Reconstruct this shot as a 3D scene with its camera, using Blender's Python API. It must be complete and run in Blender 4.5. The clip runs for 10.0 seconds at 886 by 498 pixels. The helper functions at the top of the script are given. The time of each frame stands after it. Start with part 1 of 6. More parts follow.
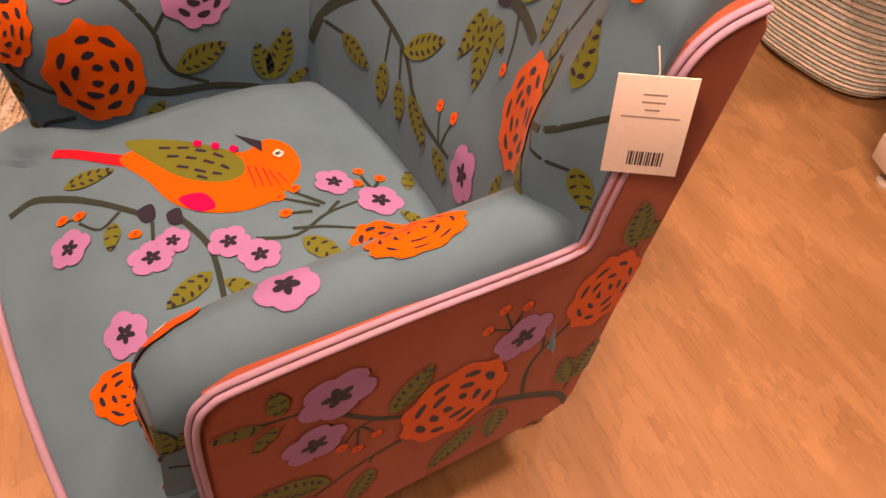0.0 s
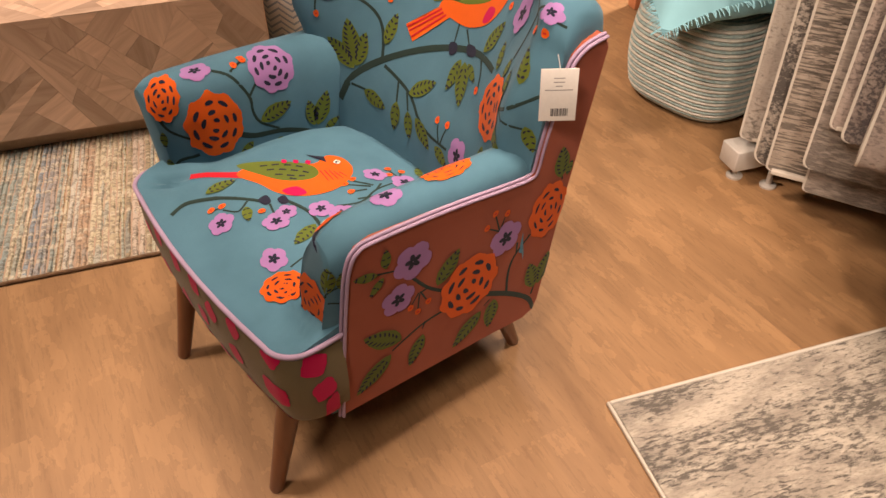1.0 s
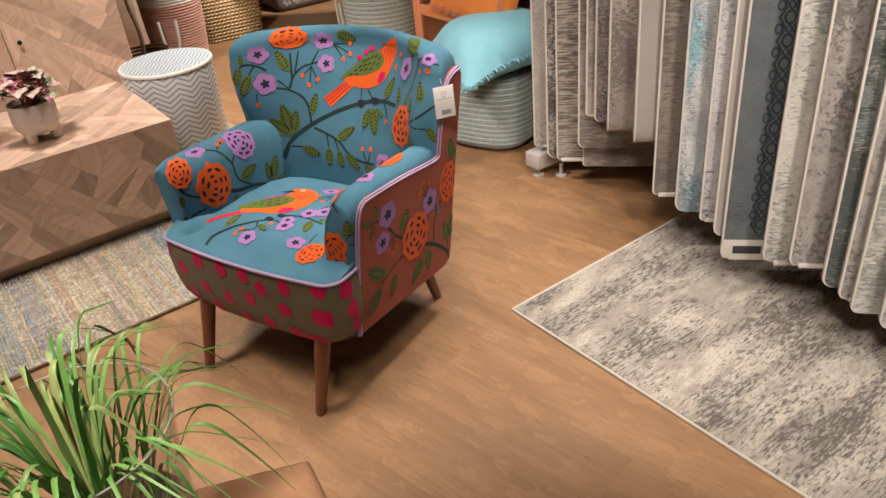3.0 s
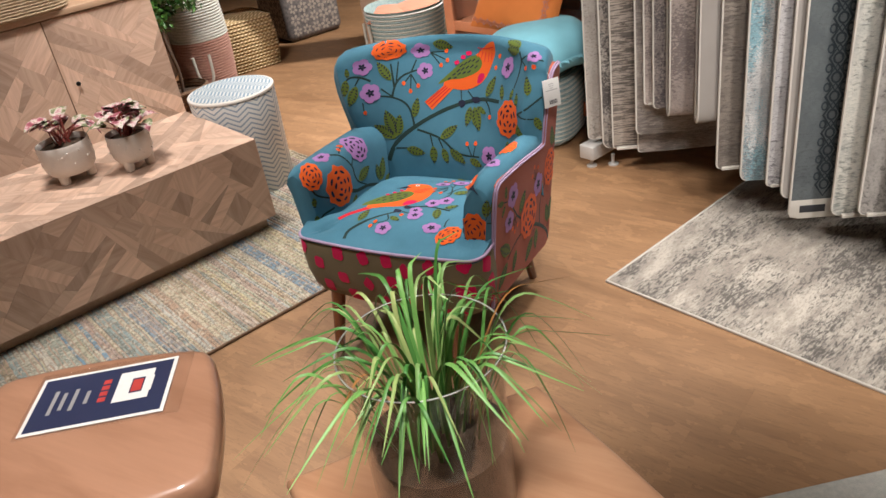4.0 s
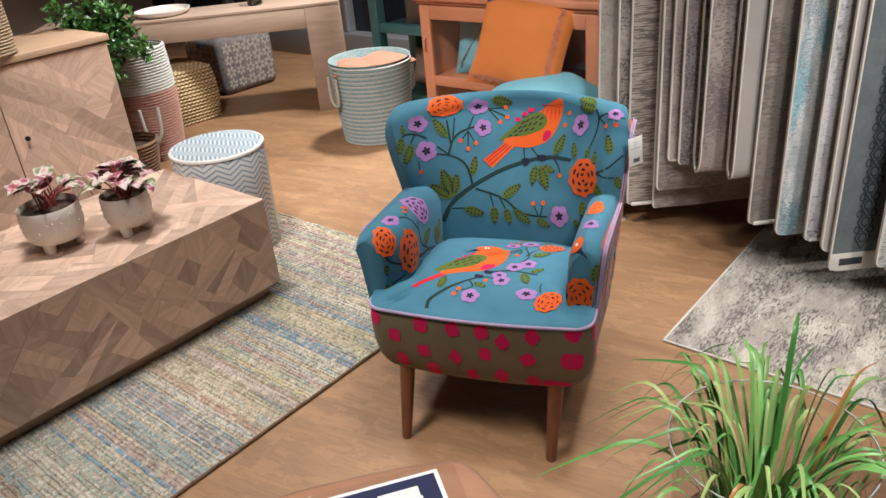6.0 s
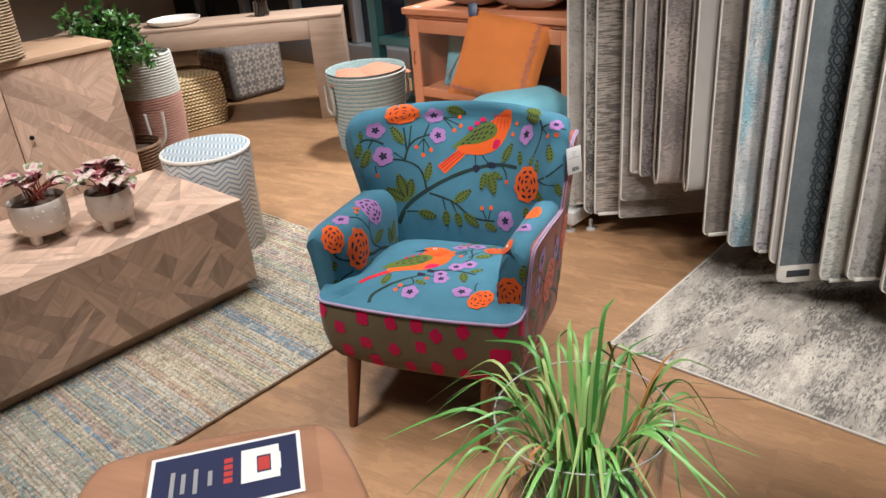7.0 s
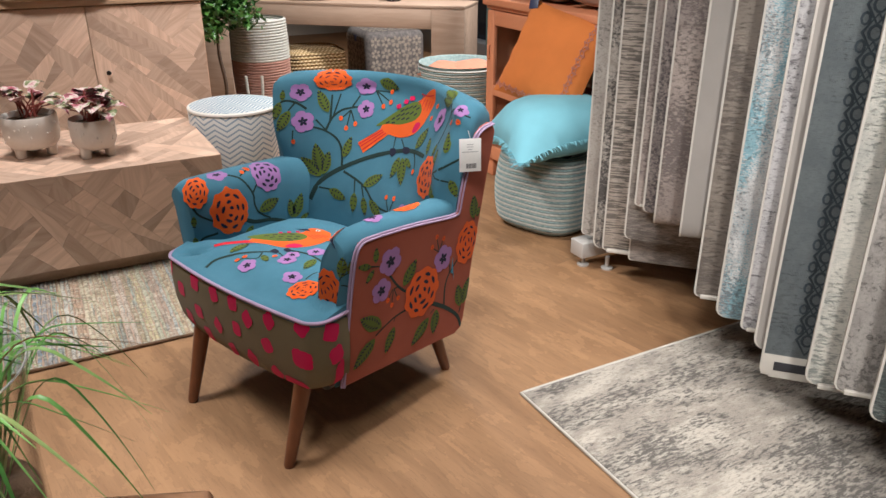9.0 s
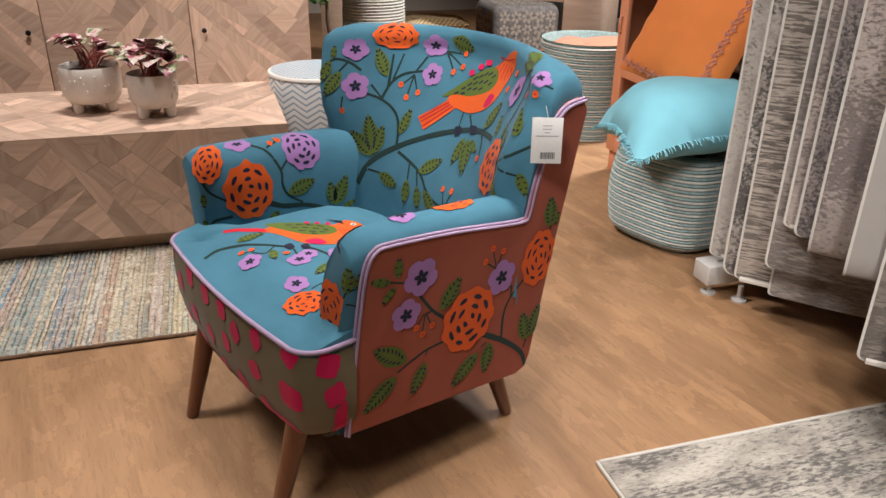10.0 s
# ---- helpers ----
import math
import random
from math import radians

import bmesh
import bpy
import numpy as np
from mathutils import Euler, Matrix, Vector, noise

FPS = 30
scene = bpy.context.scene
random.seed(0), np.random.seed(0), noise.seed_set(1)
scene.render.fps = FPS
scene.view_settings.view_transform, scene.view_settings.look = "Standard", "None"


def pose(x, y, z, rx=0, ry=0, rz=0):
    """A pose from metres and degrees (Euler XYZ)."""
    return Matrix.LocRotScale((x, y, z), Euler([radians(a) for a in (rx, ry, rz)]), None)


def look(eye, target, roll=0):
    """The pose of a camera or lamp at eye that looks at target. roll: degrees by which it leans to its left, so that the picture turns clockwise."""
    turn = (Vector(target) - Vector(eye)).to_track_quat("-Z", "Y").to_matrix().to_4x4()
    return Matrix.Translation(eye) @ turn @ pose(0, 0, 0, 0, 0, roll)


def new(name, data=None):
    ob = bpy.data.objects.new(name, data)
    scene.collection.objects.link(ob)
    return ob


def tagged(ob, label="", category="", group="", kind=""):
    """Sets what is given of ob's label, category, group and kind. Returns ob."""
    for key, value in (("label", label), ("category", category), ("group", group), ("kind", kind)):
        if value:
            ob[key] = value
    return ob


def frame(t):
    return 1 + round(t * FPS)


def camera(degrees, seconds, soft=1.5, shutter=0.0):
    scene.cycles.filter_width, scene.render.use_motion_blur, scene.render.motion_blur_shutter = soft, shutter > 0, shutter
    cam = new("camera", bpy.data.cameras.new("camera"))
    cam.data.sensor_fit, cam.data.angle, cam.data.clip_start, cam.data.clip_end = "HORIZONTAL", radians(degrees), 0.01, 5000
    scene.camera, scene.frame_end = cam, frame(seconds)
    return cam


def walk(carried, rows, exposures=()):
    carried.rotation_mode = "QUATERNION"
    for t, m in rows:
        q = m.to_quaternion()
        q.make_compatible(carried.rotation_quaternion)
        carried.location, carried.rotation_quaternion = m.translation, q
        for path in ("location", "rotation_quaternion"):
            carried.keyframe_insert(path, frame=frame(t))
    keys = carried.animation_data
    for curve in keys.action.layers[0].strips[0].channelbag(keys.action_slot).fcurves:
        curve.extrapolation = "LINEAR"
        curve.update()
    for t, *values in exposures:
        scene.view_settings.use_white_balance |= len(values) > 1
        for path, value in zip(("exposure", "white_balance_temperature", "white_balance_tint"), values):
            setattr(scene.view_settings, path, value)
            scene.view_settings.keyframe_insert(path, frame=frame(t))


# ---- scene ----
cam = camera(60.3, 10.0)
PATH = [
    (0, (0.641, -0.133, 1.048), (-0.516, 0.536, -0.441), -0.1),
    (0.5, (0.836, -0.332, 1.171), (-0.352, 0.473, -0.222), -1.0),
    (1, (1.027, -0.526, 1.257), (-0.187, 0.391, -0.041), -1.4),
    (1.5, (1.186, -0.693, 1.286), (-0.04, 0.327, 0.079), -1.1),
    (2, (1.275, -0.92, 1.32), (0.152, 0.292, 0.193), -3.3),
    (2.2, (1.308, -1.007, 1.342), (0.229, 0.253, 0.225), -4.2),
    (3.3, (1.373, -1.509, 1.419), (0.423, -0.076, 0.398), -6.5),
    (3.5, (1.33, -1.63, 1.428), (0.386, -0.186, 0.415), -7.2),
    (4, (1.133, -1.769, 1.456), (0.215, -0.297, 0.46), -9.3),
    (4.5, (0.945, -1.88, 1.49), (0.145, -0.305, 0.553), -9.6),
    (5, (0.745, -1.922, 1.494), (0.086, -0.275, 0.572), -7.6),
    (5.5, (0.568, -1.879, 1.499), (-0.055, -0.22, 0.572), -6.2),
    (5.7, (0.524, -1.858, 1.486), (-0.095, -0.195, 0.563), -5.7),
    (6.8, (0.679, -1.884, 1.499), (0.008, -0.228, 0.599), -5.1),
    (7, (0.799, -1.901, 1.495), (0.1, -0.249, 0.612), -4.9),
    (7.5, (1.081, -1.866, 1.469), (0.238, -0.264, 0.618), -5.3),
    (8, (1.392, -1.686, 1.447), (0.374, -0.176, 0.62), -4.8),
    (8.5, (1.506, -1.466, 1.354), (0.405, -0.008, 0.539), -2.1),
    (9, (1.467, -1.192, 1.241), (0.269, 0.194, 0.44), 0.0),
    (9.5, (1.367, -0.929, 1.149), (0.028, 0.307, 0.326), 1.8),
    (10, (1.256, -0.739, 1.09), (-0.173, 0.385, 0.257), 0.9),
]
EXPOSURES = [(0, -0.60, 13500, 64), (0.3, -0.59, 11500, 46), (0.7, -0.57, 9300, 30), (1.2, -0.51, 7700, 21), (2.2, -0.52, 6900, 16), (3.5, -0.53, 6300, 12), (5.0, -0.53, 5800, 8), (8.5, -0.53, 5800, 8), (9.3, -0.51, 5900, 9), (10, -0.51, 5950, 10)]
walk(cam, [(t, look(eye, target, roll)) for t, eye, target, roll in PATH], EXPOSURES)

# ---- light: shop ceiling spots, a little ambient ----
world = bpy.data.worlds.new("shop_air")
scene.world = world
world.use_nodes = True
world.node_tree.nodes["Background"].inputs["Color"].default_value = (1.0, 0.95, 0.90, 1)
world.node_tree.nodes["Background"].inputs["Strength"].default_value = 0.54

# the shop's grid lies 21 degrees off the armchair
GRID = -21.0


def grid(a, b, z=0.0, turn=0.0):
    """A pose on the shop's own grid: a along the rug rack, b towards the shop front."""
    return pose(0, 0, 0, 0, 0, GRID) @ pose(a, b, z, 0, 0, turn)


def spot(a, b, z, ta, tb, power, cone=70, size=0.18, colour=(1.0, 0.91, 0.82)):
    data = bpy.data.lights.new("ceiling_spot", "SPOT")
    data.energy, data.spot_size, data.spot_blend, data.shadow_soft_size, data.color = power * 1.35, radians(cone), 0.6, size, colour
    ob = new("ceiling_spot", data)
    ob.matrix_world = look(grid(a, b, z).translation, grid(ta, tb, 0).translation)
    return ob


SPOTS = [
    # a, b, z, target a, target b, watts, cone, size of the lamp
    (-2.2, 0.9, 2.85, -1.3, -0.1, 120, 66),
    (0.12, 0.14, 2.85, 0.02, -0.04, 225, 32, 0.40),
    (1.35, -1.25, 2.85, 0.68, -1.05, 320, 40),
    (0.35, 1.0, 2.85, 0.05, 0.72, 260, 46),
    (1.2, 1.9, 2.85, 1.0, 0.5, 60, 75),
    (1.95, -1.05, 2.85, 0.5, 1.65, 375, 52, 0.30),
    (2.6, -0.3, 2.85, 1.0, 1.7, 430, 50),
    (-1.2, -0.5, 2.85, -2.6, -0.1, 260, 85),
    (-1.8, 2.2, 2.85, -3.0, 1.5, 660, 85),
    (-0.50, -1.35, 2.85, -0.24, -0.80, 290, 40, 0.30),
    (0.1, -1.0, 2.85, -1.25, -0.55, 85, 42),
    (-0.6, -0.9, 2.85, -1.0, 1.35, 330, 42),
]
for row in SPOTS:
    spot(*row)


# ---- materials ----
def nodes_of(name):
    m = bpy.data.materials.new(name)
    m.use_nodes = True
    nt = m.node_tree
    return m, nt, nt.nodes["Principled BSDF"]


def ramp(nt, fac, stops):
    r = nt.nodes.new("ShaderNodeValToRGB")
    while len(r.color_ramp.elements) < len(stops):
        r.color_ramp.elements.new(0.5)
    for e, (p, c) in zip(r.color_ramp.elements, stops):
        e.position, e.color = p, (*c, 1)
    nt.links.new(fac, r.inputs["Fac"])
    return r.outputs["Color"]


def noise_tex(nt, vector, scale, detail=3.0, rough=0.55, distort=0.0):
    n = nt.nodes.new("ShaderNodeTexNoise")
    n.inputs["Scale"].default_value, n.inputs["Detail"].default_value = scale, detail
    n.inputs["Roughness"].default_value, n.inputs["Distortion"].default_value = rough, distort
    nt.links.new(vector, n.inputs["Vector"])
    return n.outputs["Fac"]


def mapped(nt, scale=(1, 1, 1), turn=(0, 0, 0), shift=None):
    c, m = nt.nodes.new("ShaderNodeTexCoord"), nt.nodes.new("ShaderNodeMapping")
    m.inputs["Scale"].default_value, m.inputs["Rotation"].default_value = scale, [radians(a) for a in turn]
    nt.links.new(c.outputs["Object"], m.inputs["Vector"])
    if shift:
        info, mul = nt.nodes.new("ShaderNodeObjectInfo"), nt.nodes.new("ShaderNodeMath")
        mul.operation, mul.inputs[1].default_value = "MULTIPLY", shift
        nt.links.new(info.outputs["Random"], mul.inputs[0])
        nt.links.new(mul.outputs[0], m.inputs["Location"])
    return m.outputs["Vector"]


def maths(nt, op, a, b=0.0, c=None):
    n = nt.nodes.new("ShaderNodeMath")
    n.operation = op
    for i, v in enumerate((a, b) if c is None else (a, b, c)):
        if isinstance(v, (int, float)):
            n.inputs[i].default_value = v
        else:
            nt.links.new(v, n.inputs[i])
    return n.outputs[0]


def mixed(nt, fac, a, b, blend="MIX"):
    n = nt.nodes.new("ShaderNodeMix")
    n.data_type, n.blend_type = "RGBA", blend
    for key, v in ((0, fac), (6, a), (7, b)):
        if isinstance(v, (int, float)):
            n.inputs[key].default_value = v
        elif isinstance(v, tuple):
            n.inputs[key].default_value = (*v, 1)
        else:
            nt.links.new(v, n.inputs[key])
    return n.outputs[2]


def bumped(nt, shader, height, strength=0.3, distance=0.002):
    b = nt.nodes.new("ShaderNodeBump")
    b.inputs["Strength"].default_value, b.inputs["Distance"].default_value = strength, distance
    nt.links.new(height, b.inputs["Height"])
    nt.links.new(b.outputs["Normal"], shader.inputs["Normal"])


def plain(name, c1, c2=None, scale=6.0, fine=300.0, rough=0.6, bump=0.25, metal=0.0, sheen=0.0, spec=0.5, distance=0.001):
    """A surface with two tones at a large scale and fine relief."""
    m, nt, p = nodes_of(name)
    c2 = c2 or tuple(v * 0.8 for v in c1)
    v = mapped(nt)
    big = noise_tex(nt, v, scale)
    small = noise_tex(nt, v, fine, 2.0)
    col = ramp(nt, big, [(0.3, c2), (0.7, c1)])
    col = mixed(nt, maths(nt, "MULTIPLY", small, 0.35), col, tuple(x * 0.7 for x in c2))
    nt.links.new(col, p.inputs["Base Color"])
    p.inputs["Roughness"].default_value, p.inputs["Metallic"].default_value = rough, metal
    p.inputs["Specular IOR Level"].default_value = spec
    if sheen:
        p.inputs["Sheen Weight"].default_value, p.inputs["Sheen Roughness"].default_value = sheen, 0.4
    if bump:
        bumped(nt, p, small, bump, distance)
    return m


def cloth(name, c, rough=0.85, sheen=0.10, weave=1400.0, bump=0.35):
    m = plain(name, c, tuple(v * 0.86 for v in c), 9.0, weave, rough, bump, 0.0, sheen, 0.25, 0.0006)
    return m


def wood(name, light, dark, grain=(3.0, 40.0, 40.0), rough=0.5, shift=None, coat=0.0, tone=0.0, bump=0.12, fleck=0.0):
    """Grain runs along the object's x; tone spreads alike pieces by their own random value."""
    m, nt, p = nodes_of(name)
    v = mapped(nt, grain, shift=shift)
    n1 = noise_tex(nt, v, 1.0, 5.0, 0.6, 0.6)
    n2 = noise_tex(nt, mapped(nt, (grain[0] * 2, grain[1] * 6, grain[2] * 6), shift=shift), 1.0, 3.0)
    n3 = noise_tex(nt, mapped(nt, (1.2, 2.5, 2.5), shift=shift), 1.0, 2.0)
    col = ramp(nt, n1, [(0.28, dark), (0.62, light)])
    col = mixed(nt, maths(nt, "MULTIPLY", n2, 0.3), col, tuple(x * 0.62 for x in dark))
    col = mixed(nt, maths(nt, "MULTIPLY", n3, 0.4), col, tuple(x * 0.8 for x in dark))
    if fleck:
        n4 = noise_tex(nt, mapped(nt, (grain[0] * 9, grain[1] * 9, grain[2] * 9), shift=shift), 1.0, 4.0, 0.7)
        n5 = noise_tex(nt, mapped(nt, (9, 16, 16), shift=shift), 1.0, 4.0, 0.6)
        col = mixed(nt, maths(nt, "MULTIPLY", maths(nt, "GREATER_THAN", n4, 0.57), fleck), col, tuple(x * 0.6 for x in dark))
        col = mixed(nt, maths(nt, "MULTIPLY", maths(nt, "GREATER_THAN", n5, 0.56), fleck), col, tuple(min(x * 1.15, 1) for x in light))
    if tone:
        info = nt.nodes.new("ShaderNodeObjectInfo")
        k = nt.nodes.new("ShaderNodeHueSaturation")
        nt.links.new(maths(nt, "MULTIPLY_ADD", info.outputs["Random"], 2 * tone, 1 - tone), k.inputs["Value"])
        nt.links.new(col, k.inputs["Color"])
        col = k.outputs["Color"]
    nt.links.new(col, p.inputs["Base Color"])
    nt.links.new(maths(nt, "MULTIPLY_ADD", n1, 0.2, rough - 0.1), p.inputs["Roughness"])
    p.inputs["Coat Weight"].default_value = coat
    bumped(nt, p, n2, bump, 0.001)
    return m


BLUE = plain("blue_cotton_velvet", (0.075, 0.212, 0.292), (0.060, 0.174, 0.243), 14.0, 1400.0, 0.85, 0.35, 0.0, 0.10, 0.25, 0.0006)
SALMON = cloth("terracotta_cotton", (0.38, 0.096, 0.054))
OLIVE = cloth("olive_cotton", (0.185, 0.150, 0.085))
PINK = cloth("pink_thread", (0.74, 0.008, 0.115), weave=900)
LILAC_CORD = cloth("lilac_cord", (0.43, 0.31, 0.45), weave=800)
T_ORANGE = cloth("orange_thread", (0.80, 0.120, 0.012), weave=700)
T_RED = cloth("red_thread", (0.62, 0.015, 0.03), weave=700)
T_LILAC = cloth("lilac_thread", (0.40, 0.205, 0.47), weave=700)
T_GREEN = cloth("leaf_thread", (0.115, 0.16, 0.023), weave=700)
T_DARK = cloth("branch_thread", (0.018, 0.042, 0.036), weave=700)
T_NAVY = cloth("navy_thread", (0.016, 0.018, 0.040), weave=700)
T_PINK = cloth("magenta_thread", (0.60, 0.006, 0.085), weave=700)
T_WHITE = cloth("white_thread", (0.8, 0.78, 0.72), weave=700)
LEG_WOOD = wood("leg_wood", (0.215, 0.074, 0.028), (0.125, 0.039, 0.015), (30, 30, 4), 0.38, coat=0.3)
FLOOR_WOOD = wood("oak_vinyl", (0.385, 0.218, 0.106), (0.235, 0.126, 0.060), (1.9, 13, 13), 0.50, shift=40.0, tone=0.055, bump=0.08, fleck=0.25)
INLAY = wood("inlay_wood", (0.73, 0.52, 0.395), (0.49, 0.32, 0.225), (4, 40, 40), 0.5, shift=30.0, tone=0.29)
INLAY_BASE = wood("inlay_backing", (0.55, 0.375, 0.26), (0.45, 0.295, 0.195), rough=0.6)
CAB_TOP = wood("cabinet_top_wood", (0.55, 0.37, 0.24), (0.43, 0.27, 0.165), (20, 3, 20), 0.5)
WALNUT = wood("walnut_varnished", (0.50, 0.265, 0.16), (0.35, 0.175, 0.10), (3, 22, 22), 0.40, coat=0.7, bump=0.04)
WALNUT_LIGHT = wood("walnut_seat", (0.70, 0.40, 0.23), (0.54, 0.27, 0.14), (3, 20, 20), 0.40, coat=0.35, bump=0.05)
CONSOLE_WOOD = wood("console_wood", (0.56, 0.41, 0.31), (0.43, 0.30, 0.215), (3, 28, 28), 0.5)
CERAMIC = plain("white_ceramic", (0.84, 0.78, 0.71), (0.80, 0.735, 0.665), 4, 60, 0.36, 0.03)
SOIL = plain("potting_soil", (0.10, 0.062, 0.036), (0.05, 0.032, 0.02), 40, 200, 0.95, 0.8, distance=0.004)
WHITE_PAINT = plain("white_paint", (0.78, 0.74, 0.68), (0.74, 0.70, 0.64), 2, 80, 0.6, 0.05)
PAPER = plain("white_card", (0.80, 0.78, 0.75), (0.78, 0.76, 0.72), 5, 200, 0.6, 0.03)
INK = plain("black_ink", (0.03, 0.03, 0.035), rough=0.6, bump=0)
GREY_INK = plain("grey_ink", (0.35, 0.34, 0.34), rough=0.6, bump=0)
SLATE_INK = plain("dark_slate_yarn", (0.032, 0.045, 0.054), rough=0.9, bump=0.2)
NAVY_INK = plain("navy_print", (0.028, 0.036, 0.085), (0.024, 0.03, 0.075), 8, 200, 0.45, 0.02)
RED_INK = plain("red_print", (0.55, 0.06, 0.05), rough=0.5, bump=0)
METAL = plain("grey_enamel_steel", (0.52, 0.50, 0.47), (0.46, 0.44, 0.41), 5, 120, 0.42, 0.05, 0.2)
BLACK_METAL = plain("black_iron", (0.02, 0.02, 0.02), rough=0.4, bump=0.05, metal=0.6)
ORANGE_PAINT = plain("orange_painted_wood", (0.64, 0.265, 0.135), (0.56, 0.21, 0.10), 5, 70, 0.5, 0.12)
# cabinet back: the door panes' pale reflection painted in as grey-blue
CAB_BACK_SHEEN = plain("cabinet_back_pane_sheen", (0.40, 0.47, 0.48), (0.34, 0.40, 0.41), 4, 80, 0.6, 0.1)
TEAL_PAINT = plain("teal_painted_wood", (0.10, 0.30, 0.33), (0.08, 0.24, 0.27), 5, 70, 0.5, 0.12)
ORANGE_CLOTH = cloth("orange_cotton", (0.66, 0.20, 0.045), weave=900)
ROSE_THREAD = cloth("rose_thread", (0.52, 0.24, 0.20), weave=700)
AQUA_CLOTH = cloth("aqua_cotton", (0.22, 0.51, 0.60), weave=900)
BEIGE_CLOTH = cloth("beige_linen", (0.46, 0.33, 0.25), weave=700)
BLUSH_CLOTH = cloth("blush_cotton", (0.56, 0.235, 0.15), weave=700)
ROPE_WHITE = plain("white_rope", (0.62, 0.60, 0.54), (0.46, 0.47, 0.43), 70, 260, 0.9, 0.8, distance=0.003)
ROPE_BLUE = plain("seafoam_rope", (0.38, 0.47, 0.455), (0.20, 0.31, 0.31), 80, 260, 0.9, 0.8, distance=0.003)
ROPE_PINK = plain("blush_rope", (0.46, 0.27, 0.21), (0.38, 0.20, 0.155), 60, 500, 0.9, 0.5)
WICKER = plain("brown_wicker", (0.24, 0.14, 0.075), (0.12, 0.065, 0.035), 50, 160, 0.8, 0.9, distance=0.006)
SEAGRASS = plain("pale_seagrass", (0.50, 0.38, 0.25), (0.36, 0.26, 0.155), 40, 150, 0.85, 0.9, distance=0.006)
BARK = plain("thin_bark", (0.13, 0.09, 0.06), (0.08, 0.05, 0.035), 30, 120, 0.9, 0.6)
DARK_GLASS = plain("night_window", (0.012, 0.016, 0.026), (0.008, 0.010, 0.016), 2, 4, 0.08, 0)
ALU = plain("grey_aluminium", (0.33, 0.33, 0.34), (0.28, 0.28, 0.29), 4, 90, 0.35, 0.04, 0.5)
WALL_PAINT = plain("warm_white_wall", (0.62, 0.57, 0.50), (0.58, 0.53, 0.46), 1.5, 60, 0.85, 0.1)


def leafy(name, c1, c2, rough=0.45):
    m, nt, p = nodes_of(name)
    geo = nt.nodes.new("ShaderNodeNewGeometry")
    col = ramp(nt, geo.outputs["Random Per Island"], [(0.0, c2), (1.0, c1)])
    n = noise_tex(nt, mapped(nt), 60.0)
    col = mixed(nt, maths(nt, "MULTIPLY", n, 0.35), col, tuple(v * 0.6 for v in c2))
    nt.links.new(col, p.inputs["Base Color"])
    p.inputs["Roughness"].default_value = rough
    p.inputs["Subsurface Weight"].default_value = 0.0
    return m


GRASS = leafy("grass_blade", (0.26, 0.52, 0.13), (0.055, 0.20, 0.034))
GRASS_PALE = leafy("pale_grass_blade", (0.46, 0.53, 0.19), (0.17, 0.33, 0.09))
GRASS_DRY = leafy("dry_grass_tip", (0.42, 0.22, 0.06), (0.38, 0.15, 0.04))
TREE_LEAF = leafy("glossy_tree_leaf", (0.075, 0.19, 0.032), (0.025, 0.08, 0.015), 0.35)


def begonia_mat():
    m, nt, p = nodes_of("begonia_leaf")
    v = mapped(nt)
    n = noise_tex(nt, v, 24.0, 3.0, 0.6, 0.4)
    n2 = noise_tex(nt, v, 110.0, 2.0)
    col = ramp(nt, n, [(0.33, (0.09, 0.13, 0.04)), (0.41, (0.26, 0.30, 0.14)), (0.46, (0.66, 0.58, 0.50)), (0.52, (0.62, 0.42, 0.41)), (0.57, (0.36, 0.07, 0.11)), (0.68, (0.13, 0.022, 0.026))])
    col = mixed(nt, maths(nt, "MULTIPLY", n2, 0.3), col, (0.2, 0.1, 0.09))
    nt.links.new(col, p.inputs["Base Color"])
    p.inputs["Roughness"].default_value = 0.5
    bumped(nt, p, n2, 0.4, 0.002)
    return m


BEGONIA = begonia_mat()
BEGONIA_STEM = plain("begonia_stem", (0.30, 0.06, 0.045), rough=0.5, bump=0.1)


def glass_mat(name, tint=(1, 1, 1), rough=0.0):
    m, nt, p = nodes_of(name)
    p.inputs["Base Color"].default_value = (*tint, 1)
    p.inputs["Roughness"].default_value, p.inputs["Transmission Weight"].default_value, p.inputs["IOR"].default_value = rough, 1.0, 1.45
    return m


GLASS = glass_mat("clear_glass")


def thin_glass(name, edge=0.5):
    """Flat panes: a clear sheet with a soft gloss."""
    m, nt, p = nodes_of(name)
    out = nt.nodes["Material Output"]
    clear, gloss, mix, rim = (nt.nodes.new("ShaderNodeBsdfTransparent"), nt.nodes.new("ShaderNodeBsdfGlossy"), nt.nodes.new("ShaderNodeMixShader"), nt.nodes.new("ShaderNodeLayerWeight"))
    gloss.inputs["Roughness"].default_value = 0.05
    rim.inputs["Blend"].default_value = 0.5
    nt.links.new(maths(nt, "MULTIPLY_ADD", maths(nt, "POWER", rim.outputs["Facing"], 4.0), edge, 0.045), mix.inputs[0])
    nt.links.new(clear.outputs[0], mix.inputs[1])
    nt.links.new(gloss.outputs[0], mix.inputs[2])
    nt.links.new(mix.outputs[0], out.inputs["Surface"])
    return m


PANE = thin_glass("window_pane")
VASE_GLASS = thin_glass("thin_vase_glass", 0.75)
# whitish, part-opaque glass: the rim's bright highlight is put into its colour
RIM_GLASS = glass_mat("rim_with_highlight", (0.9, 0.92, 0.90), 0.35)
RIM_GLASS.node_tree.nodes["Principled BSDF"].inputs["Transmission Weight"].default_value = 0.7


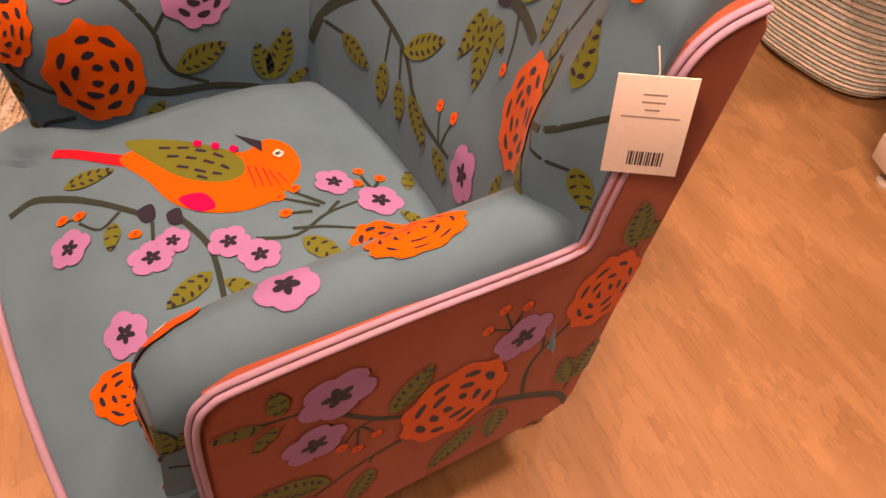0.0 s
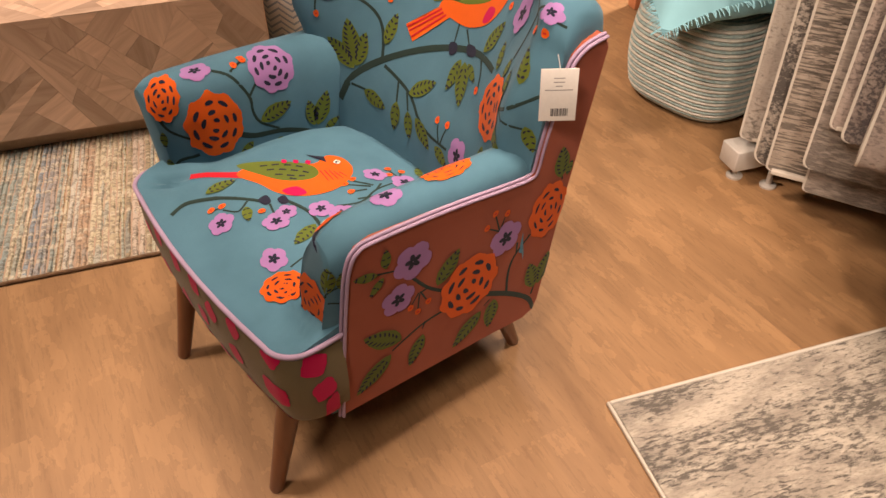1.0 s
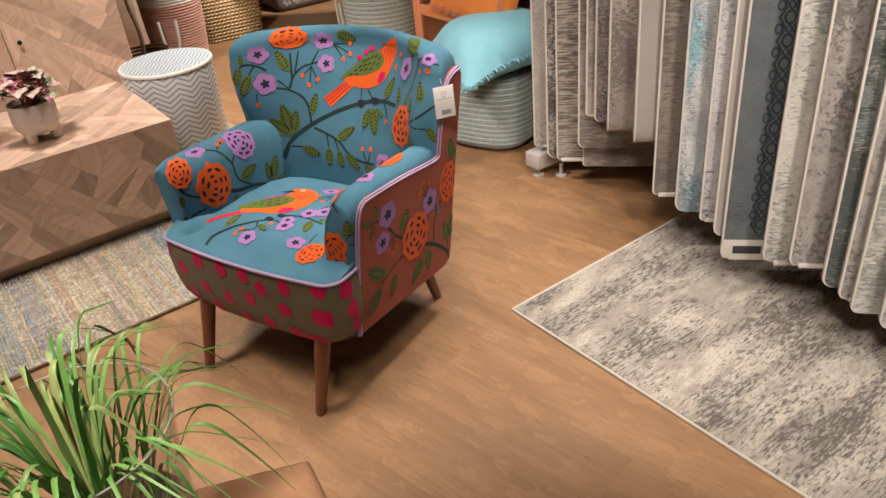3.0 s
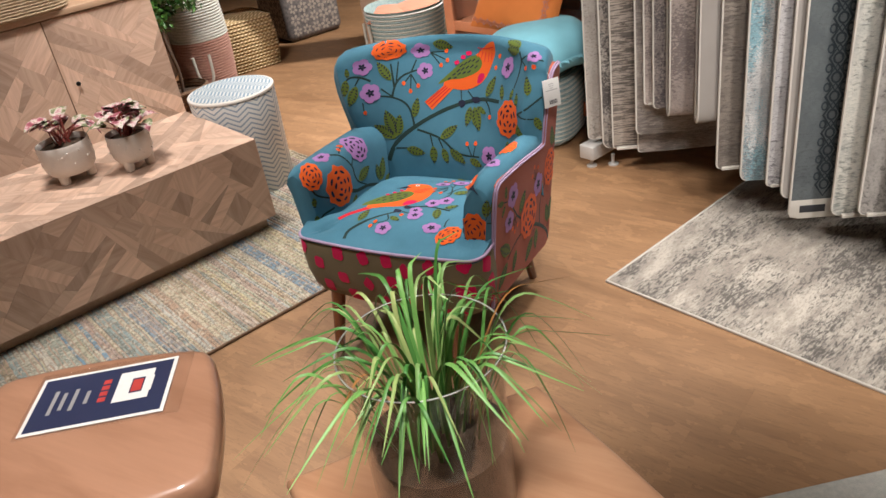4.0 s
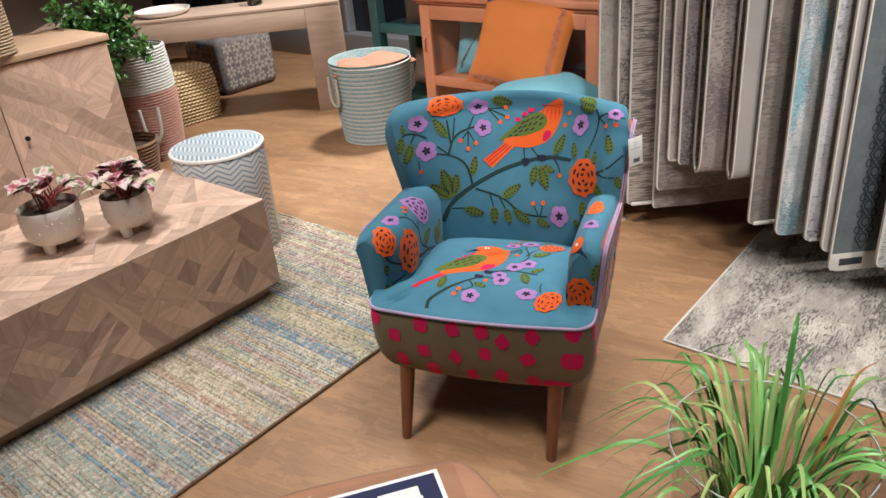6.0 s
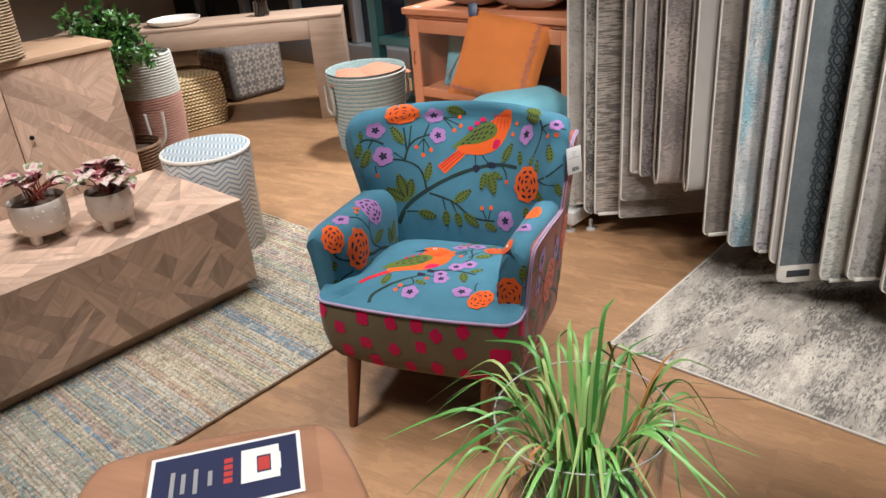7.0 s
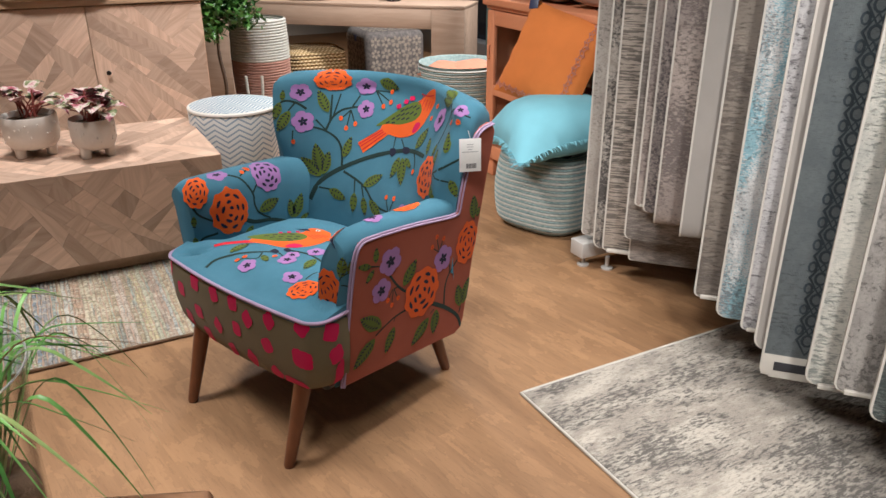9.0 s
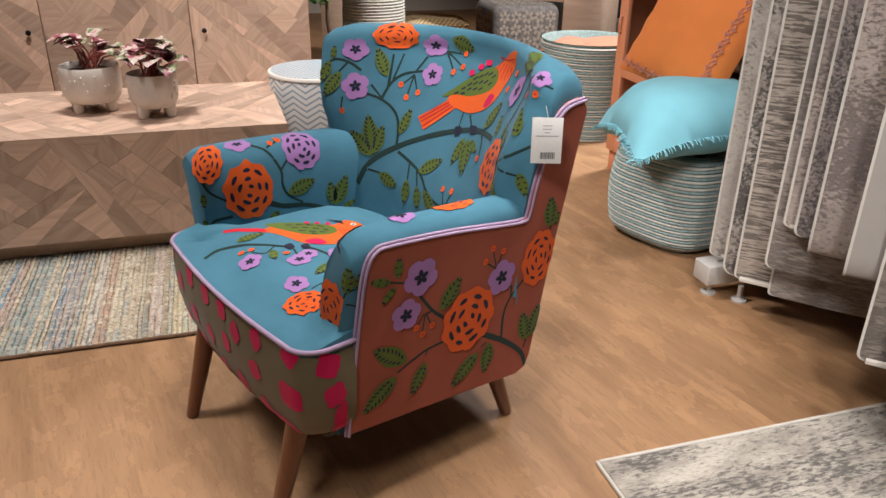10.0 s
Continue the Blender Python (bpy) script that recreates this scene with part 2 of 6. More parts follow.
def chevron_mat(name, top=False):
    m, nt, p = nodes_of(name)
    c = nt.nodes.new("ShaderNodeTexCoord")
    s = nt.nodes.new("ShaderNodeSeparateXYZ")
    nt.links.new(c.outputs["Object"], s.inputs[0])
    if top:
        along, across = maths(nt, "MULTIPLY", s.outputs["X"], 10.0), s.outputs["Y"]
    else:
        along = maths(nt, "MULTIPLY", maths(nt, "ARCTAN2", s.outputs["Y"], s.outputs["X"]), 12 / (2 * math.pi))
        across = s.outputs["Z"]
    zig = maths(nt, "PINGPONG", along, 0.5)
    if top:
        rows = maths(nt, "PINGPONG", maths(nt, "MULTIPLY", across, 11.0), 0.5)
        v = maths(nt, "FRACT", maths(nt, "ADD", maths(nt, "MULTIPLY", s.outputs["X"], 46.0), maths(nt, "MULTIPLY", rows, 3.0)))
    else:
        v = maths(nt, "FRACT", maths(nt, "ADD", maths(nt, "MULTIPLY", across, 42.0), maths(nt, "MULTIPLY", zig, 2.6)))
    line = maths(nt, "LESS_THAN", v, 0.52 if top else 0.34)
    n = noise_tex(nt, c.outputs["Object"], 50.0)
    col = mixed(nt, line, (0.66, 0.65, 0.62), (0.22, 0.29, 0.36) if not top else (0.12, 0.24, 0.34))
    col = mixed(nt, maths(nt, "MULTIPLY", n, 0.2), col, (0.58, 0.58, 0.57))
    nt.links.new(col, p.inputs["Base Color"])
    p.inputs["Roughness"].default_value = 0.35
    bumped(nt, p, line, 0.15, 0.001)
    return m


CHEVRON = chevron_mat("bone_inlay_chevron")
CHEVRON_TOP = chevron_mat("bone_inlay_chevron_top", True)


def rag_mat():
    m, nt, p = nodes_of("rag_rug_yarn")
    geo = nt.nodes.new("ShaderNodeNewGeometry")
    col = ramp(nt, geo.outputs["Random Per Island"], [(0.0, (0.33, 0.27, 0.18)), (0.16, (0.56, 0.49, 0.35)), (0.30, (0.27, 0.33, 0.31)), (0.42, (0.52, 0.45, 0.28)), (0.54, (0.40, 0.41, 0.32)), (0.66, (0.54, 0.34, 0.19)), (0.78, (0.18, 0.29, 0.37)), (0.88, (0.60, 0.54, 0.43)), (1.0, (0.32, 0.21, 0.19))])
    v = mapped(nt, (55, 14, 30))
    n = noise_tex(nt, v, 1.0, 3.0)
    n2 = noise_tex(nt, mapped(nt, (120, 75, 60)), 1.0, 2.0)
    patch = noise_tex(nt, mapped(nt, (5, 30, 5)), 1.0, 2.0)
    col = mixed(nt, maths(nt, "MULTIPLY", maths(nt, "GREATER_THAN", n, 0.55), 0.6), col, (0.62, 0.56, 0.44))
    col = mixed(nt, maths(nt, "MULTIPLY", maths(nt, "GREATER_THAN", patch, 0.62), 0.4), col, (0.20, 0.29, 0.32))
    col = mixed(nt, maths(nt, "MULTIPLY", maths(nt, "GREATER_THAN", n2, 0.53), 0.55), col, (0.13, 0.11, 0.09))
    nt.links.new(col, p.inputs["Base Color"])
    p.inputs["Roughness"].default_value = 0.95
    bumped(nt, p, n2, 1.0, 0.010)
    return m


RAG = rag_mat()


def distressed(name, light, mid, dark, cell=(8, 4, 12), dash=(60, 18, 130), amount=0.5, strength=0.8, rib=0.0, accent=None, gloss=0.85):
    """Worn, abstract carpet: cloudy tones, patches of small broken dark dashes, ribs of the weave."""
    m, nt, p = nodes_of(name)
    cloud = noise_tex(nt, mapped(nt, cell, shift=9.0), 1.0, 6.0, 0.7)
    mask = noise_tex(nt, mapped(nt, tuple(0.6 * s for s in cell), shift=5.0), 1.0, 3.0, 0.6)
    dashes = noise_tex(nt, mapped(nt, tuple(1.5 * s for s in dash), shift=9.0), 1.0, 6.0, 0.74, 0.3)
    small = noise_tex(nt, mapped(nt, tuple(2.6 * s for s in dash), shift=3.0), 1.0, 3.0, 0.6)
    fine = noise_tex(nt, mapped(nt, (520, 520, 520)), 1.0, 2.0)
    col = ramp(nt, cloud, [(0.43, mid), (0.57, light)])
    grey = tuple(0.5 * (a + b) for a, b in zip(mid, dark))
    col = mixed(nt, maths(nt, "MULTIPLY", maths(nt, "MINIMUM", maths(nt, "MAXIMUM", maths(nt, "MULTIPLY_ADD", small, 9.0, -4.6), 0.0), 1.0), 0.5), col, grey)
    worn = maths(nt, "MULTIPLY_ADD", mask, 0.55, maths(nt, "MULTIPLY", dashes, 0.85))
    edge = 0.860 - amount * 0.22
    cut = nt.nodes.new("ShaderNodeMapRange")
    cut.inputs["From Min"].default_value, cut.inputs["From Max"].default_value = edge - 0.02, edge + 0.06
    nt.links.new(worn, cut.inputs["Value"])
    cut = cut.outputs["Result"]
    if accent:
        where = noise_tex(nt, mapped(nt, tuple(0.8 * s for s in cell), shift=13.0), 1.0, 2.0)
        tint = maths(nt, "SMOOTH_MIN", maths(nt, "MAXIMUM", maths(nt, "MULTIPLY", maths(nt, "SUBTRACT", maths(nt, "MULTIPLY_ADD", where, 0.7, maths(nt, "MULTIPLY", small, 0.6)), 0.67), 14.0), 0.0), 1.0, 0.1)
        col = mixed(nt, maths(nt, "MULTIPLY", tint, 0.85), col, accent)
    if rib:
        lines = noise_tex(nt, mapped(nt, (2, 14, 190), shift=2.0), 1.0, 2.0, 0.5)
        col = mixed(nt, maths(nt, "MULTIPLY", maths(nt, "GREATER_THAN", lines, 0.51), rib), col, dark)
    col = mixed(nt, maths(nt, "MULTIPLY", cut, strength), col, dark)
    col = mixed(nt, maths(nt, "MULTIPLY", fine, 0.3), col, tuple(v * 0.5 for v in mid))
    nt.links.new(col, p.inputs["Base Color"])
    p.inputs["Roughness"].default_value = gloss
    p.inputs["Sheen Weight"].default_value = 0.12
    bumped(nt, p, maths(nt, "ADD", fine, maths(nt, "MULTIPLY", cut, -0.8)), 0.8, 0.003)
    return m


FLOOR_RUG = distressed("distressed_grey_carpet", (0.57, 0.515, 0.43), (0.37, 0.325, 0.27), (0.085, 0.075, 0.065), (16.0, 5.0, 5), (95, 24, 40), 0.60, 0.92)
BIND = cloth("cream_binding", (0.58, 0.54, 0.475), weave=500)
RUG_STYLES = {
    "pale": distressed("pale_grey_carpet", (0.45, 0.41, 0.36), (0.36, 0.32, 0.28), (0.17, 0.15, 0.13), (8, 8, 5), (70, 40, 90), 0.50),
    "dotted": distressed("dark_dotted_carpet", (0.42, 0.38, 0.33), (0.30, 0.26, 0.22), (0.045, 0.04, 0.038), (12, 12, 12), (80, 55, 75), 0.72, 0.95),
    "ribbed": distressed("ribbed_taupe_carpet", (0.42, 0.36, 0.30), (0.33, 0.28, 0.23), (0.07, 0.058, 0.05), (6, 6, 4), (60, 20, 150), 0.45, 0.8, 0.8),
    "taupe": distressed("taupe_carpet", (0.37, 0.32, 0.28), (0.30, 0.26, 0.22), (0.12, 0.10, 0.09), (8, 6, 10), (60, 22, 120), 0.6, 0.7, 0.3),
    "blush": distressed("blush_grey_carpet", (0.41, 0.34, 0.295), (0.31, 0.255, 0.225), (0.11, 0.085, 0.08), (7, 7, 7), (80, 45, 95), 0.62, 0.75),
    "plum": distressed("plum_speckled_carpet", (0.41, 0.35, 0.31), (0.29, 0.245, 0.225), (0.055, 0.048, 0.06), (9, 9, 9), (95, 70, 85), 0.68, 0.85),
    "back": plain("jute_carpet_back", (0.34, 0.31, 0.28), (0.28, 0.255, 0.23), 5, 600, 0.95, 0.5),
    "olive": distressed("brown_grey_carpet", (0.29, 0.245, 0.20), (0.22, 0.185, 0.15), (0.09, 0.07, 0.06), (8, 5, 9), (60, 24, 110), 0.6, 0.7),
    "ice": distressed("ice_blue_carpet", (0.70, 0.69, 0.66), (0.44, 0.44, 0.43), (0.12, 0.12, 0.125), (10, 12, 4.5), (70, 60, 130), 0.58, 0.7, 0.15, (0.16, 0.40, 0.48), 0.55),
    "silver": distressed("silver_grey_carpet", (0.56, 0.54, 0.53), (0.42, 0.40, 0.395), (0.10, 0.09, 0.10), (6, 6, 4), (60, 30, 70), 0.50, 0.85, 0.0, None, 0.7),
    "slate": distressed("slate_blue_carpet", (0.125, 0.142, 0.143), (0.092, 0.106, 0.110), (0.05, 0.058, 0.064), (5, 5, 4), (60, 30, 100), 0.45, 0.6),
    "white": distressed("ivory_carpet", (0.64, 0.61, 0.53), (0.46, 0.45, 0.40), (0.16, 0.19, 0.17), (9, 8, 5), (65, 30, 110), 0.54, 0.75, 0.0, None, 0.65),
    "stone": distressed("stone_carpet", (0.38, 0.35, 0.315), (0.29, 0.265, 0.24), (0.10, 0.09, 0.08), (9, 8, 8), (70, 50, 60), 0.60, 0.8),
    "forest": distressed("green_black_carpet", (0.33, 0.32, 0.28), (0.15, 0.175, 0.16), (0.03, 0.038, 0.035), (9, 8, 9), (65, 26, 110), 0.78, 0.9, 0.0, (0.075, 0.145, 0.135)),
}


def straw_weave():
    """A diagonal basket weave of pale and golden straw."""
    m, nt, p = nodes_of("woven_straw")
    c, s = nt.nodes.new("ShaderNodeTexCoord"), nt.nodes.new("ShaderNodeSeparateXYZ")
    nt.links.new(c.outputs["Object"], s.inputs[0])
    round_it = maths(nt, "ADD", s.outputs["X"], s.outputs["Y"])
    a = maths(nt, "PINGPONG", maths(nt, "MULTIPLY", maths(nt, "ADD", round_it, s.outputs["Z"]), 34.0), 0.5)
    b = maths(nt, "PINGPONG", maths(nt, "MULTIPLY", maths(nt, "SUBTRACT", round_it, s.outputs["Z"]), 34.0), 0.5)
    knot = maths(nt, "MULTIPLY", a, b)
    n = noise_tex(nt, c.outputs["Object"], 60.0)
    col = ramp(nt, maths(nt, "MULTIPLY_ADD", n, 0.10, knot), [(0.03, (0.16, 0.10, 0.04)), (0.12, (0.48, 0.34, 0.16)), (0.24, (0.70, 0.58, 0.38))])
    nt.links.new(col, p.inputs["Base Color"])
    p.inputs["Roughness"].default_value = 0.85
    bumped(nt, p, knot, 1.0, 0.012)
    return m


STRAW = straw_weave()


PRINT = plain("charcoal_block_print", (0.25, 0.22, 0.20), (0.10, 0.09, 0.09), 45, 120, 0.9, 0.3)
PRINT_CREAM = plain("cream_block_print", (0.44, 0.38, 0.31), (0.30, 0.255, 0.215), 40, 150, 0.9, 0.2)


# ---- builders ----
def thing(name, label, category, matrix=None, group="", kind=""):
    ob = new(name)
    ob.empty_display_size = 0.1
    if matrix is not None:
        ob.matrix_world = matrix
    return tagged(ob, label, category, group, kind)


def part(name, bm, material, parent=None, label="", smooth=True, matrix=None):
    """Links a bmesh as one mesh object under a thing or a part."""
    me = bpy.data.meshes.new(name)
    bm.normal_update()
    bm.to_mesh(me)
    bm.free()
    for m in material if isinstance(material, (list, tuple)) else (material,):
        me.materials.append(m)
    if smooth:
        for f in me.polygons:
            f.use_smooth = True
        me.set_sharp_from_angle(angle=radians(50))
    ob = new(name, me)
    if parent is not None:
        ob.parent = parent
    if matrix is not None:
        ob.matrix_basis = matrix
    return tagged(ob, label)


def add_box(bm, x0, y0, z0, x1, y1, z1, bevel=0.0, segments=2, matrix=None, index=0):
    made = bmesh.ops.create_cube(bm, size=1.0, matrix=Matrix.Translation(((x0 + x1) / 2, (y0 + y1) / 2, (z0 + z1) / 2)) @ Matrix.Diagonal((x1 - x0, y1 - y0, z1 - z0, 1)))
    verts = made["verts"]
    faces = {f for v in verts for f in v.link_faces}
    for f in faces:
        f.material_index = index
    if bevel:
        out = bmesh.ops.bevel(bm, geom=list({e for v in verts for e in v.link_edges}), offset=bevel, segments=segments, affect="EDGES", profile=0.5)
        verts = list({v for f in out["faces"] for v in f.verts} | {v for v in verts if v.is_valid})
    if matrix is not None:
        bmesh.ops.transform(bm, matrix=matrix, verts=[v for v in verts if v.is_valid])
    return bm


def box(x0, y0, z0, x1, y1, z1, bevel=0.004, segments=2, matrix=None):
    return add_box(bmesh.new(), x0, y0, z0, x1, y1, z1, bevel, segments, matrix)


def add_grid(bm, rows, close_u=False, close_v=False, index=0):
    """A skin over rows of points."""
    vs = [[bm.verts.new(p) for p in row] for row in rows]
    n, m = len(vs), len(vs[0])
    for i in range(n if close_v else n - 1):
        for j in range(m if close_u else m - 1):
            f = bm.faces.new((vs[i][j], vs[i][(j + 1) % m], vs[(i + 1) % n][(j + 1) % m], vs[(i + 1) % n][j]))
            f.material_index = index
    return vs


def add_lathe(bm, profile, n=32, index=0, caps=True, centre=(0, 0), square=0.0):
    """profile: rows of (radius, z). square above 0 makes a rounded square of the circle."""
    rows = []
    for r, z in profile:
        row = []
        for k in range(n):
            a = 2 * math.pi * k / n
            c, s = math.cos(a), math.sin(a)
            f = 1.0
            if square:
                f = (abs(c) ** (2 + square) + abs(s) ** (2 + square)) ** (-1 / (2 + square))
            row.append((centre[0] + r * f * c, centre[1] + r * f * s, z))
        rows.append(row)
    vs = add_grid(bm, rows, close_u=True, index=index)
    if caps:
        bm.faces.new(list(reversed(vs[0]))).material_index = index
        bm.faces.new(vs[-1]).material_index = index
    return vs


def add_tube(bm, points, radius, n=8, index=0, caps=True):
    """A tube along points; radius is one number or one for each point."""
    pts = [Vector(p) for p in points]
    rows, up = [], Vector((0.123, 0.456, 0.88)).normalized()
    for i, p in enumerate(pts):
        t = (pts[min(i + 1, len(pts) - 1)] - pts[max(i - 1, 0)]).normalized()
        side = t.cross(up)
        if side.length < 1e-3:
            side = t.cross(Vector((1, 0, 0)))
        side.normalize()
        up = side.cross(t).normalized()
        r = radius[i] if isinstance(radius, (list, tuple)) else radius
        rows.append([p + r * (math.cos(2 * math.pi * k / n) * side + math.sin(2 * math.pi * k / n) * up) for k in range(n)])
    vs = add_grid(bm, rows, close_u=True, index=index)
    if caps:
        bm.faces.new(list(reversed(vs[0]))).material_index = index
        bm.faces.new(vs[-1]).material_index = index
    return vs


def smooth_line(points, steps=8):
    """A Catmull-Rom line through points."""
    pts = [Vector(p) for p in points]
    out = []
    for i in range(len(pts) - 1):
        p0, p1, p2, p3 = pts[max(i - 1, 0)], pts[i], pts[i + 1], pts[min(i + 2, len(pts) - 1)]
        for k in range(steps):
            t = k / steps
            out.append(0.5 * (2 * p1 + (p2 - p0) * t + (2 * p0 - 5 * p1 + 4 * p2 - p3) * t * t + (3 * p1 - p0 - 3 * p2 + p3) * t ** 3))
    return out + [pts[-1]]


def blend_to(x, a, b):
    k = min(max((x - a) / (b - a), 0.0), 1.0)
    return k * k * (3 - 2 * k)


def face_pose(origin, u, v):
    u, v = Vector(u).normalized(), Vector(v).normalized()
    n = u.cross(v).normalized()
    v = n.cross(u)
    return Matrix(((u.x, v.x, n.x, origin[0]), (u.y, v.y, n.y, origin[1]), (u.z, v.z, n.z, origin[2]), (0, 0, 0, 1)))


# ---- the shop: floor, walls, ceiling ----
PLANK_TURN = -10.0
floor = part("floor", box(-9, -7, -0.12, 8, 9, -0.004, 0), INLAY_BASE, None, smooth=False)
tagged(floor, "light oak plank floor with a satin finish", "floor", kind="structure")
ceiling = part("ceiling", box(-9, -7, 3.0, 8, 9, 3.1, 0), WHITE_PAINT, None, smooth=False)
tagged(ceiling, "plain white shop ceiling", "ceiling", kind="structure")
for name, rect in (("wall_south", (-7.0, -5.2, 6.0, -5.0)), ("wall_east", (5.2, -5.0, 5.4, 6.0)), ("wall_west", (-7.0, -5.0, -6.8, 6.0))):
    w = part(name, box(rect[0], rect[1], 0, rect[2], rect[3], 3.0, 0), WALL_PAINT, None, smooth=False, matrix=pose(0, 0, 0, 0, 0, GRID))
    tagged(w, "plain warm white painted shop wall", "wall", kind="structure")

# the glazed shop front, dark with the evening
front = part("wall_north", box(-7.0, 3.06, 0, 6.0, 3.2, 3.0, 0), DARK_GLASS, None, smooth=False, matrix=pose(0, 0, 0, 0, 0, GRID))
tagged(front, "dark glazed shop front at night", "wall", kind="structure")
sill = part("trim_shopfront", box(-7.0, 2.92, 0, 6.0, 3.055, 0.22, 0.006), ALU, None, matrix=pose(0, 0, 0, 0, 0, GRID))
tagged(sill, "grey aluminium kick plate below the glazing", "trim", kind="structure")
for i in range(9):
    a = -6.2 + 0.82 * i
    mull = part("trim_mullion", box(a, 2.96, 0.222, a + 0.07, 3.055, 2.995, 0.004), ALU, None, matrix=pose(0, 0, 0, 0, 0, GRID))
    tagged(mull, "grey aluminium glazing bar", "trim", kind="structure")


# ---- the armchair ----
CX = -0.006
chair = thing("armchair", "blue armchair embroidered with birds and flowers, terracotta sides, on wooden legs", "armchair")


def side_x(z, sign=1):
    """Half width of the body at a height; the far wing flares a little more."""
    up = min(max((z - 0.50) / 0.28, 0.0), 1.0)
    flare = 0.012 + 0.056 * up if sign < 0 else 0.006 * up
    return 0.287 + (z - 0.205) * 0.095 + flare


# outline of a side panel in depth and height
SIDE = [(-0.184, 0.205), (-0.173, 0.37), (-0.161, 0.503), (-0.152, 0.554), (-0.138, 0.574), (-0.110, 0.579), (0.02, 0.569), (0.150, 0.551), (0.190, 0.548), (0.203, 0.556), (0.208, 0.60),
        (0.217, 0.655), (0.233, 0.722), (0.247, 0.748), (0.270, 0.761), (0.305, 0.766), (0.316, 0.748), (0.312, 0.700), (0.302, 0.60), (0.293, 0.486), (0.280, 0.331), (0.268, 0.205), (0.258, 0.180), (0.235, 0.170), (0.15, 0.178)]


def side_panel(sign):
    bm = bmesh.new()
    loops = []
    for off in (-0.03, -0.004, 0.0):
        loop = []
        cy, cz = 0.07, 0.42
        for y, z in SIDE:
            k = 0.006 if off == 0.0 else 0.0
            d = math.hypot(y - cy, z - cz)
            loop.append(bm.verts.new((CX + sign * (side_x(z, sign) + off), y - (y - cy) / d * k, z - (z - cz) / d * k)))
        loops.append(loop)
    n = len(SIDE)
    for a, b in zip(loops, loops[1:]):
        for i in range(n):
            bm.faces.new((a[i], a[(i + 1) % n], b[(i + 1) % n], b[i]))
    bm.faces.new(loops[0]), bm.faces.new(loops[-1])
    bmesh.ops.recalc_face_normals(bm, faces=bm.faces)
    return bm


SIDE_PANELS = {s: part("side_panel", side_panel(s), SALMON, chair, "terracotta cotton side panel", smooth=False) for s in (1, -1)}


def side_piping(sign, out, lift):
    pts = [(CX + sign * (side_x(z, sign) + out), y, z) for y, z in SIDE[:16]]
    line = smooth_line(pts, 5)
    bm = bmesh.new()
    cy, cz = 0.12, 0.42
    moved = []
    for i, p in enumerate(line):
        t = line[min(i + 1, len(line) - 1)] - line[max(i - 1, 0)]
        nrm = Vector((0, -t.z, t.y)).normalized()
        moved.append(p + nrm * lift)
    add_tube(bm, moved, 0.0030, 8)
    return bm


for s in (1, -1):
    part("piping", side_piping(s, 0.0006, -0.0018), LILAC_CORD, chair, "lilac corded piping")
    part("piping", side_piping(s, -0.0048, 0.0020), LILAC_CORD, chair, "lilac corded piping")


def arm_mesh(sign):
    """A padded arm: vertical inner face, rounded crest, soft front."""
    bm = bmesh.new()
    rows = []
    ys = [-0.197, -0.1955, -0.190, -0.178, -0.16, -0.12, -0.06, 0.0, 0.06, 0.12, 0.17, 0.21, 0.25]
    for y in ys:
        k = blend_to(y, -0.203, -0.160) ** 0.5
        pin = (1 - k) * 0.020
        crest = 0.600 - 0.010 * blend_to(y, -0.1, 0.2) - (1 - k) * 0.022
        xi, xo = 0.220 + (0.012 if sign > 0 else 0.046) * (1 - min((y + 0.197) / 0.085, 1.0)) ** 2, side_x(0.57) + (0.034 if sign < 0 else 0) - 0.010 - pin * 0.35
        sec = [(xi + 0.004, 0.36), (xi, 0.42), (xi, 0.48), (xi + 0.003, 0.53), (xi + 0.013, crest - 0.032), (xi + 0.026, crest - 0.014), (xi + 0.043, crest - 0.003), ((xi + xo) / 2 + 0.006, crest),
               (xo - 0.020, crest - 0.006), (xo - 0.007, crest - 0.016), (xo, crest - 0.032), (xo - 0.006, 0.52), (xo - 0.012, 0.44), (xo - 0.026, 0.30), (xo - 0.036, 0.206)]
        # the arm's front leans: back on one side, a little forward on the other
        lean = (0.022 if sign > 0 else -0.010) * (1 - blend_to(y, -0.15, 0.02))
        rows.append([(CX + sign * x, y + lean * blend_to(z, 0.44, 0.57), z) for x, z in sec])
    vs = add_grid(bm, rows)
    bm.faces.new(vs[0] + []), bm.faces.new(list(reversed(vs[-1])))
    bmesh.ops.recalc_face_normals(bm, faces=bm.faces)
    return bm


ARMS = {s: part("arm", arm_mesh(s), BLUE, chair, "padded blue arm") for s in (1, -1)}


# the backrest: a curved, winged shell with a soft rounded top
def back_top(s):
    s = min(abs(s), 1.0)
    k = max(s - 0.84, 0.0) / 0.16
    return 0.832 - 0.020 * s ** 2.8 - 0.036 * (1 - math.sqrt(max(1 - k * k, 0.0)))


def wing_edge(z):
    """Depth of the wing's front edge at a height."""
    return 0.195 + 0.10 * max(z - 0.56, 0) + 0.9 * max(z - 0.68, 0) ** 1.5


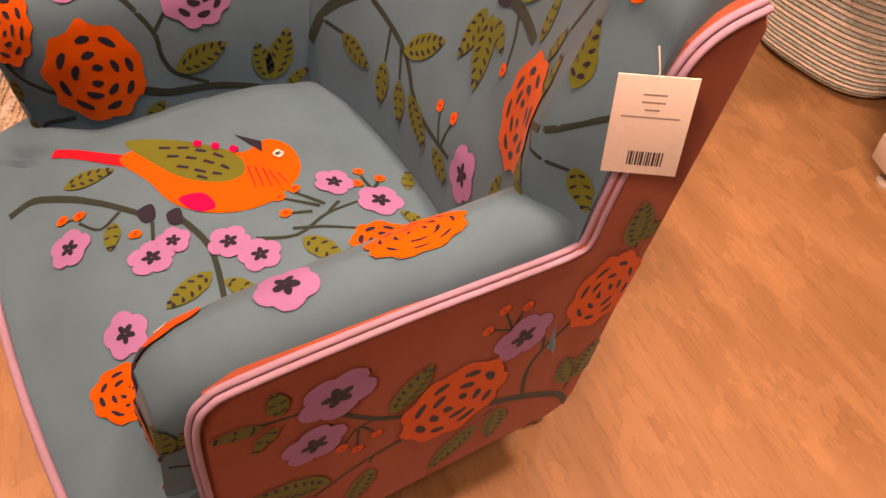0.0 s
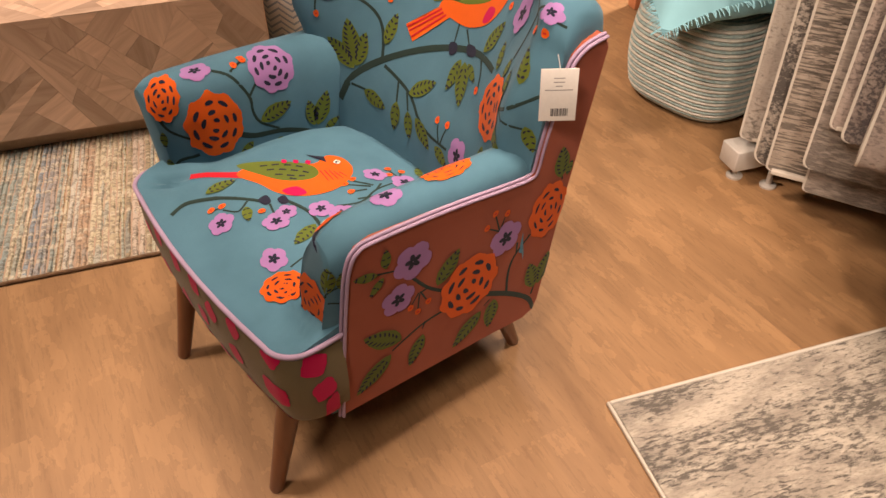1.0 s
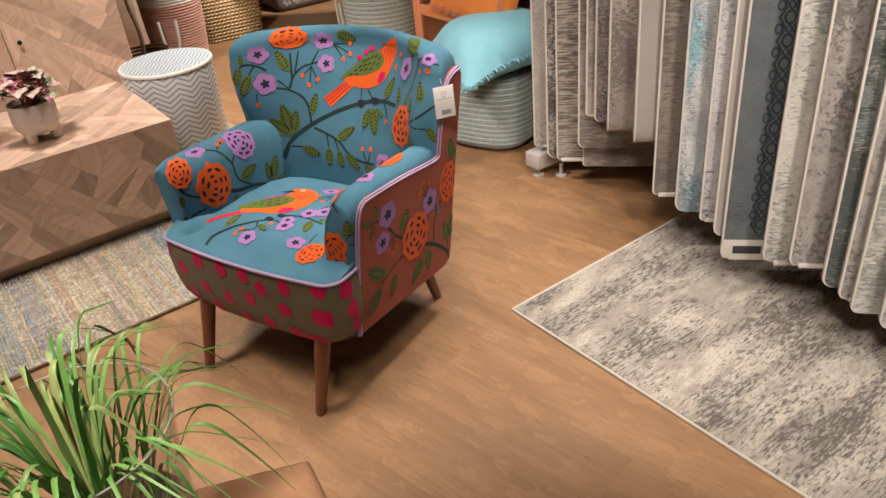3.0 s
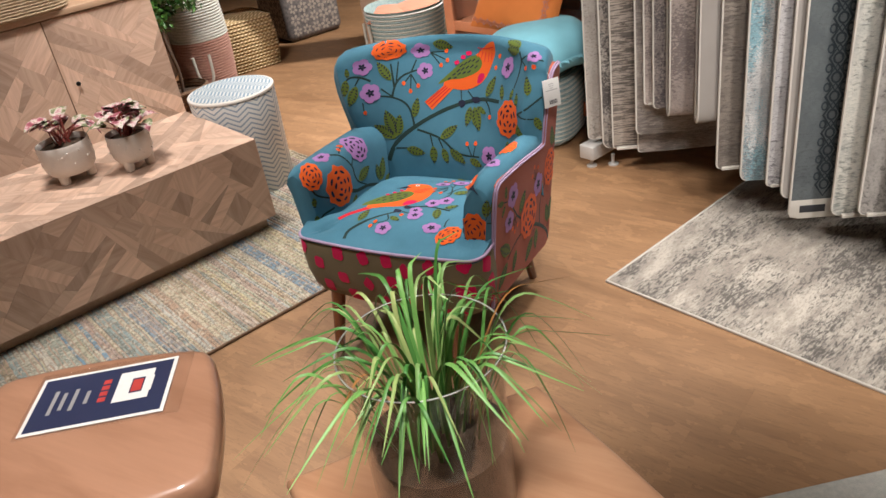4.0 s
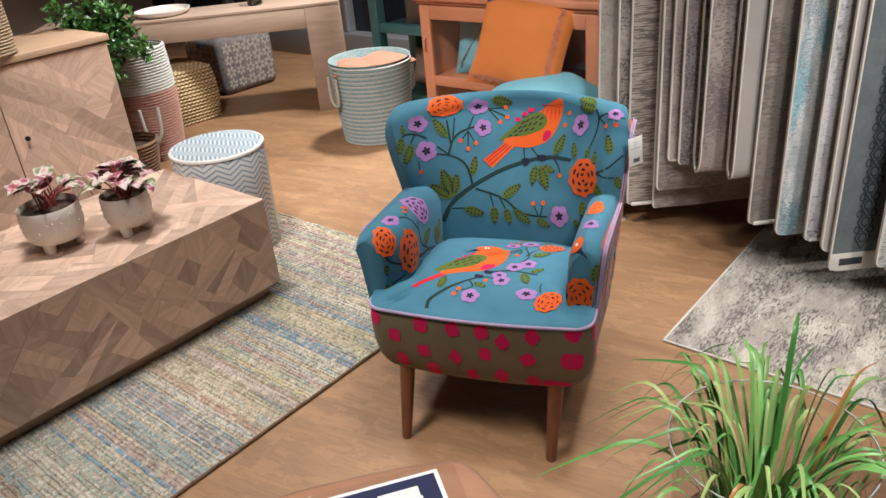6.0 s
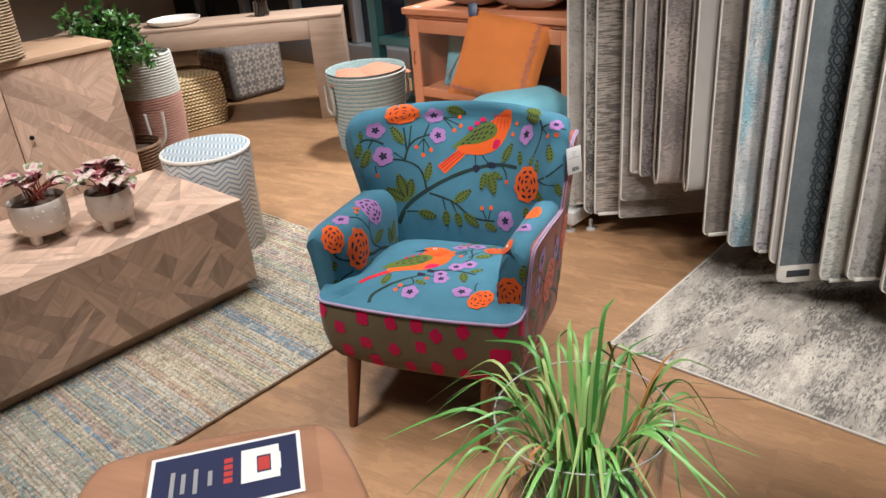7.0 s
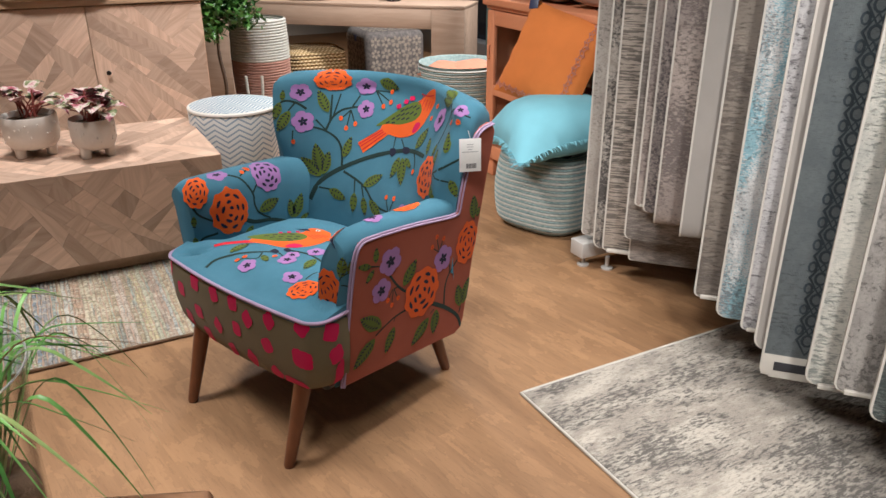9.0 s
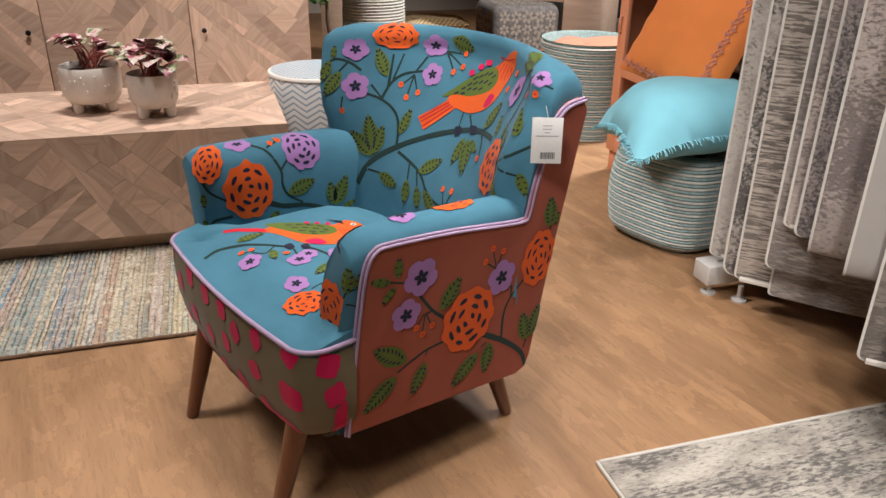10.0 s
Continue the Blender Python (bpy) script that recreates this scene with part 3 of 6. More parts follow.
def back_inner(s, v):
    """s across from -1 to 1, v from the seat (0) to the top (1)."""
    z = 0.38 + (back_top(s) - 0.38) * v
    half = side_x(max(z, 0.50), s) - 0.006
    x = s * half
    k = 0.55 + 1.0 * blend_to(z, 0.48, 0.68)
    core = min(abs(x), half - 0.048)
    y = 0.19 + (0.58 if z > 0.50 else 0.12) * (z - 0.50) - k * core * core
    y += (wing_edge(z) - (0.035 if s < 0 else 0.0) - y) * blend_to(abs(x), half - 0.062, half + 0.006)
    return Vector((CX + x, y, z))


def back_outer(s, v):
    z = 0.20 + (back_top(s) - 0.20) * v
    x = s * (side_x(z, s) - 0.018 - 0.012 * blend_to(0.72 - z, 0.0, 0.1) + 0.022 * blend_to(z, 0.735, 0.775))
    y = 0.268 + 0.075 * (z - 0.20) + 0.062 * (1 - s * s) ** 0.7
    return Vector((CX + x, y, z))


def back_mesh():
    bm = bmesh.new()
    m = 40
    ss = [math.sin((-1 + 2 * j / m) * math.pi / 2) * 0.5 + (-1 + 2 * j / m) * 0.5 for j in range(m + 1)]
    rows = []
    for v in [0, 0.1, 0.2, 0.3, 0.4, 0.5, 0.6, 0.7, 0.8, 0.86, 0.90]:
        rows.append([back_inner(s, v) for s in ss])
    for q in (0.12, 0.3, 0.5, 0.7, 0.88):
        row = []
        for s in ss:
            a, b = back_inner(s, 0.90), back_outer(s, 0.92)
            top = back_top(s)
            ang = math.pi * q
            mid, half = (a + b) / 2, (b - a) / 2
            p = mid - half * math.cos(ang)
            low = a.z + (b.z - a.z) * (1 - math.cos(ang)) / 2
            p.z = low + (top - low) * math.sin(ang) ** 0.8
            row.append(p)
        rows.append(row)
    for v in [0.92, 0.85, 0.7, 0.5, 0.3, 0.15, 0.0]:
        rows.append([back_outer(s, v) for s in ss])
    vs = add_grid(bm, rows)
    for j in (0, m):
        col = [r[j] for r in vs]
        n = len(col)
        for i in range(n // 2):
            a, b, c, d = col[i], col[i + 1], col[n - 2 - i], col[n - 1 - i]
            if len({a, b, c, d}) == 4:
                bm.faces.new((a, b, c, d))
            elif len({a, b, c, d}) == 3:
                bm.faces.new([v for k, v in enumerate((a, b, c, d)) if v not in (a, b, c, d)[:k]])
    bmesh.ops.recalc_face_normals(bm, faces=bm.faces)
    return bm


BACK = part("backrest", back_mesh(), BLUE, chair, "curved winged backrest in blue cotton velvet")
bm = bmesh.new()
add_grid(bm, [[back_outer(-0.97 + 1.94 * j / 24, 0.02 + 0.86 * i / 10) + Vector((0, 0.004, 0)) for j in range(25)] for i in range(11)])
bmesh.ops.solidify(bm, geom=bm.faces[:], thickness=0.003)
part("back_cover", bm, SALMON, chair, "terracotta outer back")


# apron and seat follow one rounded plan
def seat_plan(grow=0.0, n=10):
    """The outline of the seat from one arm round the front to the other."""
    pts = [(-0.300 - grow, -0.170), (-0.302 - grow, -0.205)]
    r = 0.050
    for k in range(n + 1):
        a = math.pi + (math.pi / 2) * k / n
        pts.append((-0.302 - grow + r + r * math.cos(a), -0.222 - grow + r * math.sin(a)))
    for k in range(1, 8):
        x = -0.252 + 0.504 * k / 8
        pts.append((x, -0.272 - grow - 0.016 * (1 - (x / 0.252) ** 2)))
    pts += [(-x, y) for x, y in reversed(pts[:n + 3])]
    return [(CX + x, y) for x, y in pts]


def apron_mesh():
    bm = bmesh.new()
    base = seat_plan()
    rows = []
    m = len(base) - 1
    for z, g in ((0.412, 0.0), (0.395, 0.004), (0.35, 0.006), (0.30, 0.004), (0.25, -0.004), (0.222, -0.014), (0.206, -0.030)):
        row = []
        for i, (x, y) in enumerate(base):
            edge = min(i, m - i)
            zz = z
            if z < 0.26:
                zz = z + 0.016 * (1 - blend_to(edge, 4, 14)) * (0.26 - z) / 0.054
            row.append((x * (1 + g / 0.3), y - g * (1.0 if 2 < i < m - 2 else 0.2), zz))
        rows.append(row)
    rows.append([(x * 0.86, y * 0.8, 0.204) for x, y in base])
    add_grid(bm, rows)
    bmesh.ops.recalc_face_normals(bm, faces=bm.faces)
    return bm


APRON = part("apron", apron_mesh(), OLIVE, chair, "olive front apron with pink dabs")
part("underside", box(CX - 0.27, -0.22, 0.203, CX + 0.27, 0.235, 0.235, 0.01), INK, chair, "black dust cover below")


def seat_height(x, y):
    """Crown of the seat cushion."""
    u, v = (x - CX) / 0.30, (y + 0.03) / 0.25
    front = blend_to(y, -0.285, -0.16)
    z = 0.416 + 0.030 * front * (1 - 0.35 * min(abs(u), 1) ** 4) + 0.006 * (1 - v * v)
    # it dips towards the back and the arms, with gathers where the cushion tucks under the arms
    z -= 0.25 * max(y - 0.05, 0.0) + 0.016 * blend_to(abs(x - CX), 0.185, 0.228) * blend_to(y, -0.19, -0.12)
    tuck = math.exp(-((abs(x - CX) - 0.235) / 0.05) ** 2 - ((y + 0.215) / 0.03) ** 2)
    return z - 0.010 * tuck + 0.0060 * tuck * math.sin(x * 420 + y * 160)


def seat_mesh():
    bm = bmesh.new()
    base = seat_plan(0.002)
    back = [(CX + 0.30, -0.10), (CX + 0.28, 0.0), (CX + 0.262, 0.1), (CX + 0.24, 0.185), (CX + 0.15, 0.215), (CX, 0.225), (CX - 0.15, 0.215), (CX - 0.24, 0.185), (CX - 0.262, 0.1), (CX - 0.28, 0.0), (CX - 0.30, -0.10)]
    loop = base + back
    cx, cy = CX, -0.03
    rings = [[(x, y, 0.396) for x, y in loop]]
    for f in (1.0, 0.97, 0.93, 0.89, 0.85, 0.81, 0.77, 0.73, 0.68, 0.6, 0.48, 0.34, 0.18):
        rings.append([(cx + (x - cx) * f, cy + (y - cy) * f, seat_height(cx + (x - cx) * f, cy + (y - cy) * f) + (-0.004 if f == 1.0 else 0)) for x, y in loop])
    vs = add_grid(bm, rings, close_u=True)
    bm.faces.new(vs[-1])
    bmesh.ops.recalc_face_normals(bm, faces=bm.faces)
    return bm


SEAT = part("seat", seat_mesh(), BLUE, chair, "blue seat cushion embroidered with an orange bird")
bm = bmesh.new()
add_tube(bm, [(x, y, 0.414) for x, y in seat_plan(0.004)], 0.0046, 8)
part("piping", bm, LILAC_CORD, chair, "lilac piping along the seat edge")

for sx, yb, yt in ((-1, -0.300, -0.235), (1, -0.300, -0.235), (-1, 0.287, 0.205), (1, 0.287, 0.205)):
    bm = bmesh.new()
    lower, upper = Vector((sx * 0.211 - 0.014, yb, 0.0)), Vector((sx * 0.212 - 0.01, yt, 0.235))
    add_tube(bm, [lower, lower + Vector((0, 0, 0.004)), lower.lerp(upper, 0.5), upper], [0.0125, 0.0140, 0.0185, 0.0235], 20)
    part("leg", bm, LEG_WOOD, chair, "tapered brown wooden leg")


# ---- motifs ----
from mathutils import geometry
from mathutils.bvhtree import BVHTree

# a panel: its part, and the straight way on to it from a point of its plan
def plan_back(u, v):
    return Vector((u, -0.6, v)), Vector((0, 1, 0))


def plan_seat(u, v):
    return Vector((u, v, 1.0)), Vector((0, 0, -1))


def plan_side(u, v):
    return Vector((1.0, u, v)), Vector((-1, 0, 0))


def plan_arm(u, v):
    return Vector((-0.05, u, v)), Vector((-1, 0, 0))


def plan_crest(u, v):
    return Vector((u, v, 1.0)), Vector((0, 0, -1))


def plan_corner(u, v):
    return Vector((0.8 * u - 0.6 * 0.9, -0.6 * u - 0.8 * 0.9, v)), Vector((0.6, 0.8, 0))


def skin_of(ob):
    bm = bmesh.new()
    bm.from_mesh(ob.data)
    tree = BVHTree.FromBMesh(bm)
    bm.free()
    return tree


PANELS = {"back": (BACK, plan_back), "seat": (SEAT, plan_seat), "side": (SIDE_PANELS[1], plan_side), "arml": (ARMS[-1], plan_arm), "armr": (ARMS[1], None), "apron": (APRON, None), "armt": (ARMS[1], plan_crest), "armi": (ARMS[1], plan_corner)}
SKINS = {key: skin_of(row[0]) for key, row in PANELS.items()}
STITCH = random.Random(17)


def on_panel(key, *uv):
    """The place and normal on a panel: from its plan, or nearest to a point in space."""
    tree = SKINS[key]
    if len(uv) == 3:
        p, n, _, _ = tree.find_nearest(Vector(uv))
        return p, n
    start, way = PANELS[key][1](*uv)
    p, n, _, _ = tree.ray_cast(start, way)
    if p is None:
        depth = {"back": 0.82, "seat": 0.58, "side": 0.70, "arml": 0.18, "armt": 0.42, "armi": 0.85}[key]
        p, n, _, _ = tree.find_nearest(start + way * depth)
    if n.dot(way) > 0:
        n = -n
    return p, n


def frame_at(key, p, n, along=None):
    if along is None:
        along = Vector((0, 0, 1)).cross(n)
        if along.length < 0.3:
            along = Vector((1, 0, 0))
    along = (along - n * along.dot(n)).normalized()
    return along, n.cross(along).normalized()


def lay(key, p, n, a, b, lift):
    """A point of a flat drawing laid on to the panel."""
    start = p + a + b + n * 0.035
    q, m, _, d = SKINS[key].ray_cast(start, -n, 0.09)
    if q is None:
        q, m, _, _ = SKINS[key].find_nearest(p + a + b)
    if m.dot(n) < 0:
        m = -m
    return q + m * (lift + 0.0012)


def fill(bm, outline, place, index=0, step=0.007):
    """Fills a flat outline (2D) with triangles and lays each corner by place(u, v)."""
    xs, ys = [p[0] for p in outline], [p[1] for p in outline]
    pts = [Vector(p) for p in outline]
    n = len(pts)
    span = max(max(xs) - min(xs), max(ys) - min(ys))
    step = max(step, span / 13)
    x = min(xs) + step / 2
    while x < max(xs):
        y = min(ys) + step / 2
        while y < max(ys):
            pts.append(Vector((x, y)))
            y += step
        x += step
    verts, _, faces, _, _, _ = geometry.delaunay_2d_cdt(pts, [], [list(range(n))], 1, 1e-6)
    made = [bm.verts.new(place(v.x, v.y)) for v in verts]
    for f in faces:
        bm.faces.new([made[i] for i in f]).material_index = index


def sewn(name, bm, materials, key):
    bmesh.ops.recalc_face_normals(bm, faces=bm.faces)
    for f in bm.faces:
        c = f.calc_center_median()
        q, m, _, _ = SKINS[key].find_nearest(c)
        if (c - q).dot(f.normal) < 0:
            f.normal_flip()
    return part(name, bm, materials, PANELS[key][0])


def blob(rx, ry, lobes, depth, jag, count=48, turn=0.0):
    ph = STITCH.uniform(0, 6)
    out = []
    for i in range(count):
        a = 2 * math.pi * i / count
        r = 1 + depth * math.cos(lobes * a + ph) + STITCH.uniform(-jag, jag)
        out.append((rx * r * math.cos(a), ry * r * math.sin(a)))
    return out


def petals(rx, ry, count, steps=60):
    """A scalloped bloom outline with ragged stitched edges."""
    ph = STITCH.uniform(0, 6)
    out = []
    for i in range(steps):
        a = 2 * math.pi * i / steps
        r = 0.80 + 0.24 * abs(math.sin(count * (a + ph) / 2)) ** 0.6 + STITCH.uniform(-0.02, 0.02)
        out.append((rx * r * math.cos(a), ry * r * math.sin(a)))
    return out


def arc_dash(bm, place, cx, cy, rx, ry, a0, a1, width, index):
    rows = []
    n = 5
    for i in range(n + 1):
        a = a0 + (a1 - a0) * i / n
        w = width * math.sin(math.pi * (0.14 + 0.72 * i / n))
        k0, k1 = 1 - w / max(rx, ry), 1 + w / max(rx, ry)
        rows.append([place(cx + rx * k * math.cos(a), cy + ry * k * math.sin(a)) for k in (k0, k1)])
    add_grid(bm, rows, index=index)


def placer(key, p, n, s, t, lift, uv=None):
    if key in ("armt", "armi") and uv:
        def flat(u, v):
            q, m = on_panel(key, uv[0] + u, uv[1] + v)
            return q + m * (lift + 0.0012)
        return flat
    return lambda u, v: lay(key, p, n, s * u, t * v, lift)


def split_place(values):
    return values[:-2], values[-2], values[-1]


def motif_flower(key, *values):
    """A lilac bloom with a navy star at its heart."""
    uv, rx, ry = split_place(values)
    p, n = on_panel(key, *uv)
    s, t = frame_at(key, p, n)
    bm = bmesh.new()
    fill(bm, petals(rx * 0.93, ry * 0.93, 5), placer(key, p, n, s, t, 0.0010, uv), 0)
    top = placer(key, p, n, s, t, 0.0014, uv)
    ph = STITCH.uniform(0, 6)
    for k in range(5):
        a = ph + 2 * math.pi * k / 5
        ring = []
        for i in range(10):
            b = 2 * math.pi * i / 10
            x, y = 0.22 + 0.20 * math.cos(b), 0.125 * math.sin(b)
            ring.append((rx * (x * math.cos(a) - y * math.sin(a)), ry * (x * math.sin(a) + y * math.cos(a))))
        fill(bm, ring, top, 1)
    sewn("embroidered_flower", bm, (T_LILAC, T_NAVY), key)


def motif_rose(key, *values, material=None):
    """A full bloom with rings of navy stitches."""
    uv, rx, ry = split_place(values)
    p, n = on_panel(key, *uv)
    s, t = frame_at(key, p, n)
    bm = bmesh.new()
    fill(bm, blob(rx, ry, 9, 0.045, 0.03, 64), placer(key, p, n, s, t, 0.0011, uv), 0)
    top = placer(key, p, n, s, t, 0.0016, uv)
    stitches = bmesh.new()
    for rad, count, span in ((0.17, 2, 1.3), (0.43, 5, 0.72), (0.72, 8, 0.46)):
        ph = STITCH.uniform(0, 6)
        for k in range(count):
            a = ph + 2 * math.pi * (k + STITCH.uniform(-0.12, 0.12)) / count
            arc_dash(stitches, top, 0, 0, rx * rad, ry * rad, a, a + span * STITCH.uniform(0.85, 1.15), 0.085 * min(rx, ry), 0)
    sewn("embroidered_rose", bm, material or T_ORANGE, key)
    tagged(sewn("rose_stitches", stitches, T_NAVY, key), kind="stuff")


def motif_leaf(key, *values):
    """A green pointed leaf with slanting stitches on both sides of the midrib."""
    h = len(values) // 2
    a, na = on_panel(key, *values[:h])
    b, nb = on_panel(key, *values[h:])
    n = (na + nb).normalized()
    s, t = frame_at(key, (a + b) / 2, n, b - a)
    length = (b - a).length
    half = length * STITCH.uniform(0.20, 0.25)
    mid = (a + b) / 2
    outline = []
    for side in (1, -1):
        for i in range(12):
            q = i / 12 if side > 0 else 1 - i / 12
            w = half * math.sin(math.pi * q ** 0.85) ** 0.85 if 0 < q < 1 else 0.0
            outline.append(((q - 0.5) * length, side * w * (1 + STITCH.uniform(-0.05, 0.05))))
    bm = bmesh.new()
    fill(bm, outline, placer(key, mid, n, s, t, 0.0008), 0)
    top = placer(key, mid, n, s, t, 0.0011)
    count = max(3, int(length / 0.0115))
    for i in range(count):
        q = 0.16 + 0.68 * i / (count - 1)
        w = half * math.sin(math.pi * q ** 0.85)
        for side in (1, -1):
            x, y = (q - 0.5) * length, side * w * 0.36
            dx, dy, k = length * 0.080, side * w * 0.34, 0.0021
            rows = [[top(x, y - k), top(x, y + k)], [top(x + dx / 2, y + dy / 2 - k * 1.3), top(x + dx / 2, y + dy / 2 + k * 1.3)], [top(x + dx, y + dy - k * 0.6), top(x + dx, y + dy + k * 0.6)]]
            add_grid(bm, rows, index=1)
    sewn("embroidered_leaf", bm, (T_GREEN, T_NAVY), key)


def motif_berry(key, *uv):
    p, n = on_panel(key, *uv)
    s, t = frame_at(key, p, n)
    bm = bmesh.new()
    fill(bm, blob(0.0062, 0.0072, 3, 0.05, 0.05, 16), placer(key, p, n, s, t, 0.0010, uv), 0)
    fill(bm, blob(0.0024, 0.0015, 3, 0.05, 0.05, 10), placer(key, p, n, s, t, 0.0014, uv), 1)
    sewn("embroidered_berry", bm, (T_ORANGE, T_RED), key)


def motif_dab(key, *values, material=None):
    uv, rx, ry = split_place(values)
    p, n = on_panel(key, *uv)
    s, t = frame_at(key, p, n)
    bm = bmesh.new()
    fill(bm, blob(rx, ry, 4, 0.09, 0.05, 36), placer(key, p, n, s, t, 0.0019 if key != "apron" else 0.0003, uv), 0)
    sewn("embroidered_dab", bm, material, key)


def motif_stem(key, width, *places, material=None, lift=0.0005, name="embroidered_stem"):
    flat = [Vector((*q, 0)) if len(q) == 2 else Vector(q) for q in places]
    line = smooth_line(flat, max(3, int(10 / len(places)) + 2))
    spots = [on_panel(key, *(q[:2] if len(places[0]) == 2 else q)) for q in line]
    bm = bmesh.new()
    rows = []
    for i, (p, n) in enumerate(spots):
        d = spots[min(i + 1, len(spots) - 1)][0] - spots[max(i - 1, 0)][0]
        side = d.cross(n).normalized()
        k = i / (len(spots) - 1)
        w = width * (0.52 - 0.14 * k) * (1 + STITCH.uniform(-0.06, 0.06))
        rows.append([p + n * lift - side * w, p + n * (lift + 0.0004), p + n * lift + side * w])
    add_grid(bm, rows)
    sewn(name, bm, material or T_DARK, key)


def motif_shape(key, material, lift, sharp, *places):
    """A sewn patch inside a closed line."""
    flat = [Vector((*q, 0)) if len(q) == 2 else Vector(q) for q in places]
    if not sharp:
        m = len(flat)
        ring = smooth_line([flat[-1]] + flat + flat[:2], 4)
        flat = ring[4:4 + 4 * m]
    bm = bmesh.new()
    if len(places[0]) == 2:
        def place(u, v):
            p, n = on_panel(key, u, v)
            return p + n * lift
        fill(bm, [(q.x, q.y) for q in flat], place)
    else:
        c = sum(flat, Vector()) / len(flat)
        p, n = on_panel(key, *c)
        s, t = frame_at(key, p, n)
        fill(bm, [((q - p).dot(s), (q - p).dot(t)) for q in flat], placer(key, p, n, s, t, lift))
    sewn("embroidered_patch", bm, material, key)


motif_stem("back", 0.0143, (-0.222, 0.472), (-0.195, 0.528), (-0.136, 0.573), (-0.060, 0.611), (0.027, 0.641), (0.099, 0.657), (0.164, 0.660))
motif_stem("back", 0.0071, (-0.136, 0.573), (-0.150, 0.618), (-0.172, 0.648), (-0.209, 0.668), (-0.243, 0.677))
motif_stem("back", 0.0071, (-0.209, 0.668), (-0.202, 0.704), (-0.185, 0.724), (-0.160, 0.732), (-0.141, 0.736))
motif_stem("back", 0.0054, (-0.160, 0.732), (-0.148, 0.765))
motif_stem("back", 0.0071, (-0.205, 0.696), (-0.222, 0.764))
motif_stem("back", 0.0053, (-0.201, 0.711), (-0.201, 0.767))
motif_stem("back", 0.0071, (-0.271, 0.725), (-0.298, 0.741), (-0.322, 0.747), (-0.335, 0.739))
motif_stem("back", 0.0053, (-0.302, 0.740), (-0.310, 0.720))
motif_stem("back", 0.0053, (-0.241, 0.697), (-0.210, 0.671))
motif_stem("back", 0.0071, (-0.127, 0.565), (-0.092, 0.555), (-0.037, 0.537), (0.010, 0.507), (0.047, 0.496), (0.101, 0.496))
motif_stem("back", 0.0053, (-0.081, 0.549), (-0.067, 0.515))
motif_stem("back", 0.0053, (-0.051, 0.540), (-0.031, 0.513))
motif_stem("back", 0.0053, (-0.195, 0.512), (-0.156, 0.512))
motif_stem("back", 0.0045, (-0.107, 0.781), (-0.059, 0.781))
motif_stem("back", 0.0045, (-0.107, 0.781), (-0.051, 0.757))
motif_stem("back", 0.0045, (-0.107, 0.781), (-0.071, 0.746))
motif_stem("back", 0.0045, (-0.160, 0.726), (-0.176, 0.705))
motif_stem("back", 0.0045, (-0.160, 0.726), (-0.156, 0.681))
motif_stem("back", 0.0045, (-0.160, 0.726), (-0.138, 0.694))
motif_stem("back", 0.0068, (0.233, 0.805), (0.242, 0.785), (0.237, 0.748), (0.222, 0.708))
motif_stem("back", 0.0051, (0.242, 0.785), (0.272, 0.803), (0.318, 0.788))
motif_stem("back", 0.0042, (0.242, 0.785), (0.264, 0.771))
motif_stem("back", 0.0052, (0.109, 0.656), (0.125, 0.638), (0.133, 0.616))
motif_stem("back", 0.0067, (0.245, 0.646), (0.281, 0.668), (0.317, 0.693))
motif_stem("back", 0.0050, (0.245, 0.646), (0.295, 0.632))
motif_stem("back", 0.0043, (0.074, 0.494), (0.059, 0.524))
motif_stem("back", 0.0043, (0.078, 0.494), (0.085, 0.526))
motif_stem("back", 0.0044, (-0.287, 0.667), (-0.283, 0.642))
motif_stem("back", 0.0044, (0.011, 0.678), (0.018, 0.642))
motif_stem("back", 0.0044, (0.037, 0.674), (0.066, 0.651))
motif_stem("back", 0.0036, (-0.037, 0.681), (-0.097, 0.635), material=T_RED, lift=0.0017, name="embroidered_line")
motif_stem("back", 0.0036, (-0.028, 0.679), (-0.088, 0.627), material=T_RED, lift=0.0017, name="embroidered_line")
motif_stem("back", 0.0036, (-0.043, 0.685), (-0.104, 0.640), material=T_RED, lift=0.0017, name="embroidered_line")
motif_stem("back", 0.0028, (0.070, 0.790), (0.059, 0.765), material=T_RED, lift=0.0017, name="embroidered_line")
motif_stem("back", 0.0028, (0.081, 0.791), (0.074, 0.760), material=T_RED, lift=0.0017, name="embroidered_line")
motif_stem("back", 0.0028, (0.092, 0.792), (0.089, 0.755), material=T_RED, lift=0.0017, name="embroidered_line")
motif_stem("back", 0.0028, (0.104, 0.793), (0.104, 0.756), material=T_RED, lift=0.0017, name="embroidered_line")
motif_stem("back", 0.0028, (0.115, 0.794), (0.116, 0.764), material=T_RED, lift=0.0017, name="embroidered_line")
motif_stem("back", 0.0028, (0.059, 0.793), (0.089, 0.792), (0.122, 0.801), material=T_RED, lift=0.0017, name="embroidered_line")
for row in ((-0.330, 0.747, -0.335, 0.776), (-0.333, 0.743, -0.335, 0.695), (-0.306, 0.719, -0.323, 0.664), (-0.216, 0.717, -0.260, 0.776), (-0.098, 0.809, -0.031, 0.793), (-0.139, 0.601, -0.132, 0.658), (-0.195, 0.543, -0.261, 0.592), (-0.195, 0.548, -0.227, 0.634), (-0.192, 0.548, -0.184, 0.614), (-0.159, 0.510, -0.094, 0.494), (-0.044, 0.540, 0.014, 0.579), (-0.066, 0.518, -0.062, 0.463), (-0.031, 0.513, -0.013, 0.465), (-0.006, 0.510, 0.051, 0.471),):
    motif_leaf("back", *row)
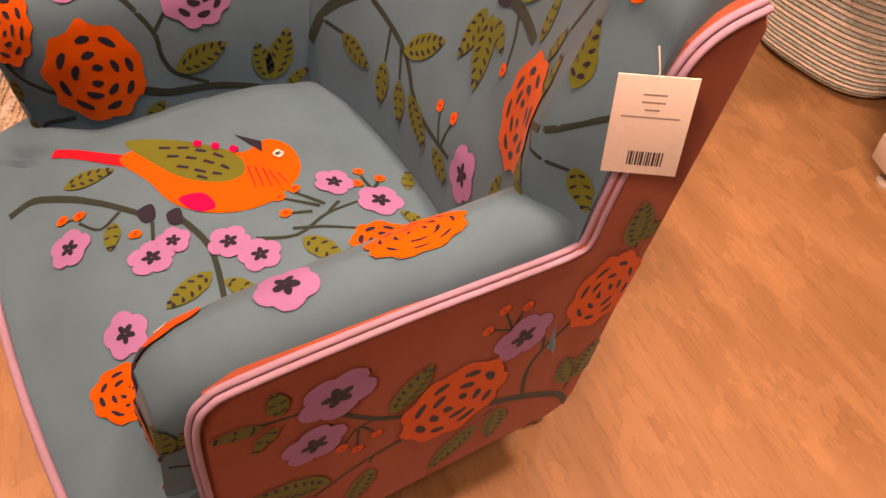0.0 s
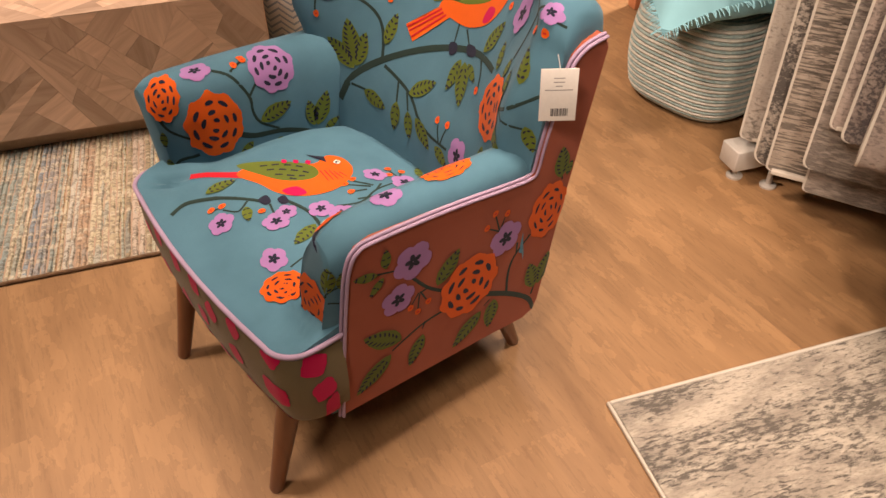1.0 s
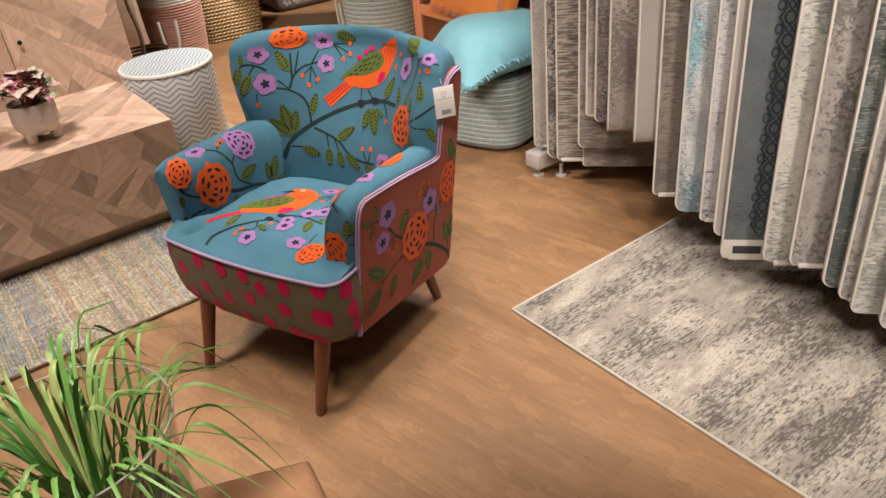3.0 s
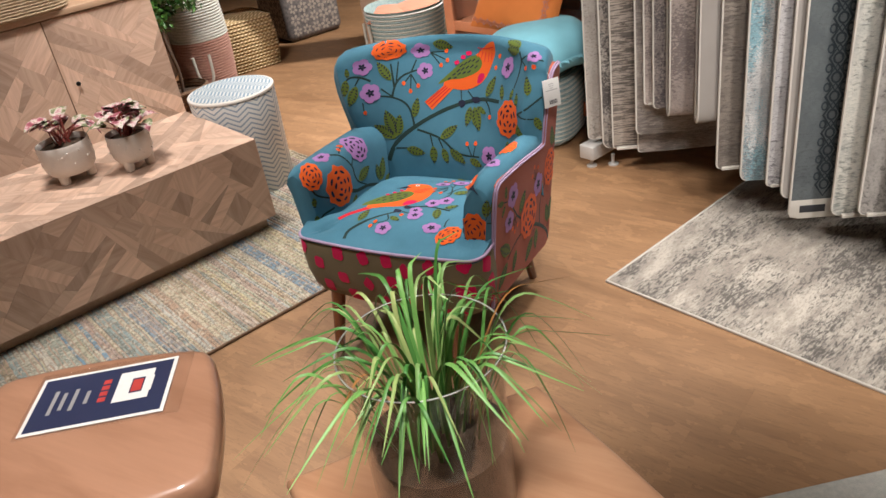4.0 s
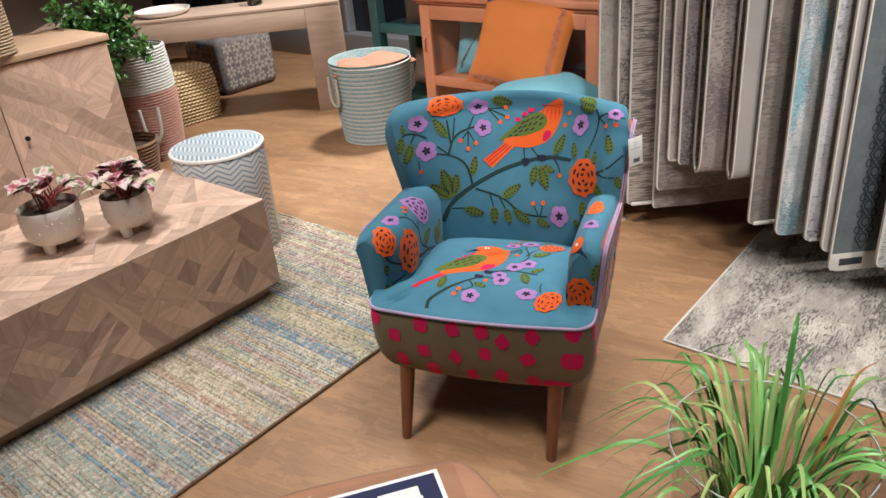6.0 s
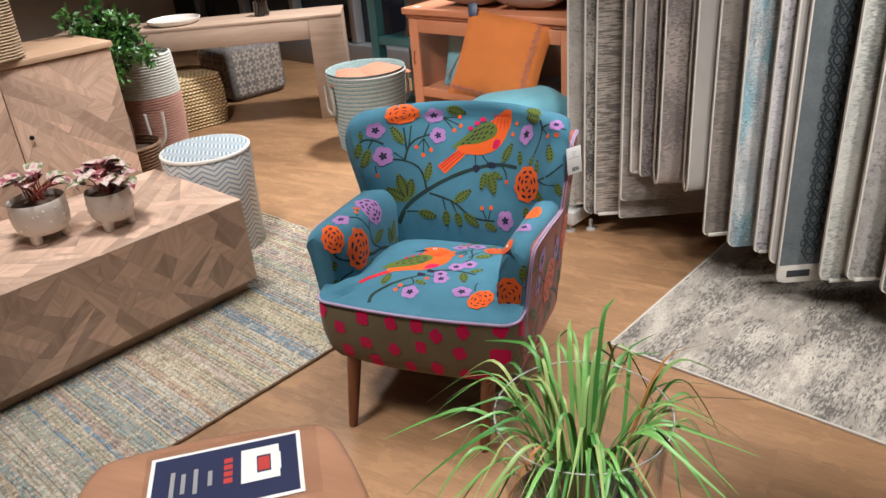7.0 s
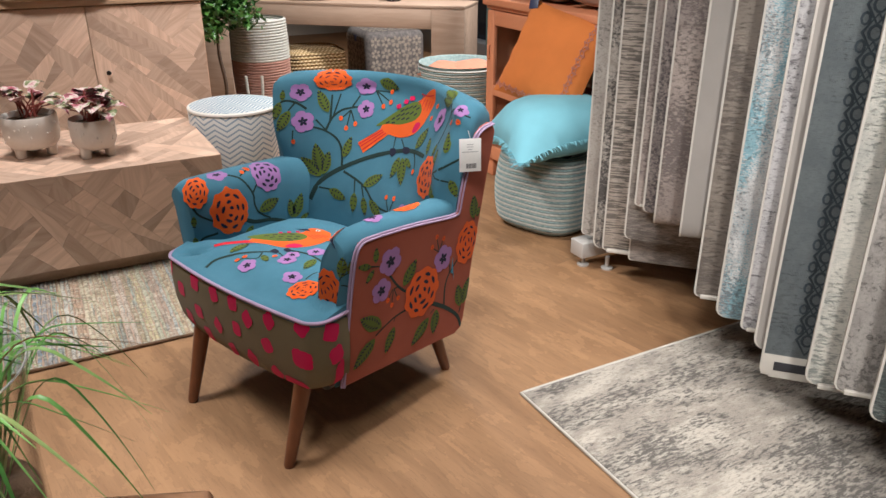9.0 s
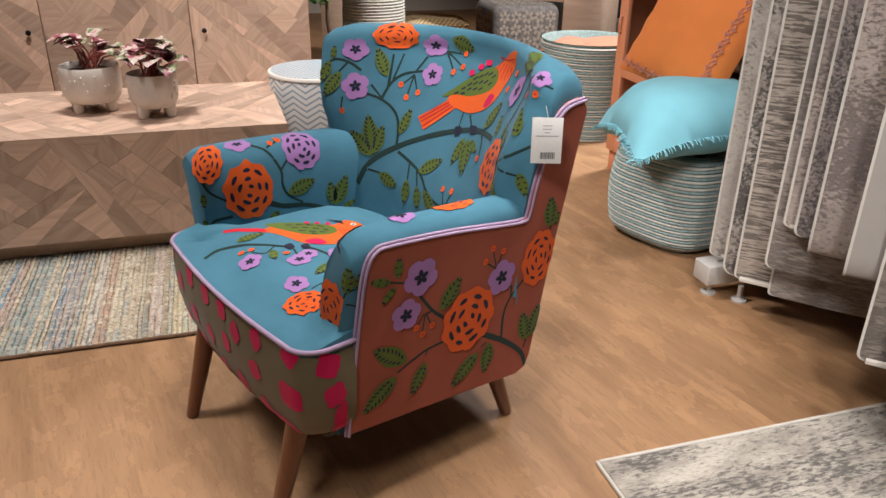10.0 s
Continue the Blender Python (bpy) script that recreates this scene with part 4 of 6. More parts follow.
for row in ((0.066, 0.486, 0.112, 0.468), (0.055, 0.632, 0.045, 0.577), (0.068, 0.633, 0.096, 0.569), (0.079, 0.634, 0.117, 0.619), (0.110, 0.665, 0.142, 0.725), (0.177, 0.667, 0.170, 0.708), (0.210, 0.674, 0.222, 0.708), (0.238, 0.662, 0.239, 0.701), (0.231, 0.618, 0.266, 0.580), (0.207, 0.558, 0.207, 0.510), (0.181, 0.499, 0.209, 0.475), (0.282, 0.702, 0.273, 0.752), (0.298, 0.638, 0.312, 0.593), (0.233, 0.805, 0.182, 0.804), (0.233, 0.816, 0.179, 0.823),):
    motif_leaf("back", *row)
motif_shape("back", T_ORANGE, 0.0009, True, (-0.045, 0.691), (-0.016, 0.679), (-0.082, 0.620), (-0.109, 0.644))
motif_shape("back", T_ORANGE, 0.0011, False, (-0.052, 0.685), (-0.033, 0.717), (0.009, 0.748), (0.061, 0.777), (0.095, 0.806), (0.122, 0.815), (0.128, 0.788), (0.121, 0.757), (0.105, 0.721), (0.078, 0.694), (0.033, 0.677), (-0.012, 0.677))
motif_shape("back", T_GREEN, 0.0013, False, (-0.070, 0.692), (-0.034, 0.723), (0.014, 0.758), (0.056, 0.771), (0.080, 0.753), (0.067, 0.728), (0.014, 0.707), (-0.032, 0.702))
motif_shape("back", T_PINK, 0.0015, False, (0.070, 0.698), (0.074, 0.721), (0.092, 0.725), (0.094, 0.714), (0.084, 0.701))
motif_shape("back", T_NAVY, 0.0015, False, (0.007, 0.643), (0.026, 0.648), (0.033, 0.636), (0.019, 0.627))
motif_shape("back", T_NAVY, 0.0015, False, (0.055, 0.656), (0.080, 0.661), (0.089, 0.650), (0.067, 0.643))
for row in ((0.009, 0.745, -0.001, 0.737), (0.023, 0.751, 0.013, 0.743), (0.037, 0.758, 0.027, 0.750), (0.052, 0.761, 0.041, 0.753), (0.067, 0.759, 0.056, 0.751), (-0.000, 0.731, -0.011, 0.723), (0.015, 0.736, 0.005, 0.728), (0.031, 0.741, 0.021, 0.733), (0.048, 0.745, 0.037, 0.736), (0.064, 0.744, 0.054, 0.736), (-0.014, 0.720, -0.024, 0.714), (0.004, 0.722, -0.006, 0.715), (0.022, 0.725, 0.011, 0.719), (0.040, 0.729, 0.029, 0.722), (-0.029, 0.708, -0.039, 0.703), (-0.009, 0.709, -0.020, 0.706),):
    motif_stem("back", 0.0045, row[:2], row[2:], material=T_NAVY, lift=0.0019, name="embroidered_stitch")
for row in ((-0.297, 0.769, 0.035, 0.027), (-0.269, 0.691, 0.036, 0.033), (-0.137, 0.790, 0.035, 0.024), (-0.117, 0.731, 0.028, 0.028), (0.188, 0.755, 0.029, 0.034), (0.138, 0.503, 0.030, 0.034), (0.290, 0.803, 0.022, 0.017),):
    motif_flower("back", *row)
for row in ((-0.227, 0.803, 0.057, 0.028), (0.207, 0.623, 0.048, 0.055),):
    motif_rose("back", *row)
for row in ((-0.281, 0.636), (-0.179, 0.703), (-0.156, 0.678), (-0.134, 0.691), (-0.054, 0.782), (-0.047, 0.756), (-0.067, 0.743), (0.149, 0.778), (0.138, 0.746), (0.132, 0.613), (0.266, 0.769), (0.294, 0.777), (0.055, 0.530), (0.086, 0.534),):
    motif_berry("back", *row)
for row in ((-0.013, 0.749, 0.009, 0.007), (0.008, 0.764, 0.009, 0.007), (0.027, 0.775, 0.011, 0.007),):
    motif_dab("back", *row, material=T_PINK)
motif_stem("side", 0.0073, (0.025, 0.387), (-0.010, 0.418), (-0.043, 0.462))
motif_stem("side", 0.0038, (-0.109, 0.508), (-0.077, 0.497))
motif_stem("side", 0.0122, (0.115, 0.321), (0.181, 0.279), (0.236, 0.230), (0.256, 0.188))
motif_stem("side", 0.0058, (0.174, 0.286), (0.171, 0.341), (0.181, 0.378), (0.213, 0.413))
motif_stem("side", 0.0044, (0.183, 0.410), (0.184, 0.383))
motif_stem("side", 0.0053, (0.030, 0.338), (-0.023, 0.332), (-0.081, 0.307))
motif_stem("side", 0.0032, (-0.013, 0.337), (-0.019, 0.321))
motif_stem("side", 0.0034, (0.133, 0.294), (0.120, 0.286))
motif_stem("side", 0.0048, (0.243, 0.238), (0.247, 0.258))
motif_stem("side", 0.0030, (-0.029, 0.418), (-0.044, 0.395))
motif_stem("side", 0.0030, (-0.027, 0.415), (-0.030, 0.378))
motif_stem("side", 0.0030, (-0.024, 0.415), (-0.013, 0.392))
motif_stem("side", 0.0032, (0.136, 0.462), (0.123, 0.502))
motif_stem("side", 0.0032, (0.137, 0.464), (0.145, 0.491))
motif_stem("side", 0.0032, (0.135, 0.462), (0.111, 0.480))
motif_stem("side", 0.0033, (0.267, 0.512), (0.263, 0.531))
motif_stem("side", 0.0041, (-0.027, 0.416), (-0.010, 0.418))
for row in ((-0.092, 0.512, -0.092, 0.552), (-0.107, 0.507, -0.149, 0.521), (-0.097, 0.497, -0.122, 0.468), (0.007, 0.412, 0.049, 0.474), (-0.063, 0.325, -0.136, 0.379), (-0.084, 0.302, -0.155, 0.243), (-0.018, 0.307, -0.046, 0.239), (0.113, 0.278, 0.051, 0.216), (0.141, 0.291, 0.136, 0.215), (0.244, 0.259, 0.223, 0.334), (0.255, 0.262, 0.268, 0.342), (0.262, 0.519, 0.252, 0.587), (0.275, 0.518, 0.281, 0.548),):
    motif_leaf("side", *row)
for row in ((-0.043, 0.499, 0.038, 0.039), (-0.070, 0.430, 0.033, 0.034), (0.151, 0.439, 0.036, 0.040),):
    motif_flower("side", *row)
for row in ((0.078, 0.368, 0.062, 0.071), (0.244, 0.455, 0.041, 0.062),):
    motif_rose("side", *row)
for row in ((-0.046, 0.394), (-0.031, 0.375), (-0.010, 0.387), (0.120, 0.510), (0.147, 0.497), (0.105, 0.486),):
    motif_berry("side", *row)
motif_stem("arml", 0.0064, (-0.086, 0.598), (-0.055, 0.585), (-0.039, 0.561), (-0.029, 0.535), (-0.030, 0.509), (-0.019, 0.481), (0.017, 0.455))
motif_stem("arml", 0.0052, (-0.028, 0.541), (-0.007, 0.562))
motif_stem("arml", 0.0039, (-0.048, 0.587), (-0.033, 0.593))
motif_stem("arml", 0.0039, (-0.048, 0.588), (-0.016, 0.595))
motif_stem("arml", 0.0039, (-0.048, 0.588), (-0.021, 0.595))
motif_stem("arml", 0.0116, (-0.068, 0.474), (-0.035, 0.458), (0.021, 0.448), (0.072, 0.428), (0.102, 0.411))
motif_stem("arml", 0.0064, (-0.197, 0.537), (-0.186, 0.512), (-0.157, 0.492))
motif_stem("arml", 0.0064, (-0.149, 0.456), (-0.183, 0.445), (-0.197, 0.411))
for row in ((-0.019, 0.485, 0.052, 0.503), (0.095, 0.432, 0.088, 0.492), (0.101, 0.430, 0.134, 0.499), (0.118, 0.415, 0.154, 0.431), (-0.043, 0.449, -0.077, 0.422), (0.020, 0.435, -0.010, 0.409), (-0.196, 0.510, -0.197, 0.475), (-0.197, 0.449, -0.197, 0.414),):
    motif_leaf("arml", *row)
for row in ((-0.106, 0.598, 0.025, 0.031),):
    motif_flower("arml", *row)
for row in ((0.032, 0.576, 0.045, 0.047),):
    motif_rose("arml", *row, material=T_LILAC)
for row in ((-0.108, 0.509, 0.054, 0.063), (-0.182, 0.573, 0.032, 0.041),):
    motif_rose("arml", *row)
for row in ((-0.036, 0.593), (-0.015, 0.595), (-0.016, 0.596),):
    motif_berry("arml", *row)
motif_stem("seat", 0.0105, (-0.138, -0.257), (-0.139, -0.228), (-0.108, -0.193), (-0.071, -0.157), (-0.032, -0.124))
motif_stem("seat", 0.0075, (-0.011, -0.092), (0.052, -0.076), (0.127, -0.086))
motif_stem("seat", 0.0043, (-0.015, -0.118), (0.024, -0.128))
motif_stem("seat", 0.0044, (-0.049, -0.145), (-0.035, -0.170), (-0.059, -0.188))
motif_stem("seat", 0.0050, (0.065, -0.030), (0.082, 0.010), (0.067, 0.052), (0.057, 0.093))
motif_stem("seat", 0.0050, (0.052, 0.056), (0.020, 0.034))
motif_stem("seat", 0.0050, (0.053, 0.050), (0.022, 0.018))
motif_stem("seat", 0.0050, (0.057, 0.039), (0.048, 0.016))
motif_stem("seat", 0.0039, (0.152, -0.171), (0.146, -0.145), (0.147, -0.128))
motif_stem("seat", 0.0050, (0.043, 0.119), (0.015, 0.117))
motif_stem("seat", 0.0050, (0.043, 0.119), (0.029, 0.132))
motif_stem("seat", 0.0044, (0.051, 0.073), (0.067, 0.052))
motif_stem("seat", 0.0033, (-0.074, -0.202), (-0.068, -0.189))
motif_stem("seat", 0.0018, (-0.047, 0.003), (-0.009, -0.001), material=T_RED, lift=0.0017, name="embroidered_line")
motif_stem("seat", 0.0018, (-0.041, 0.010), (-0.005, 0.007), material=T_RED, lift=0.0017, name="embroidered_line")
motif_stem("seat", 0.0018, (-0.036, 0.017), (-0.001, 0.015), material=T_RED, lift=0.0017, name="embroidered_line")
motif_stem("seat", 0.0018, (-0.028, 0.022), (0.002, 0.024), material=T_RED, lift=0.0017, name="embroidered_line")
motif_stem("seat", 0.0018, (-0.020, 0.029), (0.001, 0.033), material=T_RED, lift=0.0017, name="embroidered_line")
motif_stem("seat", 0.0050, (0.071, 0.010), (0.087, 0.046), (0.100, 0.074))
for row in ((-0.124, -0.191, -0.121, -0.132), (-0.035, -0.155, 0.004, -0.168), (0.087, -0.085, 0.110, -0.140), (0.053, 0.159, 0.019, 0.176), (0.089, 0.014, 0.140, 0.040), (0.086, 0.132, 0.120, 0.150), (0.104, -0.078, 0.140, -0.052)):
    motif_leaf("seat", *row)
motif_shape("seat", T_RED, 0.0009, True, (-0.191, -0.193), (-0.205, -0.185), (-0.139, -0.114), (-0.119, -0.121))
motif_shape("seat", T_ORANGE, 0.0011, False, (-0.137, -0.123), (-0.140, -0.072), (-0.107, -0.026), (-0.074, 0.006), (-0.083, 0.038), (-0.063, 0.059), (-0.030, 0.060), (-0.002, 0.046), (0.020, 0.010), (0.018, -0.031), (-0.003, -0.068), (-0.036, -0.092), (-0.081, -0.104))
motif_shape("seat", T_GREEN, 0.0013, False, (-0.163, -0.110), (-0.142, -0.064), (-0.099, -0.018), (-0.065, 0.001), (-0.038, -0.005), (-0.036, -0.030), (-0.062, -0.065), (-0.107, -0.090))
motif_shape("seat", T_PINK, 0.0015, False, (-0.035, -0.083), (-0.030, -0.056), (-0.001, -0.051), (-0.006, -0.072))
motif_shape("seat", T_NAVY, 0.0015, True, (-0.110, 0.009), (-0.082, 0.033), (-0.062, 0.027))
motif_shape("seat", T_NAVY, 0.0015, False, (-0.038, -0.129), (-0.042, -0.111), (-0.020, -0.113), (-0.017, -0.126))
motif_shape("seat", T_NAVY, 0.0015, False, (-0.019, -0.101), (-0.020, -0.086), (0.003, -0.090), (-0.001, -0.102))
for row in ((-0.131, -0.077, -0.124, -0.065), (-0.120, -0.058, -0.113, -0.046), (-0.105, -0.040, -0.096, -0.030), (-0.088, -0.024, -0.076, -0.016), (-0.111, -0.073, -0.104, -0.061), (-0.098, -0.054, -0.089, -0.044), (-0.082, -0.038, -0.071, -0.029), (-0.064, -0.023, -0.053, -0.017), (-0.088, -0.068, -0.079, -0.057), (-0.072, -0.052, -0.061, -0.042), (-0.056, -0.036, -0.049, -0.027), (-0.060, -0.053, -0.050, -0.044),):
    motif_stem("seat", 0.0045, row[:2], row[2:], material=T_NAVY, lift=0.0019, name="embroidered_stitch")
for row in ((-0.031, -0.205, 0.027, 0.025), (0.037, -0.133, 0.025, 0.026), (0.025, -0.107, 0.021, 0.020), (0.056, -0.056, 0.024, 0.024), (0.090, -0.034, 0.024, 0.024), (0.019, 0.081, 0.024, 0.025), (0.063, 0.118, 0.028, 0.029), (0.117, -0.182, 0.030, 0.023),):
    motif_flower("seat", *row)
for row in ((0.177, -0.197, 0.039, 0.028), (0.132, 0.090, 0.036, 0.038)):
    motif_rose("seat", *row)
for row in ((-0.076, -0.203), (-0.068, -0.185), (-0.005, -0.139), (0.015, 0.035), (0.020, 0.015), (0.047, 0.012), (0.007, 0.117), (0.028, 0.106), (0.025, 0.136),):
    motif_berry("seat", *row)
for row in ((-0.114, -0.035, 0.007, 0.005), (-0.099, -0.018, 0.007, 0.005), (-0.083, -0.001, 0.007, 0.005),):
    motif_dab("seat", *row, material=T_PINK)
for row in ((-0.050, 0.042, 0.007, 0.006),):
    motif_dab("seat", *row, material=T_WHITE)
for row in ((-0.050, 0.042, 0.003, 0.004),):
    motif_dab("seat", *row, material=T_NAVY)
for row in ((0.265, -0.053, 0.022, 0.027),):
    motif_flower("armt", *row)
for row in ((0.262, 0.062, 0.020, 0.046),):
    motif_rose("armt", *row)
motif_stem("armr", 0.0036, (0.269, -0.197, 0.473), (0.295, -0.186, 0.502), (0.299, -0.156, 0.509))
motif_stem("armr", 0.0036, (0.277, -0.197, 0.479), (0.294, -0.182, 0.483), (0.295, -0.157, 0.470))
for row in ((0.295, -0.187, 0.502, 0.301, -0.190, 0.554), (0.298, -0.164, 0.506, 0.302, -0.160, 0.538),):
    motif_leaf("armr", *row)
# the head of a second bird on the arm's crest
motif_shape("armr", T_ORANGE, 0.0011, False, (0.231, -0.146, 0.556), (0.236, -0.160, 0.568), (0.248, -0.166, 0.580), (0.262, -0.152, 0.590), (0.260, -0.130, 0.594), (0.245, -0.116, 0.590), (0.234, -0.128, 0.574))
motif_shape("armr", T_NAVY, 0.0015, True, (0.244, -0.166, 0.574), (0.258, -0.160, 0.585), (0.276, -0.178, 0.566))
motif_dab("armr", 0.246, -0.146, 0.583, 0.006, 0.004, material=T_WHITE)
for row in ((0.318, 0.459, 0.030, 0.053),):
    motif_rose("armi", *row)
for row in ((0.255, -0.275, 0.399, 0.020, 0.022), (0.300, -0.225, 0.383, 0.022, 0.024), (0.252, -0.276, 0.317, 0.031, 0.028), (0.301, -0.215, 0.322, 0.021, 0.025), (0.208, -0.262, 0.225, 0.040, 0.024), (0.292, -0.203, 0.253, 0.014, 0.051),):
    motif_dab("apron", *row, material=T_PINK)
for row in ((-0.293, -0.266, 0.385, 0.025, 0.023), (-0.308, -0.247, 0.313, 0.002, 0.023), (-0.276, -0.256, 0.241, 0.009, 0.009), (-0.230, -0.281, 0.342, 0.019, 0.022), (-0.149, -0.287, 0.388, 0.021, 0.024), (-0.059, -0.292, 0.386, 0.019, 0.022), (0.020, -0.292, 0.388, 0.019, 0.022), (0.075, -0.292, 0.364, 0.018, 0.023), (0.153, -0.286, 0.385, 0.018, 0.023),):
    motif_dab("apron", *row, material=T_PINK)
for row in ((-0.147, -0.287, 0.305, 0.020, 0.021), (-0.216, -0.274, 0.259, 0.020, 0.026), (-0.057, -0.291, 0.298, 0.017, 0.023), (0.027, -0.292, 0.321, 0.017, 0.021), (0.139, -0.287, 0.315, 0.020, 0.021), (-0.126, -0.275, 0.236, 0.021, 0.033), (-0.015, -0.281, 0.242, 0.017, 0.022), (0.066, -0.282, 0.247, 0.019, 0.026), (0.150, -0.273, 0.237, 0.020, 0.023),):
    motif_dab("apron", *row, material=T_PINK)

# price tag on the wing
TAG = face_pose((0.336, 0.176, 0.669), (0.60, 0.78, 0.0), (-0.06, 0.05, 1.0))
tag = thing("price_tag", "white card price tag with a barcode, hanging from the armchair", "price tag", TAG)
part("card", box(0.001, 0.0, 0.0, 0.055, 0.081, 0.0012, 0.0003), PAPER, tag)
bm = bmesh.new()
x = 0.018
k = 0
while x < 0.043:
    w = (0.0009, 0.0016, 0.0007, 0.0013)[k % 4]
    add_box(bm, x, 0.008, 0.0013, x + w, 0.020, 0.0016)
    x += w + (0.0008, 0.0006, 0.0012)[k % 3]
    k += 1
tagged(part("barcode", bm, INK, tag, "printed barcode", smooth=False), kind="stuff")
for k, (w, y) in enumerate(((0.016, 0.066), (0.016, 0.060), (0.010, 0.054), (0.040, 0.048))):
    part("text_bar", box(0.028 - w / 2, y, 0.0013, 0.028 + w / 2, y + 0.0014, 0.0016, 0), GREY_INK, tag, smooth=False)
bm = bmesh.new()
add_tube(bm, [(0.028, 0.077, 0.002), (0.027, 0.086, 0.001), (0.024, 0.100, -0.004)], 0.0006, 6)
part("loop", bm, PAPER, tag, "white plastic loop")


# ---- floor coverings ----
def rag_rug():
    """Bands of plaited yarn rows across a flat-woven runner."""
    rng = random.Random(4)
    bm = bmesh.new()
    a0, a1, b0, b1 = -2.12, -0.475, -2.10, 0.47
    b = b0
    n = 60
    while b < b1:
        rows_n = rng.choice((1, 1, 2, 2, 3, 4))
        cols = [[] for _ in range(n + 1)]
        for q in range(rows_n):
            w = rng.uniform(0.011, 0.019)
            for i in range(n + 1):
                a = a0 + (a1 - a0) * i / n + (rng.uniform(-0.004, 0.004) if i in (0, n) else 0)
                j = rng.uniform(-0.0022, 0.0022)
                hgt = 0.0085 + rng.uniform(-0.0026, 0.0026)
                cols[i] += [(a, b + j, 0.0030), (a, b + w * 0.25 + j, hgt), (a, b + w * 0.70 + j, hgt), (a, b + w * 0.95 + j, 0.0030)]
            b += w
        add_grid(bm, cols)
    bmesh.ops.recalc_face_normals(bm, faces=bm.faces)
    return bm


rug = thing("striped_rug", "", "", pose(0, 0, 0, 0, 0, GRID))
tagged(part("woven_band", rag_rug(), RAG, rug, "bands of muted yarn"), kind="stuff")
tagged(rug, "flat-woven rag rug striped in muted blue, ochre and cream", "rug")
bm = bmesh.new()
add_tube(bm, [(-0.472, -2.1 + 0.05 * i, 0.006 + 0.001 * (i % 2)) for i in range(52)], 0.005, 6)
part("edge_cord", bm, WICKER, rug, "dark edge cord")
part("woven_ground", box(-2.118, -2.098, 0.0005, -0.477, 0.467, 0.004, 0), BEIGE_CLOTH, rug)

rug = thing("grey_rug", "distressed grey and cream machine-woven rug lying on the floor", "rug", grid(0.303, 0.465))
part("carpet", box(0.008, -0.0, 0.0, 2.4, 3.2, 0.010, 0.003, matrix=pose(0, 0, 0, 0, 0, 0)), FLOOR_RUG, rug, "distressed grey pile")
part("binding", box(0.0, 0.0, 0.0, 0.0075, 3.2, 0.0115, 0.003), BIND, rug, "cream bound edge")
part("binding", box(0.0, -0.0075, 0.0, 2.4, -0.0005, 0.0105, 0.003), BIND, rug, "cream bound edge")


# ---- inlaid furniture ----
def split_panels(poly, area, rng, out, depth=0):
    """Cut a convex outline into marquetry slips along a few set slants."""
    s = sum(p[0] * q[1] - q[0] * p[1] for p, q in zip(poly, poly[1:] + poly[:1])) / 2
    if abs(s) < area * rng.uniform(0.6, 1.7) or depth > 12:
        out.append(poly)
        return
    xs, ys = [p[0] for p in poly], [p[1] for p in poly]
    wide, high = max(xs) - min(xs), max(ys) - min(ys)
    choice = rng.choice((45, -45, 45, -45, 58, -58, 32, -32))
    if wide > 2.2 * high:
        choice = rng.choice((62, -62, 48, -48))
    elif high > 2.2 * wide:
        choice = rng.choice((28, -28, 42, -42))
    t = radians(choice)
    nx, ny = -math.sin(t), math.cos(t)
    ds = [p[0] * nx + p[1] * ny for p in poly]
    cut = min(ds) + (max(ds) - min(ds)) * rng.uniform(0.36, 0.64)
    sides = ([], [])
    for i, p in enumerate(poly):
        q = poly[(i + 1) % len(poly)]
        d0, d1 = ds[i] - cut, ds[(i + 1) % len(poly)] - cut
        (sides[0] if d0 >= 0 else sides[1]).append(p)
        if d0 * d1 < 0:
            k = d0 / (d0 - d1)
            x = (p[0] + (q[0] - p[0]) * k, p[1] + (q[1] - p[1]) * k)
            sides[0].append(x), sides[1].append(x)
    for half in sides:
        if len(half) > 2:
            split_panels(half, area, rng, out, depth + 1)


def inlay(parent, m, wide, high, area, seed, thick=0.003, name="inlay_slip"):
    """Covers a face (m: its pose, z outwards) with single slips of wood."""
    rng = random.Random(seed)
    out = []
    split_panels([(0, 0), (wide, 0), (wide, high), (0, high)], area, rng, out)
    for poly in out:
        cx, cy = sum(p[0] for p in poly) / len(poly), sum(p[1] for p in poly) / len(poly)
        turn = rng.choice((45, -45, 30, -60, 0, 90))
        c, s = math.cos(radians(-turn)), math.sin(radians(-turn))
        pts = []
        for x, y in poly:
            d = max(math.hypot(x - cx, y - cy), 0.001)
            k = 1 - 0.0005 / d
            pts.append(((x - cx) * k * c - (y - cy) * k * s, (x - cx) * k * s + (y - cy) * k * c))
        me = bpy.data.meshes.new(name)
        n = len(pts)
        proud = thick + rng.uniform(0, 0.0004)
        me.from_pydata([(x, y, 0) for x, y in pts] + [(x, y, proud) for x, y in pts], [], [tuple(range(n, 2 * n))] + [(i, (i + 1) % n, n + (i + 1) % n, n + i) for i in range(n)])
        me.materials.append(INLAY)
        ob = new(name, me)
        ob.parent = parent
        ob.matrix_basis = m @ pose(cx, cy, 0, 0, 0, turn)


